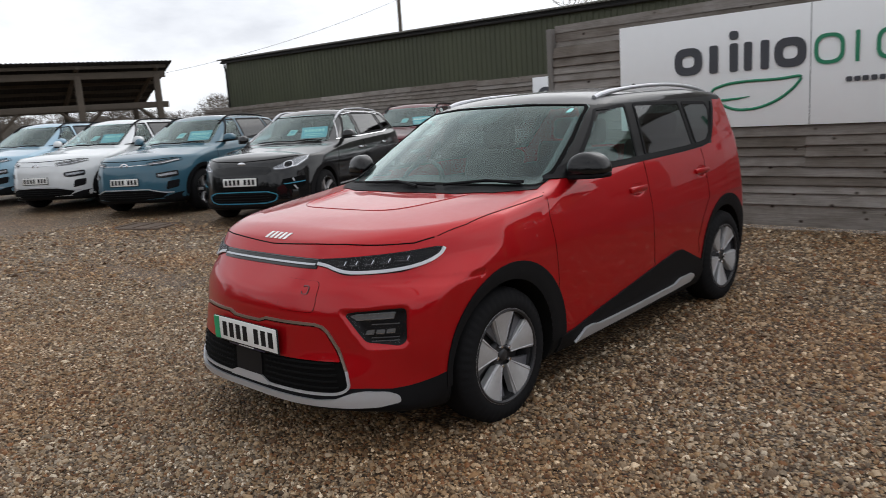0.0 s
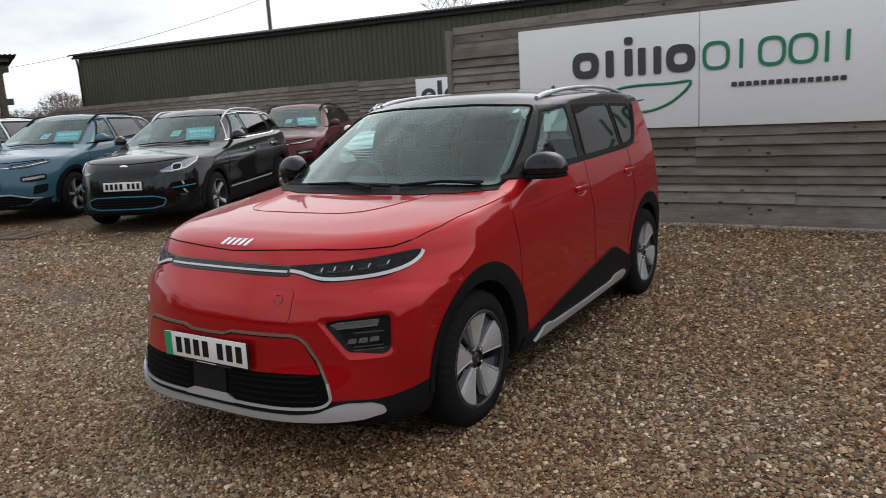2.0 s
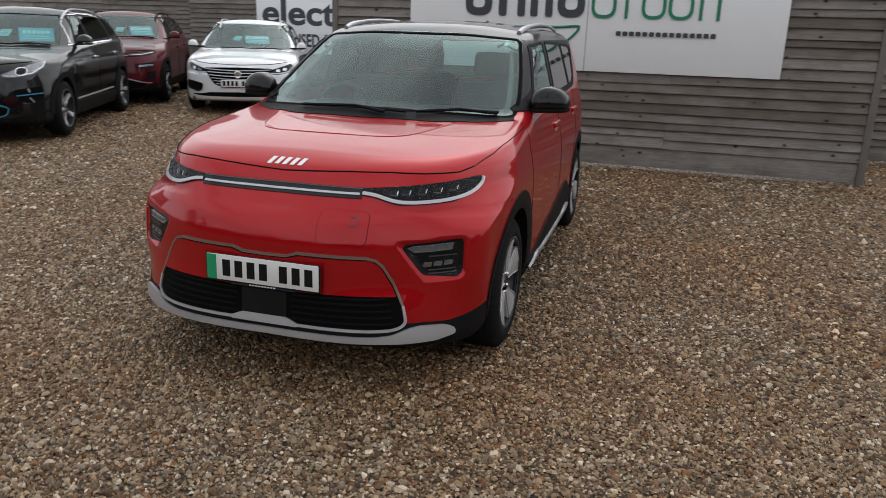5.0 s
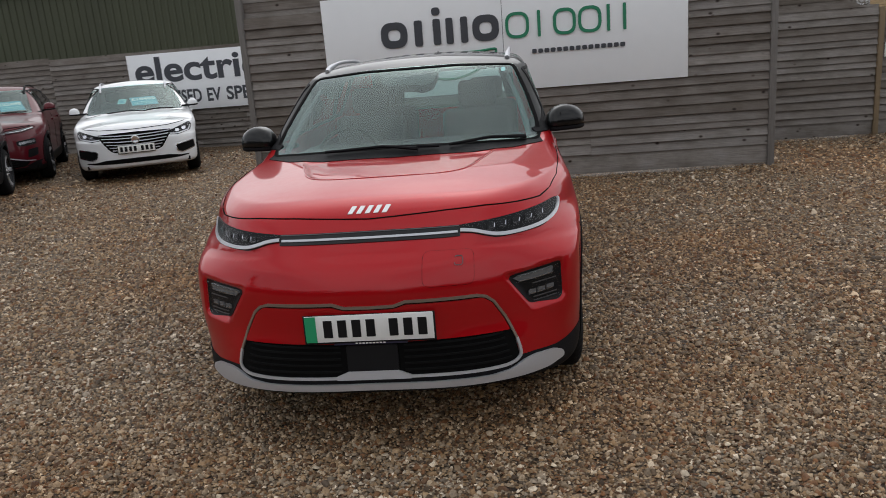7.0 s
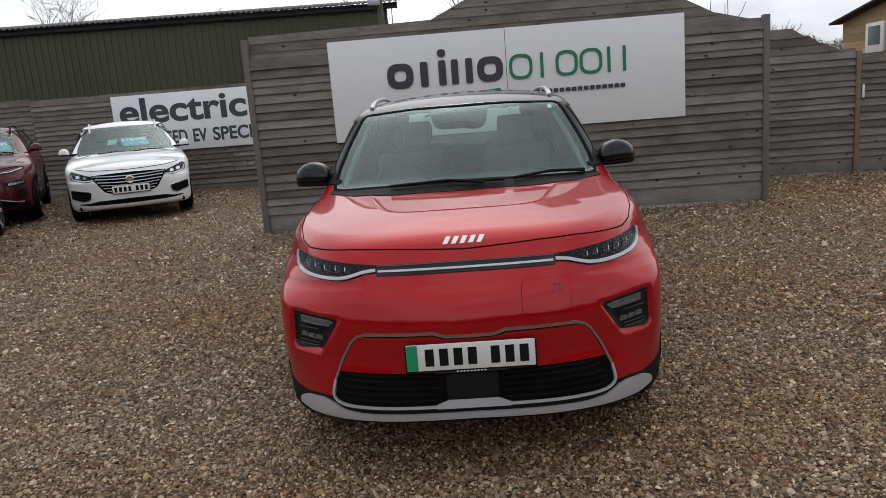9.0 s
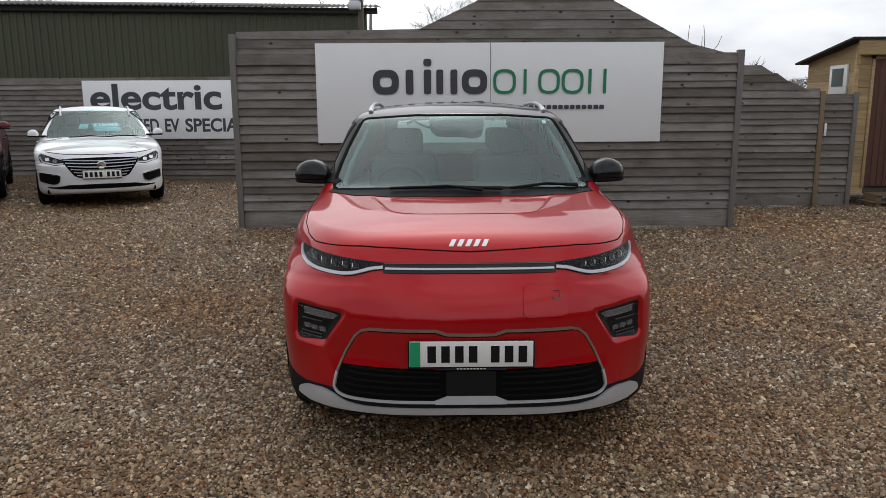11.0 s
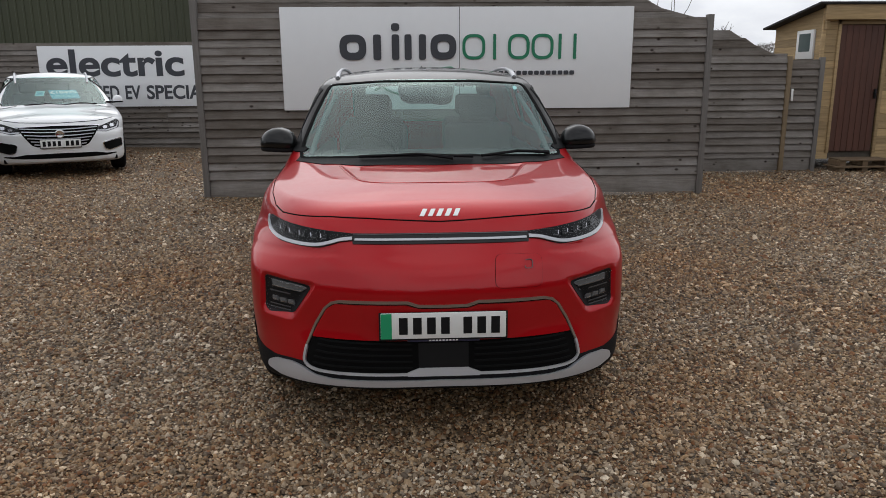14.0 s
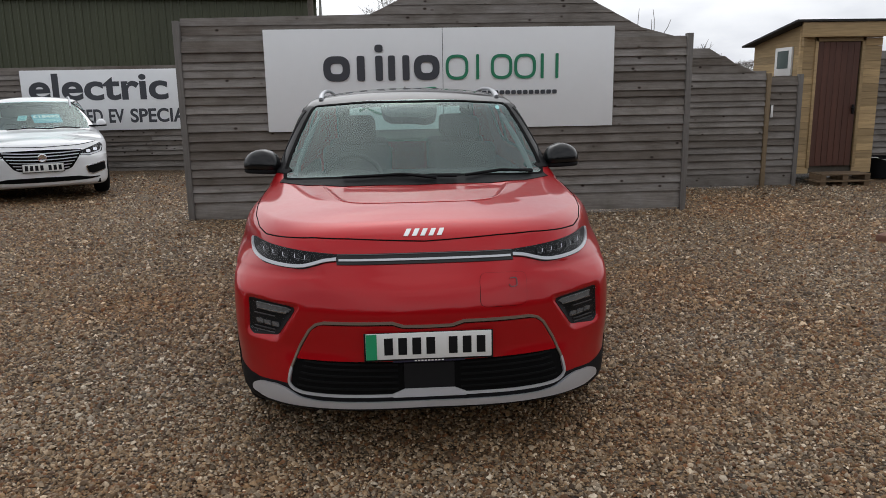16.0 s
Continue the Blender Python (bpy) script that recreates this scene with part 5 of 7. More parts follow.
    for sx in (0.37, -0.37):
        P += seat_parts(sx, s["seat"], 0.55, H - 1.02)
    for sx in (0.40, -0.40):
        P += seat_parts(sx, s["seat"] + 0.95, 0.56, H - 1.04)
    v, fq = tube([(0.185 * math.cos(a), 0, 0.185 * math.sin(a)) for a in np.linspace(0, 2 * math.pi, 28)[:-1]], 0.015, 8, True)
    wheel = mesh("steering", v, fq)
    mw = Matrix.Translation((-0.37, s["seat"] - 0.42, s["dash_z"] + 0.10)) @ Euler((radians(-24), 0, 0)).to_matrix().to_4x4()
    wheel.transform(mw)
    P.append(("steering_wheel", wheel, CABIN, "dark steering wheel"))
    hub = box(0.16, 0.05, 0.13, (0, 0.02, 0), 0.03)
    hub.transform(mw)
    P.append(("wheel_boss", hub, CABIN, ""))
    P.append(("mirror_inside", box(0.24, 0.03, 0.065, (0, s["screen_back"] - 0.16, H - 0.20), 0.015), CABIN, ""))
    # floor pan and bumper beams hide the ground under the car
    P.append(("floor_pan", box(1.50, L - 0.5, 0.06, (0, L / 2, 0.24), 0.01), GREY_LINING, ""))
    for yw in s["axles"]:
        for sx in (1, -1):
            P.append(("WHEEL", (sx * (s["track"] if yw < 2 else s.get("rear_track", s["track"])), yw, s["hub"], sx), None, ""))
    return P


def finish(name, parts, style, label, category, m, group="", swap=None, tyre=None):
    """Makes one car out of its pieces: an empty at the nose, on the ground, with all parts under it."""
    car = new(name)
    car.empty_display_size = 0.3
    tagged(car, label, category, group)
    car.matrix_basis = m
    swap = swap or {}
    wheels = WHEELS.setdefault(style, wheel_parts(style))
    for pname, me, material, plabel in parts:
        if pname == "WHEEL":
            x, y, z, sx = me
            turn = pose(x, y, z, -17 if style == "petal" and y < 2 else random.uniform(0, 360), 0, 0 if sx > 0 else 180)
            hub = None
            for wn_, wm, wmat, wlab in wheels:
                if hub is None:
                    hub = part(wn_, wm, wmat, car, wlab, turn)
                else:
                    part(wn_, wm, wmat, hub, wlab)
            continue
        ob = part(pname, me, material, car, plabel)
        if material in swap:
            ob.material_slots[0].link = "OBJECT"
            ob.material_slots[0].material = swap[material]
            if pname in ("body", "roof"):
                tagged(ob, swap["label"])
    return car


WHEELS = {}


def sym(half):
    """A closed outline from its right half, listed from the middle round to the middle."""
    return [*half, *[(-x, z) for x, z in half[::-1] if abs(x) > 1e-6]]


def red_car():
    f = RED_SKIN
    spec = dict(
        cell=0.0135, big=True, length=4.17, height=1.605, hub=0.325, axles=(0.845, 3.445), track=0.778, rear_track=0.764, clad=0.007, arch_r=0.455,
        seal=0.020, corner=0.035, edge=0.011, edge_up=0.0045, pillar_z=1.478, screen=[(-0.762, 1.080), (-0.4, 1.095), (0, 1.099), (0.4, 1.095), (0.762, 1.080), (0.748, 1.18), (0.708, 1.31), (0.638, 1.480), (0.3, 1.506), (0, 1.511), (-0.3, 1.506), (-0.638, 1.480), (-0.708, 1.31), (-0.748, 1.18)], screen_back=2.25,
        windows=[([(1.60, 1.140), (2.02, 1.448), (2.31, 1.462), (2.285, 1.142)], WINDOW), ([(2.40, 1.146), (2.425, 1.462), (3.02, 1.452), (3.06, 1.156)], PRIVACY), ([(3.12, 1.160), (3.08, 1.448), (3.44, 1.432), (3.46, 1.38), (3.37, 1.215), (3.29, 1.176)], PRIVACY)],
        rear_window=[(-0.60, 1.10), (0.60, 1.10), (0.52, 1.44), (-0.52, 1.44)], rear_glass=WINDOW,
        roof_test=lambda c: ((c[:, 2] > 1.108 + 0.022 * (c[:, 1] - 1.4)) & (c[:, 1] > 1.15) & ((c[:, 1] < 3.37 + 0.78 * (c[:, 2] - 1.15)) | (c[:, 2] > 1.455) | (np.abs(c[:, 0]) < 0.62))),
        paint=RED, roof_paint=BLACK_GLOSS, body_label="glossy red painted body shell", roof_label="gloss black roof and pillars",
        belt=[(1.42, 1.118), (1.8, 1.128), (2.3, 1.136), (2.9, 1.146), (3.2, 1.157), (3.30, 1.170), (3.38, 1.205), (3.44, 1.27), (3.51, 1.37), (3.55, 1.43)], belt_w=0.036, belt_mat=PLASTIC,
        cladding=PLASTIC, arch_dy=0.045, low_z=0.300,
        sill=[(1.28, 0.215), (1.30, 0.30), (1.42, 0.310), (1.70, 0.365), (2.20, 0.450), (2.62, 0.512), (2.72, 0.505), (3.02, 0.385), (3.06, 0.30), (3.02, 0.215)],
        seams=[[(1.275, 0.315), (1.285, 0.62), (1.262, 0.95), (1.30, 1.085)], [(2.335, 0.47), (2.325, 0.80), (2.335, 1.13)], [(3.00, 0.43), (2.98, 0.52), (3.06, 0.66), (3.17, 0.80), (3.17, 1.13)]],
        handles=[(2.19, 0.968), (3.10, 0.985)], handle_mat=RED, mirror=(0.905, 1.60, 1.165, BLACK_GLOSS, 0.225, 0.150),
        rails=(2.17, 3.72, 0.605, SILVER), dash=1.35, dash_z=0.92, seat=2.02)
    P = common_parts(f, spec)

    def add(name, vf, material, label="", sharp=35):
        P.append((name, tuple_mesh(name, vf, True, sharp), material, label))

    # bonnet shut line, badge, charging flap
    shut = [(0, 0.930), (0.10, 0.934), (0.32, 0.945), (0.475, 0.948), (0.62, 0.940), (0.71, 0.937), (0.752, 0.952)]
    add("bonnet_seam", seam(f, [(-x, z) for x, z in shut[:0:-1]] + shut, "front", 0.0032, 0.02), GAP)
    P.extend(both_sides("bonnet_side_seam", seam(f, [(0.758, 0.545), (0.797, 0.70), (0.818, 0.90), (0.826, 1.10), (0.826, 1.27)], "top", 0.0022, 0.03), GAP))
    for x in (-0.068, -0.032, 0.004, 0.040, 0.076):
        add("badge_bar", patch(f, [(x - 0.022, 0.950), (x - 0.002, 0.950), (x + 0.014, 0.974), (x - 0.006, 0.974)], "front", 0.003, 0.006, 0.012), WHITE_TRIM, "white badge bar")
    crease = [(0.50, 1.06), (0.445, 0.87), (0.405, 0.74), (0.345, 0.655), (0.25, 0.612), (0.12, 0.599), (0, 0.596)]
    add("bonnet_crease", seam(f, eased(crease + [(-x, y) for x, y in crease[-2::-1]], 4), "top", 0.0028, 0.02), RED)
    flap = rounded([(0.226, 0.804), (0.428, 0.798), (0.424, 0.668), (0.221, 0.675)], 0.03)
    P.append(("charging_flap", skin_mesh("charging_flap", f, patch(f, flap, "front", 0.0025, 0.006, 0.02)), RED, "red charging flap"))
    add("flap_seam", seam(f, flap, "front", 0.0018, 0.012, closed=True), GAP)
    add("flap_mark", ribbon(f, rounded([(0.350, 0.778), (0.383, 0.778), (0.383, 0.746), (0.350, 0.746)], 0.010)[2:], "front", 0.0030, 0.0065, 0.01), LAMP_GREY)
    # lamp band
    add("lamp_band", patch(f, sym([(0, 0.8865), (0.38, 0.8865), (0.375, 0.846), (0, 0.8455)]), "front", 0.004, 0.012, 0.02), BLACK_GLOSS, "gloss black band between the headlights")
    add("band_chrome", ribbon(f, [(-0.366, 0.8615), (0, 0.860), (0.366, 0.8615)], "front", 0.010, 0.009, 0.02), SILVER, "satin silver strip")
    add("band_edge", ribbon(f, [(-0.372, 0.8825), (0, 0.8825), (0.372, 0.8825)], "front", 0.0035, 0.007, 0.02), LAMP_GREY, "thin grey upper edge")
    lamp = rounded([(0.372, 0.886), (0.47, 0.892), (0.58, 0.899), (0.70, 0.906), (0.775, 0.914), (0.793, 0.900), (0.772, 0.848), (0.715, 0.824), (0.60, 0.822), (0.52, 0.824), (0.465, 0.840), (0.425, 0.853), (0.372, 0.858)], 0.012, 3)
    P.extend(both_sides("headlight", patch(f, lamp, "front", 0.004, 0.014, 0.015), LAMP_BODY, "slim dark headlight"))
    bar = [(0.788, 0.905), (0.786, 0.878), (0.766, 0.850), (0.71, 0.833), (0.60, 0.830), (0.525, 0.833), (0.468, 0.848), (0.43, 0.860), (0.376, 0.866)]
    P.extend(both_sides("light_bar", ribbon(f, eased(bar), "front", 0.0145, 0.010, 0.012), LAMP_WHITE, "white daytime light bar"))
    for i, (x, z) in enumerate(((0.50, 0.868), (0.545, 0.870), (0.60, 0.871), (0.65, 0.873), (0.70, 0.877))):
        q = rounded([(x - 0.017, z - 0.014), (x + 0.017, z - 0.013), (x + 0.015, z + 0.013), (x - 0.014, z + 0.011)], 0.006, 3)
        P.extend(both_sides("lamp_projector", patch(f, q, "front", 0.0085, 0.008, 0.02), LAMP_DIM))
        P.extend(both_sides("lamp_facet", ribbon(f, [(x + 0.010, z - 0.008), (x + 0.012, z + 0.008)], "front", 0.0040, 0.0095, 0.01), LAMP_BRIGHT))
        P.extend(both_sides("lamp_facet", ribbon(f, [(x - 0.013, z - 0.009), (x + 0.006, z - 0.009)], "front", 0.002, 0.0095, 0.01), LAMP_GREY))
    P.extend(both_sides("lamp_lens", patch(f, shrink(lamp, 0.004), "front", 0.013, 0.004, 0.02), LENS, "clear headlight lens"))
    # fog lamps
    fog = rounded([(0.785, 0.690), (0.60, 0.678), (0.560, 0.67), (0.556, 0.658), (0.632, 0.542), (0.650, 0.53), (0.770, 0.52), (0.788, 0.538)], 0.016, 3)
    P.extend(both_sides("fog_lamp", patch(f, shrink(fog, 0.006), "front", 0.002, 0.008, 0.015), LAMP_BODY, "dark recessed fog lamp"))
    cell = [(0.690, 0.67), (0.600, 0.664), (0.572, 0.654), (0.598, 0.635), (0.735, 0.642), (0.742, 0.672)]
    P.extend(both_sides("fog_bar", patch(f, rounded(cell, 0.006, 3), "front", 0.010, 0.008, 0.012), FOG_GLASS, "pale glassy lamp bar"))
    P.extend(both_sides("fog_bar_edge", ribbon(f, [(0.596, 0.638), (0.66, 0.6395), (0.736, 0.644)], "front", 0.005, 0.0135, 0.012), LAMP_SILVER))
    for x, z in ((0.650, 0.582), (0.688, 0.584), (0.725, 0.587)):
        q = rounded([(x - 0.017, z - 0.010), (x + 0.014, z - 0.009), (x + 0.017, z + 0.012), (x - 0.013, z + 0.010)], 0.005, 3)
        P.extend(both_sides("fog_led", patch(f, q, "front", 0.009, 0.006, 0.012), FOG_GLASS))
        P.extend(both_sides("fog_led_edge", ribbon(f, [(x - 0.012, z - 0.006), (x + 0.012, z - 0.005)], "front", 0.005, 0.011, 0.01), LAMP_SILVER))
    for z in (0.616, 0.558, 0.543):
        P.extend(both_sides("fog_rib", ribbon(f, [(0.655, z), (0.755, z + 0.003)], "front", 0.004, 0.006, 0.02), LAMP_GREY))
    P.extend(both_sides("fog_lens", patch(f, shrink(fog, 0.010), "front", 0.017, 0.004, 0.02), LENS, "clear fog lamp lens"))
    # lower opening
    mouth = sym([(0, 0.606), (0.10, 0.610), (0.148, 0.625), (0.455, 0.617), (0.493, 0.590), (0.536, 0.517), (0.580, 0.422), (0.594, 0.350), (0.571, 0.325), (0.506, 0.313), (0.152, 0.313), (0, 0.313)])
    add("lower_opening", patch(f, shrink(mouth, 0.007), "front", 0.003, 0.012, 0.025), GAP, "black lower grille opening")
    add("bumper_panel", patch(f, rounded(sym([(0, 0.598), (0.105, 0.600), (0.15, 0.614), (0.450, 0.608), (0.485, 0.585), (0.524, 0.517), (0.553, 0.458), (0, 0.466)]), 0.01), "front", 0.012, 0.012, 0.025), RED, "red panel behind the plate")
    top = [(0.101, 0.610), (0.148, 0.625), (0.432, 0.619), (0.468, 0.609), (0.496, 0.584), (0.536, 0.517), (0.580, 0.416)]
    add("frame_top", ribbon(f, [(-x, z) for x, z in top[::-1]] + [(0, 0.6085)] + top, "front", 0.011, 0.010, 0.015), BRONZE, "satin bronze grille frame")
    low = eased([(0.579, 0.420), (0.590, 0.378), (0.594, 0.350), (0.571, 0.326), (0.506, 0.316), (0.152, 0.318)])
    P.extend(both_sides("frame_low", ribbon(f, low, "front", 0.012, 0.010, 0.012), SILVER, "silver lower grille frame"))
    add("frame_lip", patch(f, sym([(0, 0.346), (0.100, 0.346), (0.152, 0.326), (0.152, 0.310), (0, 0.310)]), "front", 0.012, 0.012, 0.02), SILVER, "silver lip")
    for z in (0.345, 0.372, 0.398, 0.425, 0.448):
        w = 0.555 - 0.30 * (z - 0.345)
        P.extend(both_sides("grille_slat", ribbon(f, [(0.13, z), (w - 0.05, z), (w, z + 0.004)], "front", 0.008, 0.010, 0.03), GREY_LINING))
    add("radar_cover", patch(f, rounded([(-0.105, 0.455), (0.105, 0.455), (0.105, 0.345), (-0.105, 0.345)], 0.01), "front", 0.010, 0.012, 0.03), INK, "dark sensor cover")
    # valance and skid
    add("valance", patch(f, sym([(0, 0.314), (0.50, 0.312), (0.575, 0.325), (0.598, 0.345), (0.66, 0.345), (0.74, 0.338), (0.785, 0.344), (0.785, 0.278), (0.6, 0.266), (0, 0.262)]), "front", 0.0015, 0.006, 0.03), PLASTIC, "black lower bumper")
    P.extend(both_sides("valance_corner", patch(f, [(0.13, 0.330), (0.25, 0.340), (0.435, 0.372), (0.455, 0.300), (0.42, 0.258), (0.20, 0.262), (0.13, 0.272)], "left", 0.0025, 0.006, 0.02), PLASTIC))
    add("skid_plate", patch(f, rounded(sym([(0, 0.294), (0.468, 0.292), (0.545, 0.300), (0.606, 0.326), (0.650, 0.334), (0.728, 0.327), (0.762, 0.308), (0.768, 0.280), (0.70, 0.266), (0.60, 0.266), (0.469, 0.269), (0, 0.272)]), 0.012, 3), "front", 0.016, 0.025, 0.02), SILVER, "silver front skid plate")
    for nm, me, mt, lb in plate_parts(-0.021, 0.5345, 0.02):
        P.append((nm, me, mt, lb))
    P.append(("plate_footer", box(0.30, 0.006, 0.014, (0, -0.018, 0.470), 0.002), FOOTER, "dark blue strip under the plate"))
    for k in range(9):
        P.append(("footer_bar", box(0.009, 0.002, 0.005, (-0.056 + 0.014 * k, -0.022, 0.470), 0), PLATE_WHITE, ""))
    # sill strips
    strip = rounded([(1.43, 0.232), (1.56, 0.240), (2.10, 0.252), (2.84, 0.270), (2.895, 0.298), (2.86, 0.322), (2.67, 0.324), (2.60, 0.300), (2.10, 0.288), (1.66, 0.284), (1.60, 0.297), (1.52, 0.294)], 0.018, 4)
    P.extend(both_sides("sill_strip", patch(f, strip, "left", 0.024, 0.030, 0.025), SILVER, "silver sill strip"))
    # cowl, wipers, screen label
    cowl = [(-0.765, 1.30), (-0.60, 1.145), (-0.40, 1.075), (0, 1.04), (0.40, 1.075), (0.60, 1.145), (0.765, 1.30), (0.745, 1.40), (0.60, 1.27), (0.40, 1.19), (0, 1.15), (-0.40, 1.19), (-0.60, 1.27), (-0.745, 1.40)]
    add("cowl", patch(f, cowl, "top", 0.003, 0.01, 0.03), PLASTIC, "black cowl below the windscreen")
    for x0, x1, z0, z1 in ((-0.40, 0.22, 1.104, 1.090), (0.27, 0.67, 1.104, 1.092)):
        pts = lay(f, dense([(x0, z1), ((x0 + x1) / 2, z0), (x1, z1)], 0.05, False), "front")
        n, _ = slope(f, pts)
        add("wiper_blade", tube(pts + 0.018 * n, 0.0085, 6), PLASTIC, "black wiper blade")
        mid = (x0 + x1) / 2
        arm = lay(f, [(mid, z0), (mid + 0.10, z0 - 0.010), (mid + 0.20, z1 - 0.008)], "front")
        add("wiper_arm", tube(arm + 0.022 * slope(f, arm)[0], [0.006, 0.009, 0.010], 6), PLASTIC)
    add("screen_sticker", patch(f, rounded([(0.548, 1.440), (0.578, 1.440), (0.575, 1.463), (0.551, 1.463)], 0.01), "front", 0.004, 0.001, 0.02), PALE_TEAL, "small pale teal sticker")
    pod = rounded([(-0.195, 1.500), (0.175, 1.500), (0.150, 1.425), (0.085, 1.408), (0.03, 1.420), (-0.13, 1.420), (-0.175, 1.440)], 0.015, 4)
    q, tri = patch(f, pod, "front", -0.012, 0.05, 0.03)
    add("camera_pod", (q, tri), CABIN, "dark sensor housing behind the windscreen")
    for sx in (1, -1):
        path = lay(f, [(sx * 0.705, 1.120), (sx * 0.690, 1.20), (sx * 0.655, 1.31), (sx * 0.600, 1.44)], "front")
        add("pillar_trim", tube(path - 0.035 * slope(f, path)[0], [0.015, 0.017, 0.016, 0.012], 8), PILLAR_TRIM, "pale grey inner pillar trim")
    P.extend(both_sides("window_corner", patch(f, rounded([(1.44, 1.130), (1.60, 1.135), (1.72, 1.23)], 0.01), "left", 0.004, 0.008, 0.03), PLASTIC))
    fin = mesh("fin", [(0, 3.62, 1.575), (0, 3.78, 1.575), (0, 3.77, 1.612), (0, 3.745, 1.616), (0.018, 3.64, 1.57), (0.018, 3.80, 1.57), (-0.018, 3.64, 1.57), (-0.018, 3.80, 1.57)],
               [(0, 4, 3), (4, 2, 3), (4, 5, 2), (0, 3, 6), (6, 3, 2), (6, 2, 7)], False)
    P.append(("roof_fin", fin, BLACK_GLOSS, ""))
    return finish("red_car", P, "petal", "glossy red compact crossover with a gloss black roof on gravel", "car", Matrix.Identity(4))


red_car()


# ---- the parked row ----
def estate_skin(L, W, hood0, cowl, screen_k, roof_z, roof_y, axles, hub=0.33, tail_slope=0.35, nose_k=0.34, belt=1.03):
    """A family car: L long, half-width W; hood0 is the height of the bonnet's lip, cowl the (y, z) of the foot of the windscreen."""
    cy, cz = cowl
    return skin(
        front=curve((0.15, 0.12), (0.24, 0.01), (0.34, -0.005), (0.50, 0.0), (0.62, 0.012), (hood0 - 0.20, 0.03), (hood0 - 0.10, 0.075), (hood0 - 0.03, 0.13), (hood0 + 0.05, 0.24)),
        nose=curve((0.15, nose_k - 0.03), (0.6, nose_k), (hood0, nose_k + 0.06)), bow=3.6,
        hood=curve((0.0, hood0 - 0.14), (0.15, hood0 - 0.03), (0.30, hood0 + 0.02), (0.65, hood0 + 0.06), (cy, cz), (cy + 0.4, max(cz + 0.01, belt)), (L * 0.75, belt + 0.07), (L, belt + 0.08)),
        crown=curve((0.1, 0.03), (0.6, 0.075), (1.2, 0.05), (1.8, 0.01), (L, 0.0)),
        side=curve((0.15, 0.88 * W), (0.26, 0.955 * W), (0.45, 0.975 * W), (0.62, 0.982 * W), (0.78, W), (0.88, 0.992 * W), (1.0, 0.955 * W), (1.12, 0.91 * W)),
        width=curve((0.0, 0.97), (0.5, 1.0), (axles[0], 1.012), (1.5, 1.0), (L * 0.6, 1.0), (axles[1], 1.008), (L, 0.93)),
        rear=curve((0.15, L - 0.16), (0.35, L - 0.03), (0.65, L - 0.01), (0.95, L - 0.05), (1.2, L - 0.10)), tail=0.22,
        base=curve((0.0, 0.21), (0.5, 0.18), (L - 0.6, 0.18), (L, 0.28)),
        screen=(cy, cz, screen_k, 0.12), roof=curve((cy + 0.5, roof_z - 0.16), (roof_y - 0.5, roof_z - 0.045), (roof_y, roof_z), (roof_y + 0.7, roof_z - 0.01), (L - 0.3, roof_z - 0.10), (L, roof_z - 0.2)), roof_crown=0.05,
        glass_side=curve((0.8, 0.94 * W), (1.0, 0.925 * W), (1.12, 0.875 * W), (1.28, 0.80 * W), (1.42, 0.72 * W), (1.6, 0.62 * W)),
        back=curve((0.8, L - 0.08), (1.05, L - 0.12), (1.3, L - 0.12 - tail_slope * 0.6), (1.6, L - 0.12 - tail_slope * 1.7)),
        arches=tuple((y, hub, 0.375, 0.60) for y in axles))


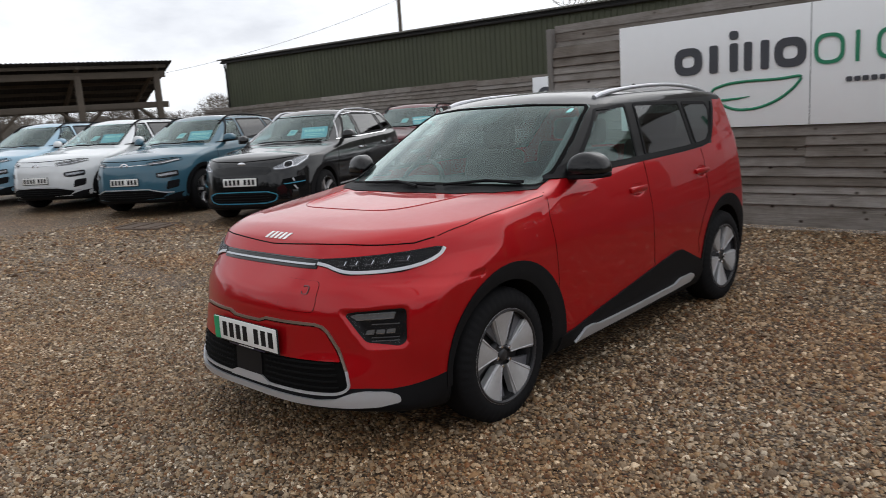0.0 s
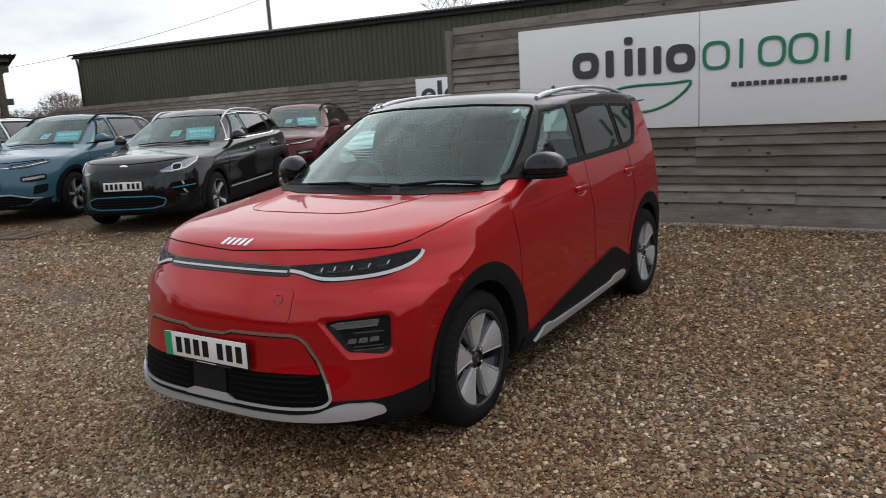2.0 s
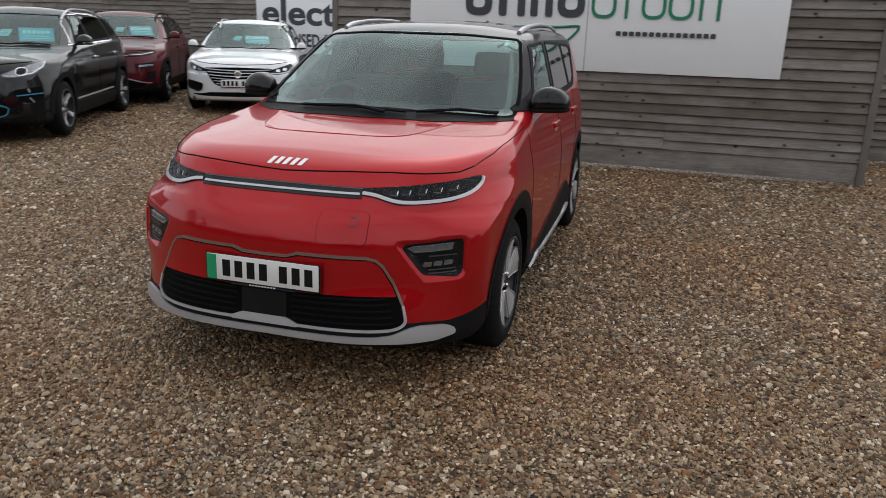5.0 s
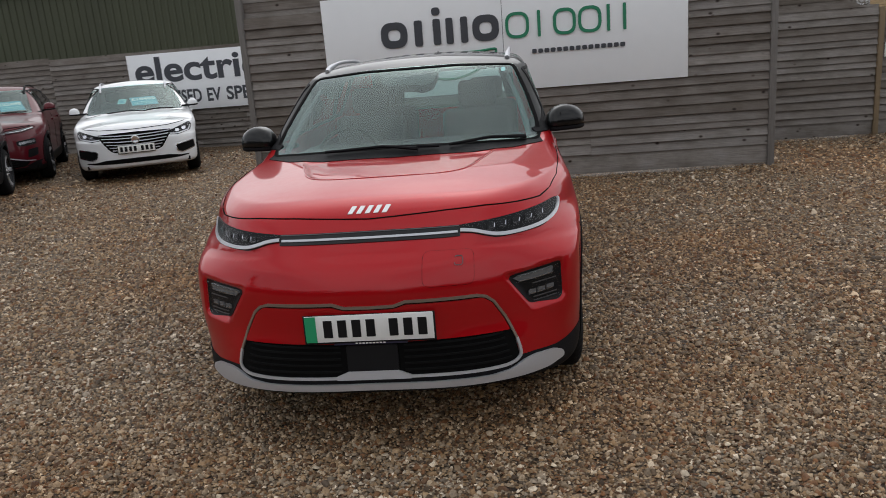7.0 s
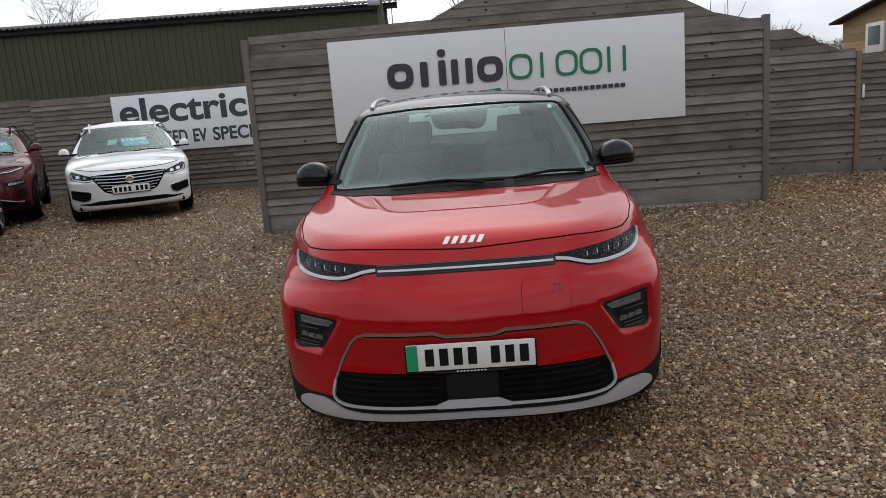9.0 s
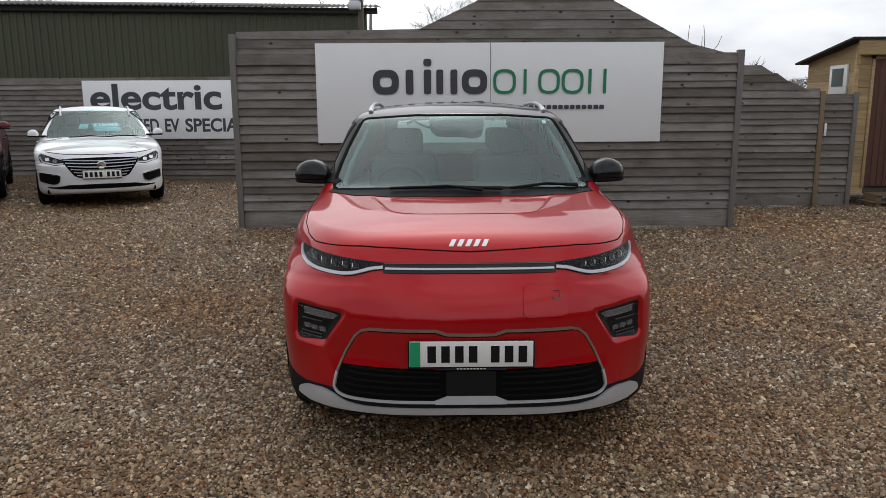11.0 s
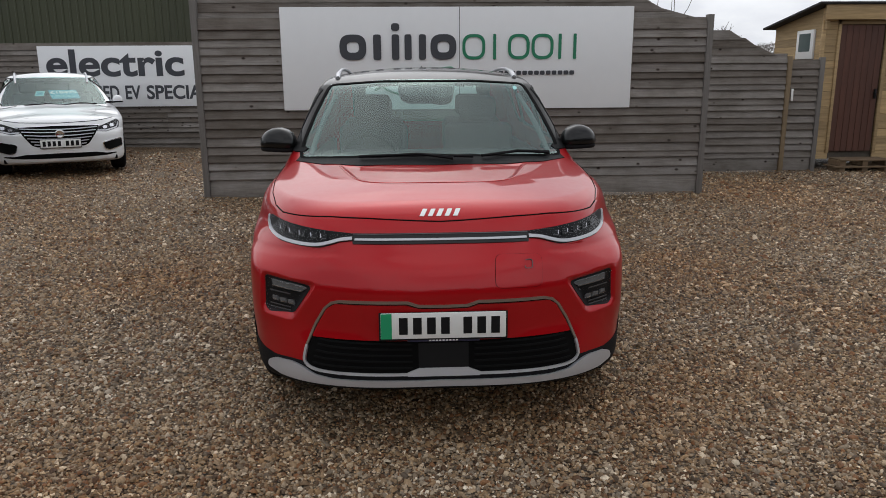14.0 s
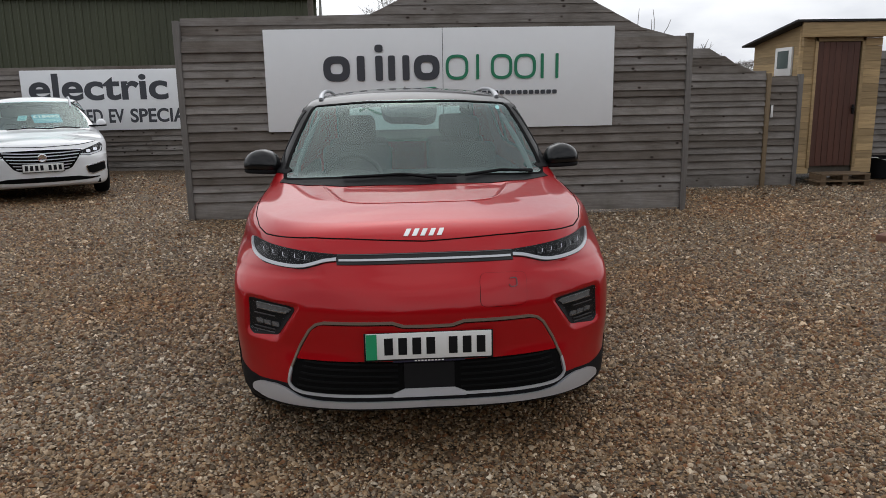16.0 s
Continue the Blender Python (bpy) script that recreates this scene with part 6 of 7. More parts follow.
def family_spec(L, H, axles, cowl, screen_k, roof_z, belt, paint, label, cladding, rails, plate_z, hub=0.33, roof_paint=None, trim=None):
    cy, cz = cowl
    top = roof_z - 0.075
    ty = cy + (top - cz) / screen_k
    b = belt + 0.055
    zt = roof_z - 0.105
    y0 = cy + (b - cz) / screen_k + 0.42
    y1 = cy + (zt - cz) / screen_k + 0.16
    ym, ye = 0.5 * sum(axles) + 0.16, axles[1] - 0.16
    wins = [([(y0, b), (y1, zt), (ym - 0.04, zt + 0.012), (ym - 0.05, b + 0.015)], WINDOW), ([(ym + 0.05, b + 0.018), (ym + 0.05, zt + 0.012), (ye - 0.10, zt), (ye, b + 0.05)], PRIVACY),
            ([(ye + 0.09, b + 0.06), (ye - 0.02, zt - 0.005), (ye + 0.22, zt - 0.04), (ye + 0.44, b + 0.11)], PRIVACY)]
    a0, a1 = axles
    return dict(
        cell=0.026, low_z=0.275, big=False, length=L, height=H, hub=hub, axles=axles, track=0.795, arch_r=0.44,
        screen=[(-0.68, cz + 0.01), (-0.35, cz + 0.03), (0, cz + 0.035), (0.35, cz + 0.03), (0.68, cz + 0.01), (0.555, top - 0.015), (0, top), (-0.555, top - 0.015)], screen_back=ty + 0.30,
        windows=wins, rear_window=[(-0.50, belt + 0.10), (0.50, belt + 0.10), (0.44, top - 0.06), (-0.44, top - 0.06)], rear_glass=PRIVACY,
        roof_test=lambda c: (c[:, 2] > 99) if roof_paint is None else (c[:, 2] > roof_z - 0.06), paint=paint, roof_paint=roof_paint or paint, body_label=label, roof_label="",
        belt=[(y0 - 0.18, b - 0.02), (ym, b - 0.004), (ye, b + 0.02), (ye + 0.40, b + 0.085)], belt_w=0.022, belt_mat=trim or PLASTIC,
        cladding=cladding, sill=[(a0 + 0.40, 0.22), (a0 + 0.40, 0.37), (a1 - 0.40, 0.37), (a1 - 0.40, 0.22)],
        seams=[[(a0 + 0.45, 0.40), (a0 + 0.44, 0.7), (a0 + 0.48, b - 0.05)], [(ym, 0.40), (ym, b)], [(a1 - 0.38, 0.50), (a1 - 0.30, 0.70), (a1 - 0.22, b)]],
        handles=[(ym - 0.16, 0.90), (a1 - 0.36, 0.925)], handle_mat=paint, mirror=(0.93, y0 + 0.02, b + 0.05, paint, 0.19, 0.14),
        rails=rails, dash=cy + 0.18, dash_z=cz - 0.16, seat=cy + 0.86)


def price_card(f, text, x, z, w=0.36, h=0.26, note=-0.02):
    """A teal card with its price behind the windscreen, and a small pale note beside it."""
    out = []

    def place(px, pz, deep):
        p = lay(f, [(px, pz)], "front")[0]
        n = Vector(slope(f, p[None])[0][0])
        right = n.cross(Vector((0, 0, -1))).normalized()
        up = right.cross(-n).normalized()
        if up.z < 0:
            up = -up
        m = Matrix((right, -n, up)).transposed().to_4x4()
        return Matrix.Translation(Vector(p) - deep * n) @ m
    m = place(x, z, 0.065)

    def add(me, mt, name, lb="", at=m):
        me.transform(at)
        out.append((name, me, mt, lb))
    add(box(w, 0.004, h, (0, 0, 0), 0), TEAL, "price_card", "teal price card behind the windscreen")
    if text:
        cu = bpy.data.curves.new("price", "FONT")
        cu.body, cu.size, cu.extrude, cu.offset, cu.align_x = text, w * 0.31, 0.001, 0.003, "CENTER"
        tmp = bpy.data.objects.new("tmp_price", cu)
        scene.collection.objects.link(tmp)
        bpy.context.view_layer.update()
        me = bpy.data.meshes.new_from_object(tmp.evaluated_get(bpy.context.evaluated_depsgraph_get()))
        bpy.data.objects.remove(tmp)
        me.materials.clear()
        me.transform(Matrix.Translation((0, -0.004, h * 0.08)) @ Matrix.Rotation(radians(90), 4, "X"))
        add(me, PLATE_WHITE, "card_price", text)
    else:
        for i in range(6):
            add(box(w * 0.095, 0.003, h * 0.24, (-w * 0.34 + i * w * 0.135, -0.004, h * 0.16), 0), PALE_TEAL, "card_bar")
    add(box(w * 0.7, 0.003, h * 0.05, (0, -0.004, -h * 0.14), 0), PALE_TEAL, "card_bar")
    add(box(w * 0.8, 0.003, h * 0.04, (0, -0.004, -h * 0.30), 0), PALE_TEAL, "card_bar")
    q = place(note, z + 0.02, 0.07)
    add(box(0.13, 0.004, 0.17, (0, 0, 0), 0), PALE_TEAL, "note", "small pale note behind the windscreen", q)
    for k in (-1, 0, 1):
        add(box(0.09, 0.003, 0.018, (0, -0.004, 0.045 * k), 0), TEAL, "card_bar", "", q)
    return out


def wipers(P, f, cz):
    for x0, x1 in ((-0.42, 0.20), (0.14, 0.60)):
        q = lay(f, dense([(x0, cz + 0.014), ((x0 + x1) / 2, cz + 0.032), (x1, cz + 0.016)], 0.08, False), "front")
        n, _ = slope(f, q)
        P.append(("wiper_blade", tuple_mesh("wiper", tube(q + 0.016 * n, 0.009, 5)), PLASTIC, ""))


def compact_parts():
    ax = (0.84, 3.44)
    f = estate_skin(4.18, 0.895, 0.93, (1.16, 1.045), 0.50, 1.525, 2.35, ax, belt=1.02)
    s = family_spec(4.18, 1.56, ax, (1.16, 1.045), 0.50, 1.525, 1.02, STEEL_BLUE_PAINT, "steel blue painted body", PLASTIC, (1.95, 3.55, 0.56, PLASTIC), 0.55)
    P = common_parts(f, s)

    def add(name, vf, m, lb=""):
        P.append((name, tuple_mesh(name, vf), m, lb))
    add("bonnet_seam", seam(f, [(-0.72, 0.885), (-0.45, 0.872), (0, 0.862), (0.45, 0.872), (0.72, 0.885)], "front", 0.006, 0.05), GAP)
    P.extend(both_sides("running_lamp", patch(f, rounded([(0.40, 0.822), (0.74, 0.862), (0.76, 0.842), (0.60, 0.805), (0.42, 0.796)], 0.01, 3), "front", 0.008, 0.012, 0.03), LAMP_GREY, "slim daytime lamp"))
    P.extend(both_sides("lamp_line", ribbon(f, [(0.44, 0.805), (0.60, 0.814), (0.745, 0.850)], "front", 0.008, 0.012, 0.03), LAMP_BRIGHT))
    add("nose_line", ribbon(f, [(-0.40, 0.800), (-0.10, 0.792), (0.10, 0.792), (0.40, 0.800)], "front", 0.008, 0.006, 0.04), CHROME, "thin bright line across the nose")
    P.extend(both_sides("lamp_mask", ribbon(f, rounded([(0.38, 0.832), (0.76, 0.876), (0.775, 0.838), (0.60, 0.792), (0.40, 0.783)], 0.01, 3), "front", 0.004, 0.006, 0.03, closed=True), GAP))
    P.extend(both_sides("headlight", patch(f, rounded([(0.52, 0.665), (0.76, 0.69), (0.77, 0.60), (0.62, 0.582), (0.53, 0.60)], 0.02, 3), "front", 0.006, 0.012, 0.03), LAMP_BODY, "clear headlight unit"))
    P.extend(both_sides("headlight_bar", ribbon(f, [(0.55, 0.628), (0.75, 0.648)], "front", 0.034, 0.010, 0.03), LAMP_SILVER))
    P.extend(both_sides("headlight_lens", patch(f, rounded([(0.53, 0.66), (0.75, 0.684), (0.76, 0.605), (0.62, 0.588), (0.54, 0.605)], 0.02, 3), "front", 0.014, 0.004, 0.05), LENS))
    v, q = lathe([(0.030, 0), (0.042, 0), (0.045, 0.008), (0.030, 0.008)], "z", 20)
    p = lay(f, [(0, 0.795)], "front")[0]
    P.append(("badge_ring", mesh("badge", [(x * 1.5, p[1] - z - 0.004, 0.795 + y) for x, y, z in v], q), CHROME, ""))
    low = rounded(sym([(0, 0.415), (0.42, 0.405), (0.66, 0.345), (0.60, 0.285), (0.3, 0.262), (0, 0.258)]), 0.02, 3)
    add("lower_grille", patch(f, low, "front", 0.004, 0.012, 0.05), GAP, "dark lower grille")
    add("lower_trim", ribbon(f, [(-0.72, 0.352), (-0.62, 0.362), (-0.40, 0.425), (0.40, 0.425), (0.62, 0.362), (0.72, 0.352)], "front", 0.016, 0.010, 0.04), SILVER, "pale trim line")
    for z in (0.30, 0.335, 0.37):
        add("grille_slat", ribbon(f, [(-0.5, z), (0.5, z)], "front", 0.012, 0.010, 0.06), PLASTIC)
    P.extend(both_sides("side_vent", patch(f, rounded([(0.66, 0.53), (0.78, 0.545), (0.77, 0.43), (0.64, 0.40)], 0.02, 3), "front", 0.004, 0.01, 0.04), PLASTIC))
    add("valance", patch(f, sym([(0, 0.262), (0.60, 0.285), (0.74, 0.34), (0.86, 0.36), (0.85, 0.24), (0.6, 0.215), (0, 0.215)]), "front", 0.003, 0.01, 0.05), PLASTIC, "black lower bumper")
    P.extend(plate_parts(float(lay(f, [(0, 0.555)], "front")[0][1]) - 0.012, 0.545, 0.06, green=False))
    wipers(P, f, 1.045)
    return P, f


def crossover_parts():
    ax = (0.875, 3.575)
    f = estate_skin(4.375, 0.902, 0.92, (1.20, 1.035), 0.50, 1.53, 2.5, ax, belt=1.02)
    s = family_spec(4.375, 1.56, ax, (1.20, 1.035), 0.50, 1.53, 1.02, DEEP_BLACK_PAINT, "glossy black painted body", PLASTIC, (2.02, 3.75, 0.575, SILVER), 0.6, trim=CHROME)
    s["handle_mat"] = CHROME
    s["belt"] = [(1.55, 1.062), (2.4, 1.072), (3.4, 1.092), (3.85, 1.16)]
    P = common_parts(f, s)

    def add(name, vf, m, lb=""):
        P.append((name, tuple_mesh(name, vf), m, lb))
    P.extend(both_sides("window_chrome", ribbon(f, [(1.60, 1.085), (1.95, 1.33), (2.15, 1.43), (2.5, 1.455), (3.1, 1.44), (3.5, 1.40)], "left", 0.009, 0.006, 0.05), CHROME, "chrome window line"))
    add("bonnet_seam", seam(f, [(-0.70, 0.90), (-0.45, 0.876), (0, 0.858), (0.45, 0.876), (0.70, 0.90)], "front", 0.006, 0.05), GAP)
    lamp = rounded([(0.47, 0.765), (0.55, 0.80), (0.70, 0.872), (0.795, 0.900), (0.80, 0.84), (0.73, 0.765), (0.60, 0.735), (0.49, 0.737)], 0.015, 3)
    P.extend(both_sides("headlight", patch(f, lamp, "front", 0.006, 0.012, 0.025), LAMP_SILVER, "large swept headlight"))
    P.extend(both_sides("lamp_projector", patch(f, stadium(0.635, 0.795, 0.085, 0.080, 0.038, 6), "front", 0.010, 0.01, 0.03), LAMP_DIM))
    P.extend(both_sides("projector_ring", ribbon(f, stadium(0.635, 0.795, 0.085, 0.080, 0.038, 6), "front", 0.010, 0.013, 0.02, closed=True), CHROME, "chrome projector ring"))
    P.extend(both_sides("lamp_line", ribbon(f, [(0.50, 0.752), (0.60, 0.748), (0.72, 0.775), (0.79, 0.85), (0.79, 0.885)], "front", 0.010, 0.010, 0.02), LAMP_BRIGHT))
    P.extend(both_sides("lamp_lens", patch(f, shrink(lamp, 0.004), "front", 0.018, 0.004, 0.04), LENS, "clear headlight lens"))
    P.extend(both_sides("sill_line", ribbon(f, [(1.34, 0.405), (2.2, 0.412), (3.05, 0.425)], "left", 0.020, 0.009, 0.05), SILVER, "silver sill line"))
    add("closed_grille", patch(f, rounded(sym([(0, 0.80), (0.42, 0.782), (0.465, 0.735), (0.40, 0.680), (0, 0.672)]), 0.02, 3), "front", 0.006, 0.01, 0.03), BLACK_GLOSS, "closed black grille panel")
    p = lay(f, [(0, 0.83)], "front")[0]
    v, q = lathe([(0.0, 0.006), (0.030, 0.006), (0.036, 0)], "z", 20)
    P.append(("badge", mesh("badge", [(x * 1.6, p[1] - z - 0.002, 0.83 + y * 0.8) for x, y, z in v], q), CHROME, "oval badge"))
    mouth = rounded(sym([(0, 0.455), (0.40, 0.450), (0.53, 0.405), (0.50, 0.325), (0.38, 0.298), (0, 0.295)]), 0.03, 4)
    add("lower_grille", patch(f, mouth, "front", 0.004, 0.012, 0.04), GAP, "dark lower grille")
    add("blue_outline", ribbon(f, mouth, "front", 0.014, 0.012, 0.03, closed=True), BLUE_TRIM, "blue trim round the lower grille")
    for z in (0.33, 0.365, 0.40, 0.43):
        add("grille_slat", ribbon(f, [(-0.44, z), (0.44, z)], "front", 0.012, 0.010, 0.06), PLASTIC)
    P.extend(both_sides("blue_bar", ribbon(f, [(0.60, 0.535), (0.80, 0.552)], "front", 0.014, 0.012, 0.03), BLUE_TRIM, "blue trim bar"))
    P.extend(both_sides("fog_pocket", patch(f, rounded([(0.58, 0.60), (0.80, 0.63), (0.81, 0.50), (0.72, 0.44), (0.63, 0.47)], 0.02, 3), "front", 0.003, 0.01, 0.03), GAP))
    P.extend(both_sides("fog_strip", ribbon(f, [(0.69, 0.61), (0.705, 0.565)], "front", 0.022, 0.010, 0.02), LAMP_SILVER))
    P.extend(both_sides("fog_strip", ribbon(f, [(0.70, 0.51), (0.735, 0.455)], "front", 0.022, 0.010, 0.02), LAMP_SILVER))
    add("valance", patch(f, sym([(0, 0.275), (0.50, 0.285), (0.74, 0.34), (0.86, 0.36), (0.85, 0.24), (0.6, 0.215), (0, 0.215)]), "front", 0.003, 0.01, 0.05), PLASTIC, "black lower bumper")
    P.extend(plate_parts(float(lay(f, [(0, 0.60)], "front")[0][1]) - 0.014, 0.59, 0.06, green=False))
    wipers(P, f, 1.035)
    return P, f


def wagon_parts():
    ax = (0.90, 3.565)
    f = estate_skin(4.54, 0.908, 0.835, (1.22, 0.970), 0.47, 1.49, 2.50, ax, tail_slope=0.45, belt=0.975)
    s = family_spec(4.54, 1.535, ax, (1.22, 0.970), 0.47, 1.49, 0.975, WHITE_PAINT, "white painted body", None, (2.10, 3.95, 0.545, SILVER), 0.6, trim=CHROME)
    s["low_z"], s["cell"] = 0.0, 0.020
    s["screen"] = [(-0.755, 0.978), (-0.38, 1.000), (0, 1.006), (0.38, 1.000), (0.755, 0.978), (0.735, 1.10), (0.60, 1.40), (0, 1.418), (-0.60, 1.40), (-0.735, 1.10)]
    s["mirror"] = (0.94, 1.62, 1.055, WHITE_PAINT, 0.17, 0.13)
    P = common_parts(f, s)

    def add(name, vf, m, lb=""):
        P.append((name, tuple_mesh(name, vf), m, lb))
    add("bonnet_seam", seam(f, [(-0.74, 0.815), (-0.50, 0.788), (0, 0.772), (0.50, 0.788), (0.74, 0.815)], "front", 0.006, 0.05), GAP)
    P.extend(both_sides("bonnet_crease", ribbon(f, [(0.40, 0.28), (0.50, 0.70), (0.56, 1.12)], "top", 0.03, 0.004, 0.06), WHITE_PAINT))
    lamp = rounded([(0.49, 0.640), (0.505, 0.700), (0.62, 0.735), (0.80, 0.790), (0.838, 0.752), (0.815, 0.665), (0.62, 0.625)], 0.015, 3)
    P.extend(both_sides("headlight", patch(f, lamp, "front", 0.006, 0.012, 0.025), LAMP_BODY, "swept dark headlight"))
    P.extend(both_sides("lamp_bar", ribbon(f, [(0.50, 0.650), (0.62, 0.640), (0.78, 0.672), (0.815, 0.735)], "front", 0.020, 0.010, 0.02), LAMP_WHITE))
    for x, z in ((0.61, 0.688), (0.71, 0.708)):
        P.extend(both_sides("lamp_projector", patch(f, stadium(x, z, 0.06, 0.045, 0.02, 5), "front", 0.010, 0.01, 0.03), LAMP_BRIGHT))
    P.extend(both_sides("lamp_lens", patch(f, shrink(lamp, 0.004), "front", 0.016, 0.004, 0.04), LENS, "clear headlight lens"))
    mouth = rounded(sym([(0, 0.728), (0.525, 0.722), (0.49, 0.64), (0.37, 0.475), (0.31, 0.447), (0, 0.442)]), 0.02, 3)
    add("grille", patch(f, mouth, "front", 0.004, 0.012, 0.03), GAP, "dark grille")
    for i in range(6):
        z = 0.692 - 0.044 * i
        w = np.interp(z, (0.442, 0.62, 0.722), (0.31, 0.46, 0.515))
        P.extend(both_sides("chrome_slat", ribbon(f, [(0.0, z - 0.008), (w * 0.5, z - 0.002), (w, z + 0.012)], "front", 0.013, 0.013, 0.03), SILVER))
    add("grille_frame", ribbon(f, [(-0.545, 0.724), (0, 0.734), (0.545, 0.724)], "front", 0.012, 0.014, 0.03), CHROME)
    p = lay(f, [(0, 0.625)], "front")[0]
    v, q = lathe([(0.0, 0.010), (0.045, 0.010), (0.055, 0.014), (0.062, 0)], "z", 24)
    P.append(("badge", mesh("badge", [(x, p[1] - z - 0.012, 0.625 + y) for x, y, z in v], q), CHROME, "round chrome badge"))
    vent = rounded([(0.55, 0.470), (0.60, 0.488), (0.83, 0.515), (0.835, 0.395), (0.64, 0.352), (0.575, 0.380)], 0.02, 3)
    P.extend(both_sides("corner_intake", patch(f, vent, "front", 0.004, 0.012, 0.03), GAP, "dark corner intake"))
    P.extend(both_sides("intake_frame", ribbon(f, vent, "front", 0.014, 0.012, 0.02, closed=True), CHROME))
    add("lower_grille", patch(f, rounded(sym([(0, 0.352), (0.45, 0.346), (0.60, 0.318), (0.74, 0.312), (0.74, 0.298), (0.60, 0.286), (0, 0.280)]), 0.008, 3), "front", 0.004, 0.012, 0.04), GAP, "dark lower grille")
    P.extend(plate_parts(float(lay(f, [(0, 0.50)], "front")[0][1]) - 0.030, 0.492, 0.06, green=False))
    wipers(P, f, 0.965)
    return P, f


STEEL_BLUE_PAINT = mat("steel_blue_paint", (0.036, 0.105, 0.150), 0.34, 0.15, 0.9, 0.03, 400, spec=0.15)
DEEP_BLACK_PAINT = mat("deep_black_paint", (0.0035, 0.0035, 0.004), 0.30, 0.0, 0.90, 0.04, 400, spec=0.08)
WHITE_PAINT = mat("white_car_paint", (0.74, 0.75, 0.76), 0.3, 0.0, 1.0, 0.02, 300)
PEARL_PAINT = mat("pale_grey_white_paint", (0.60, 0.62, 0.63), 0.3, 0.1, 1.0, 0.02, 300)
SKY_PAINT = mat("pale_blue_paint", (0.20, 0.34, 0.44), 0.3, 0.3, 1.0, 0.02, 300)
MAROON_PAINT = mat("dark_red_paint", (0.090, 0.004, 0.009), 0.34, 0.1, 0.55, 0.03, 300, spec=0.12)
BLUE_TRIM = mat("bright_blue_trim", (0.03, 0.22, 0.34), 0.35, 0.2)


def parked(x, y, hx, hy):
    """The pose of a car whose nose stands over (x, y) and points along (hx, hy)."""
    k = math.hypot(hx, hy)
    ang = math.atan2(hx / k, -hy / k)
    return pose(x, y, float(ground_z(x - hx / k * 2)), 0, 0, math.degrees(ang))


ROW = "cars parked along the fence"
crossover, crossover_skin = crossover_parts()
finish("black_car", crossover + price_card(crossover_skin, "", 0.36, 1.235, 0.40, 0.34), "five", "glossy black crossover with silver roof rails, parked in the row", "car", parked(-6.00, 3.76, 0.43, -0.90), ROW)
compact, compact_skin = compact_parts()
card = lambda text="": price_card(compact_skin, text, 0.36, 1.24, 0.38, 0.32)
finish("blue_car", compact + card(), "five", "steel blue compact crossover parked in the row", "car", parked(-8.60, 3.32, 0.44, -0.90), ROW)
finish("white_crossover", compact + card(), "five", "pale white compact crossover parked in the row", "car", parked(-10.95, 2.82, 0.45, -0.89), ROW, {STEEL_BLUE_PAINT: PEARL_PAINT, "label": "pale white painted body"})
finish("pale_blue_car", compact, "five", "pale blue compact crossover parked in the row", "car", parked(-13.4, 2.35, 0.46, -0.89), ROW, {STEEL_BLUE_PAINT: SKY_PAINT, "label": "pale blue painted body"})
finish("dark_red_car", compact + card("\u00a322495"), "five", "dark red crossover parked behind the black car", "car", parked(-7.45, 7.75, 0.46, -0.89), ROW, {STEEL_BLUE_PAINT: MAROON_PAINT, "label": "dark red painted body"})
wagon, wagon_skin = wagon_parts()
finish("white_estate", wagon + price_card(wagon_skin, "\u00a318495", 0.16, 1.20, 0.42, 0.30, -0.20), "five", "white estate car with a chrome slatted grille on gravel", "car", parked(-5.10, 8.05, 0.42, -0.905), ROW)


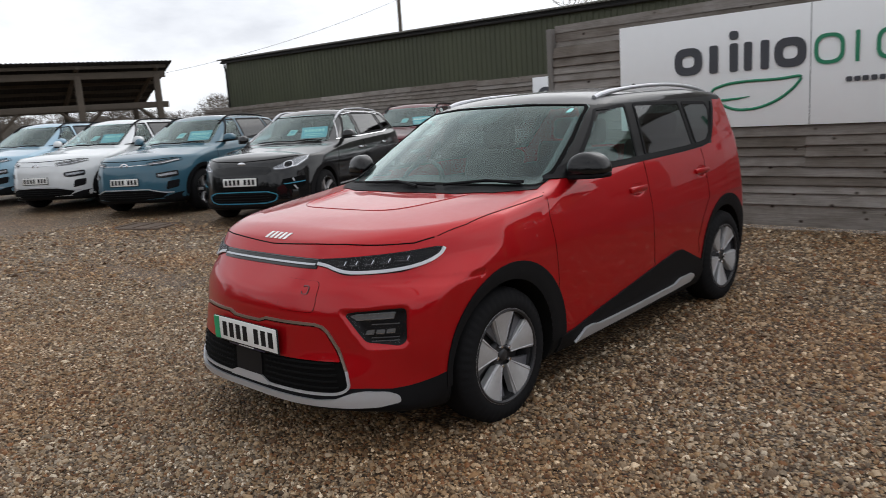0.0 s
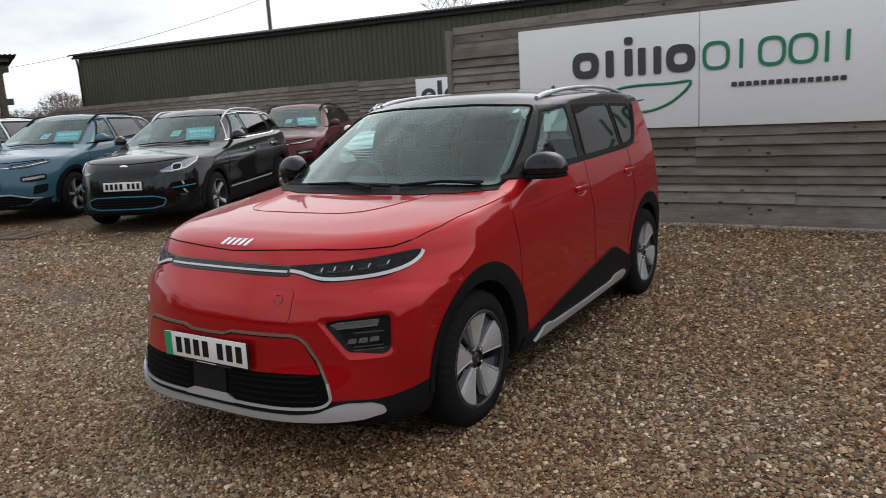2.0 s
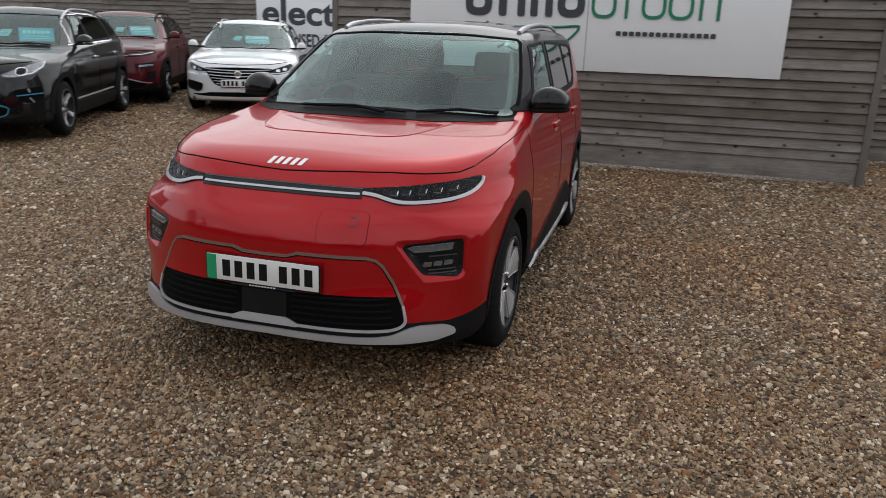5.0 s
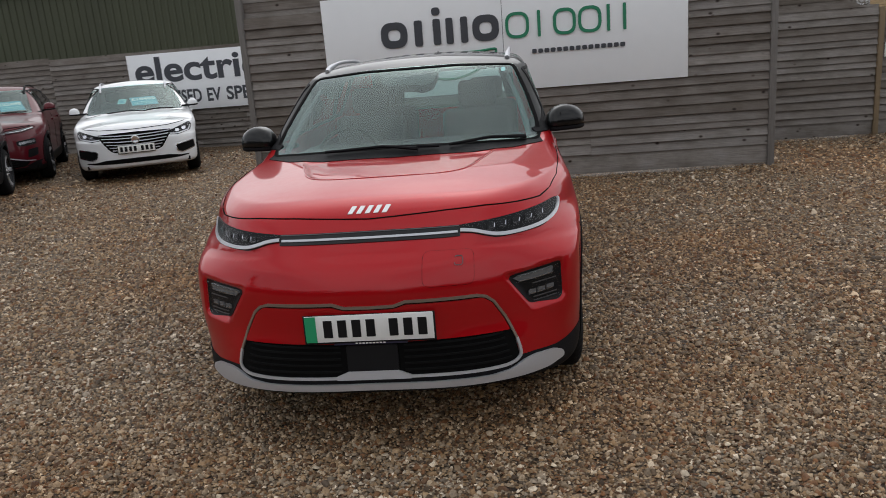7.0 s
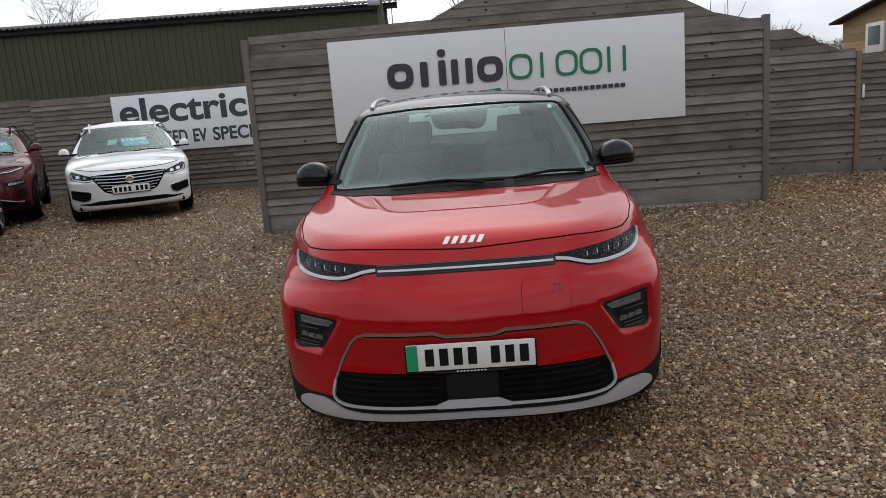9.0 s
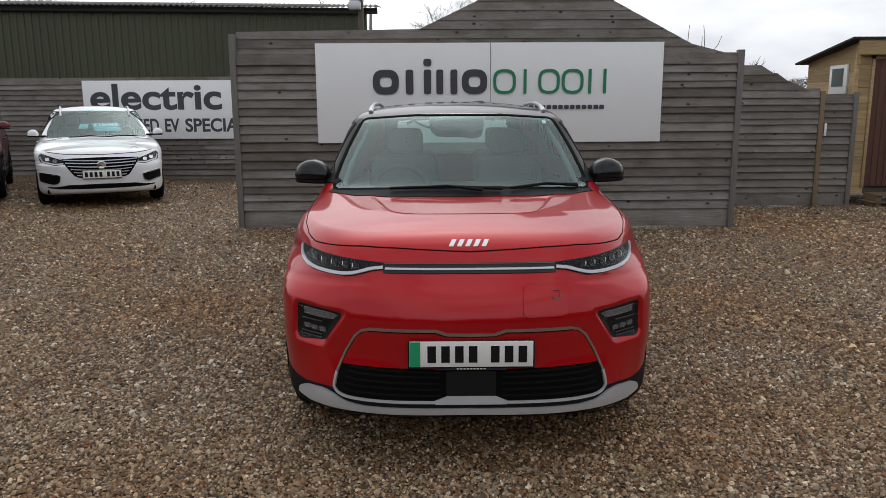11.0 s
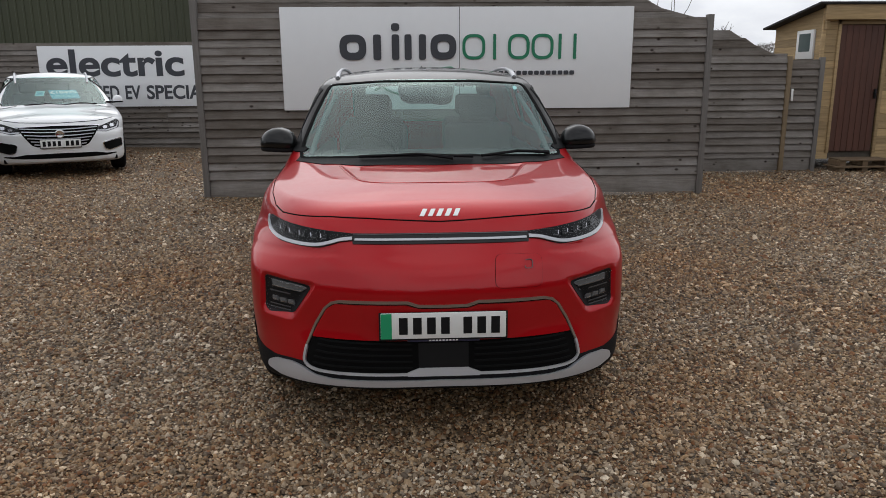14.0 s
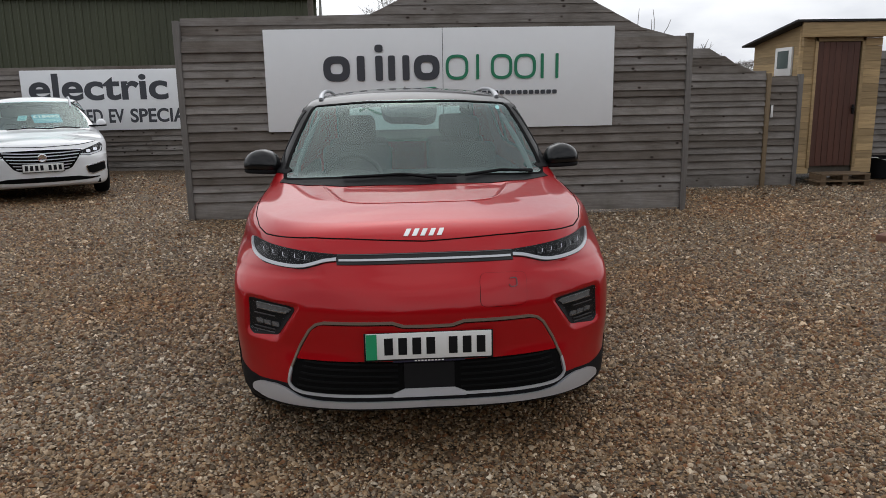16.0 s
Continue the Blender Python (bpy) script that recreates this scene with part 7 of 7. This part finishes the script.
# ---- open timber carport at the end of the yard ----
def carport():
    root = new("carport")
    root.matrix_basis = Matrix.Translation((-24.6, 12.2, 0.45)) @ Matrix.Rotation(math.atan2(4.9, 2.1) + math.pi + radians(9), 4, "Z")
    tagged(root, "open old timber carport with a sloping sheet roof", "carport")
    for i in range(4):
        x = 2.75 * i
        part("post", box(0.22, 0.22, 3.15, (x, 0, 1.575), 0.01), WOOD_OLD, root)
        part("post", box(0.20, 0.20, 2.1, (x, -4.6, 1.05), 0.01), WOOD_OLD, root)
        v, f = tube([(x, 0.4, 3.42), (x, -5.0, 2.12)], 0.09, 4)
        part("rafter", mesh("rafter", v, f, False), WOOD_OLD, root)
        for s in ((-1, 1) if 0 < i < 3 else (1,) if i == 0 else (-1,)):
            v, f = tube([(x, 0, 1.25), (x + s * 0.75, 0, 1.95)], 0.065, 4)
            part("brace", mesh("brace", v, f, False), WOOD_OLD, root)
    part("front_beam", box(8.9, 0.18, 0.24, (4.125, 0, 3.15), 0.01), WOOD_OLD, root)
    part("rail", box(8.9, 0.16, 0.22, (4.125, 0.02, 2.02), 0.01), WOOD_OLD, root)
    part("back_beam", box(8.9, 0.18, 0.22, (4.125, -4.6, 2.1), 0.01), WOOD_OLD, root)
    for k in range(6):
        y = 0.3 - 1.0 * k
        part("purlin", box(8.9, 0.08, 0.12, (4.125, y, 3.45 + (y - 0.4) * 0.241), 0.004), WOOD_OLD, root)
    n = 220
    xs = np.linspace(-0.5, 8.75, n)
    w = 0.02 * np.cos(2 * np.pi * xs / 0.15)
    v = np.concatenate([np.c_[xs, np.full(n, 0.6), 3.60 + w], np.c_[xs, np.full(n, -5.2), 2.20 + w], np.c_[xs, np.full(n, 0.6), 3.57 + w], np.c_[xs, np.full(n, -5.2), 2.17 + w]])
    f = []
    for i in range(n - 1):
        f += [(i, i + 1, n + i + 1, n + i), (2 * n + i + 1, 2 * n + i, 3 * n + i, 3 * n + i + 1), (i, 2 * n + i, 2 * n + i + 1, i + 1)]
    part("roof_sheet", mesh("sheet", v, f), FELT, root, "dark sheet roof")
    for k in range(20, 30):
        part("wall_board", box(0.28, 0.03, 1.9, (0.3 * k - 0.3, -4.75, 0.95), 0.003, 1), WOOD_OLD, root)


carport()


# ---- bare winter trees ----
def bare_tree(x, y, h, seed, spread=0.55, deep=5):
    rng = random.Random(seed)
    root = new("bare_tree")
    root.matrix_basis = pose(x, y, 0.0)
    tagged(root, "bare winter tree with fine twigs against the sky", "tree", "bare trees")
    limbs, twigs = [], []
    def grow(p, d, length, r, depth):
        q = [p]
        dd = d.copy()
        for _ in range(4):
            dd = (dd + Vector((rng.gauss(0, 0.10), rng.gauss(0, 0.10), 0.05))).normalized()
            q.append(q[-1] + dd * length / 4)
        rs = [r, r * 0.9, r * 0.78, r * 0.66, r * 0.5]
        (limbs if depth < 3 else twigs).append(tube([tuple(a) for a in q], rs, 5 if depth < 3 else 3))
        if depth >= deep:
            return
        for i in range(5 if depth == 0 else 4 if depth < 4 else 3):
            k = rng.uniform(1.2, 4)
            a = q[int(k)].lerp(q[min(int(k) + 1, 4)], k - int(k))
            side = Vector((rng.gauss(0, 1), rng.gauss(0, 1), rng.gauss(0.25, 0.5))).normalized()
            nd = (dd * (1 - spread) + side * spread).normalized()
            grow(a, nd, length * rng.uniform(0.55, 0.78), max(r * 0.48, 0.010 if deep > 4 else 0.0025), depth + 1)
    grow(Vector((0, 0, 0)), Vector((0, 0, 1)), h * 0.42, h * 0.022, 0)
    part("trunk", mesh("trunk", *join(*limbs)), BARK, root, "grey trunk and limbs")
    part("crown", mesh("crown", *join(*twigs)), BARK, root, "fine bare twigs")


for i, (x, y, h) in enumerate(((-19.5, 33, 8.6), (-15.5, 35, 9.2), (-11.5, 34, 8.4), (-5.2, 36, 8.4), (1.5, 38, 8.0), (15.2, 36, 5.0), (9.6, 34, 5.0))):
    bare_tree(x, y, h, 31 + i)

for i, (x, y, h) in enumerate(((4.25, 9.7, 3.0), (2.95, 7.6, 3.0))):
    bare_tree(x, y, h, 71 + i, 0.32, 3)


# ---- woods on the skyline, all round ----
def woods(name, r, a0, a1, h, seed, step=1.1, material=None, label="bare brown winter woodland on the skyline"):
    rng = np.random.default_rng(seed)
    v, f = [], []
    a = a0
    while a < a1:
        rad = r * rng.uniform(0.92, 1.08)
        cx, cy = rad * math.sin(radians(a)), rad * math.cos(radians(a))
        hh = h * rng.uniform(0.55, 1.1)
        wd = hh * rng.uniform(0.5, 0.9)
        for _ in range(800):
            up = rng.uniform(-0.25, 1.0)
            turn = rng.uniform(0, 2 * math.pi)
            side = math.sqrt(max(0.02, 1 - up * up)) * rng.uniform(0.35, 1.0)
            tip = np.array((cx + wd * side * math.cos(turn), cy + wd * side * math.sin(turn), hh * (0.52 + 0.46 * up * rng.uniform(0.75, 1.05))))
            root = np.array((cx, cy, hh * 0.25)) * 0.14 + tip * 0.86 + rng.normal(0, 0.05 * hh, 3)
            k = len(v)
            t = rng.normal(0, 1, 3) * hh * 0.006
            v += [tuple(root - t), tuple(root + t), tuple(tip)]
            f.append((k, k + 1, k + 2))
        k = len(v)
        for q, (dx, z) in enumerate(((-0.7, -1), (0.7, -1), (0.55, hh * 0.45), (0, hh * 0.62), (-0.55, hh * 0.45))):
            v.append((cx + wd * dx * math.cos(radians(a)), cy - wd * dx * math.sin(radians(a)), z))
        f.append((k, k + 1, k + 2, k + 3, k + 4))
        a += step * rng.uniform(0.6, 1.2) * 100 / r
    ob = part(name, mesh(name, v, f, False), material or HEDGE)
    tagged(ob, label, "woodland", kind="stuff")


woods("far_woods", 130, -110, 70, 6.6, 3)
# unseen hedge behind the walk, added to block low sky in the car's reflections
woods("unseen_hedge", 30, 85, 250, 6.2, 5, 1.0, EVERGREEN, "unseen dark hedge added behind the yard to darken reflections")


# ---- poles and wires ----
def pole(x, y, h, lamp=False):
    root = new("utility_pole")
    root.matrix_basis = pose(x, y, 0.0)
    tagged(root, "thin dark pole with a small box" if not lamp else "pole with a floodlight behind the fence", "pole")
    v, f = tube([(0, 0, 0), (0, 0, h)], [0.085, 0.070], 10)
    part("shaft", mesh("shaft", v, f), WOOD_OLD, root)
    if lamp:
        part("floodlight", box(0.30, 0.16, 0.20, (-0.14, -0.14, h - 0.55), 0.02), SILVER, root)
        part("bracket", box(0.36, 0.05, 0.05, (-0.10, -0.03, h - 0.40), 0.005), SILVER, root)
    else:
        part("box", box(0.22, 0.30, 0.55, (0, -0.16, h - 1.9), 0.02), WOOD_OLD, root)


pole(-19.4, 20.3, 8.5)
pole(-2.05, 16.6, 4.6, True)
for a, b, sag in (((-19.4, 20.3, 6.05), (-24.5, 12.35, 3.60), 0.25), ((4.0, 22.0, 6.60), (14.0, 24.5, 8.3), 0.2)):
    t = np.linspace(0, 1, 24)
    p = np.outer(1 - t, a) + np.outer(t, b)
    p[:, 2] -= sag * 4 * t * (1 - t)
    v, f = tube(p, 0.006, 4)
    tagged(part("overhead_wire", mesh("wire", v, f), INK), "thin dark overhead wire against the sky", "wire")
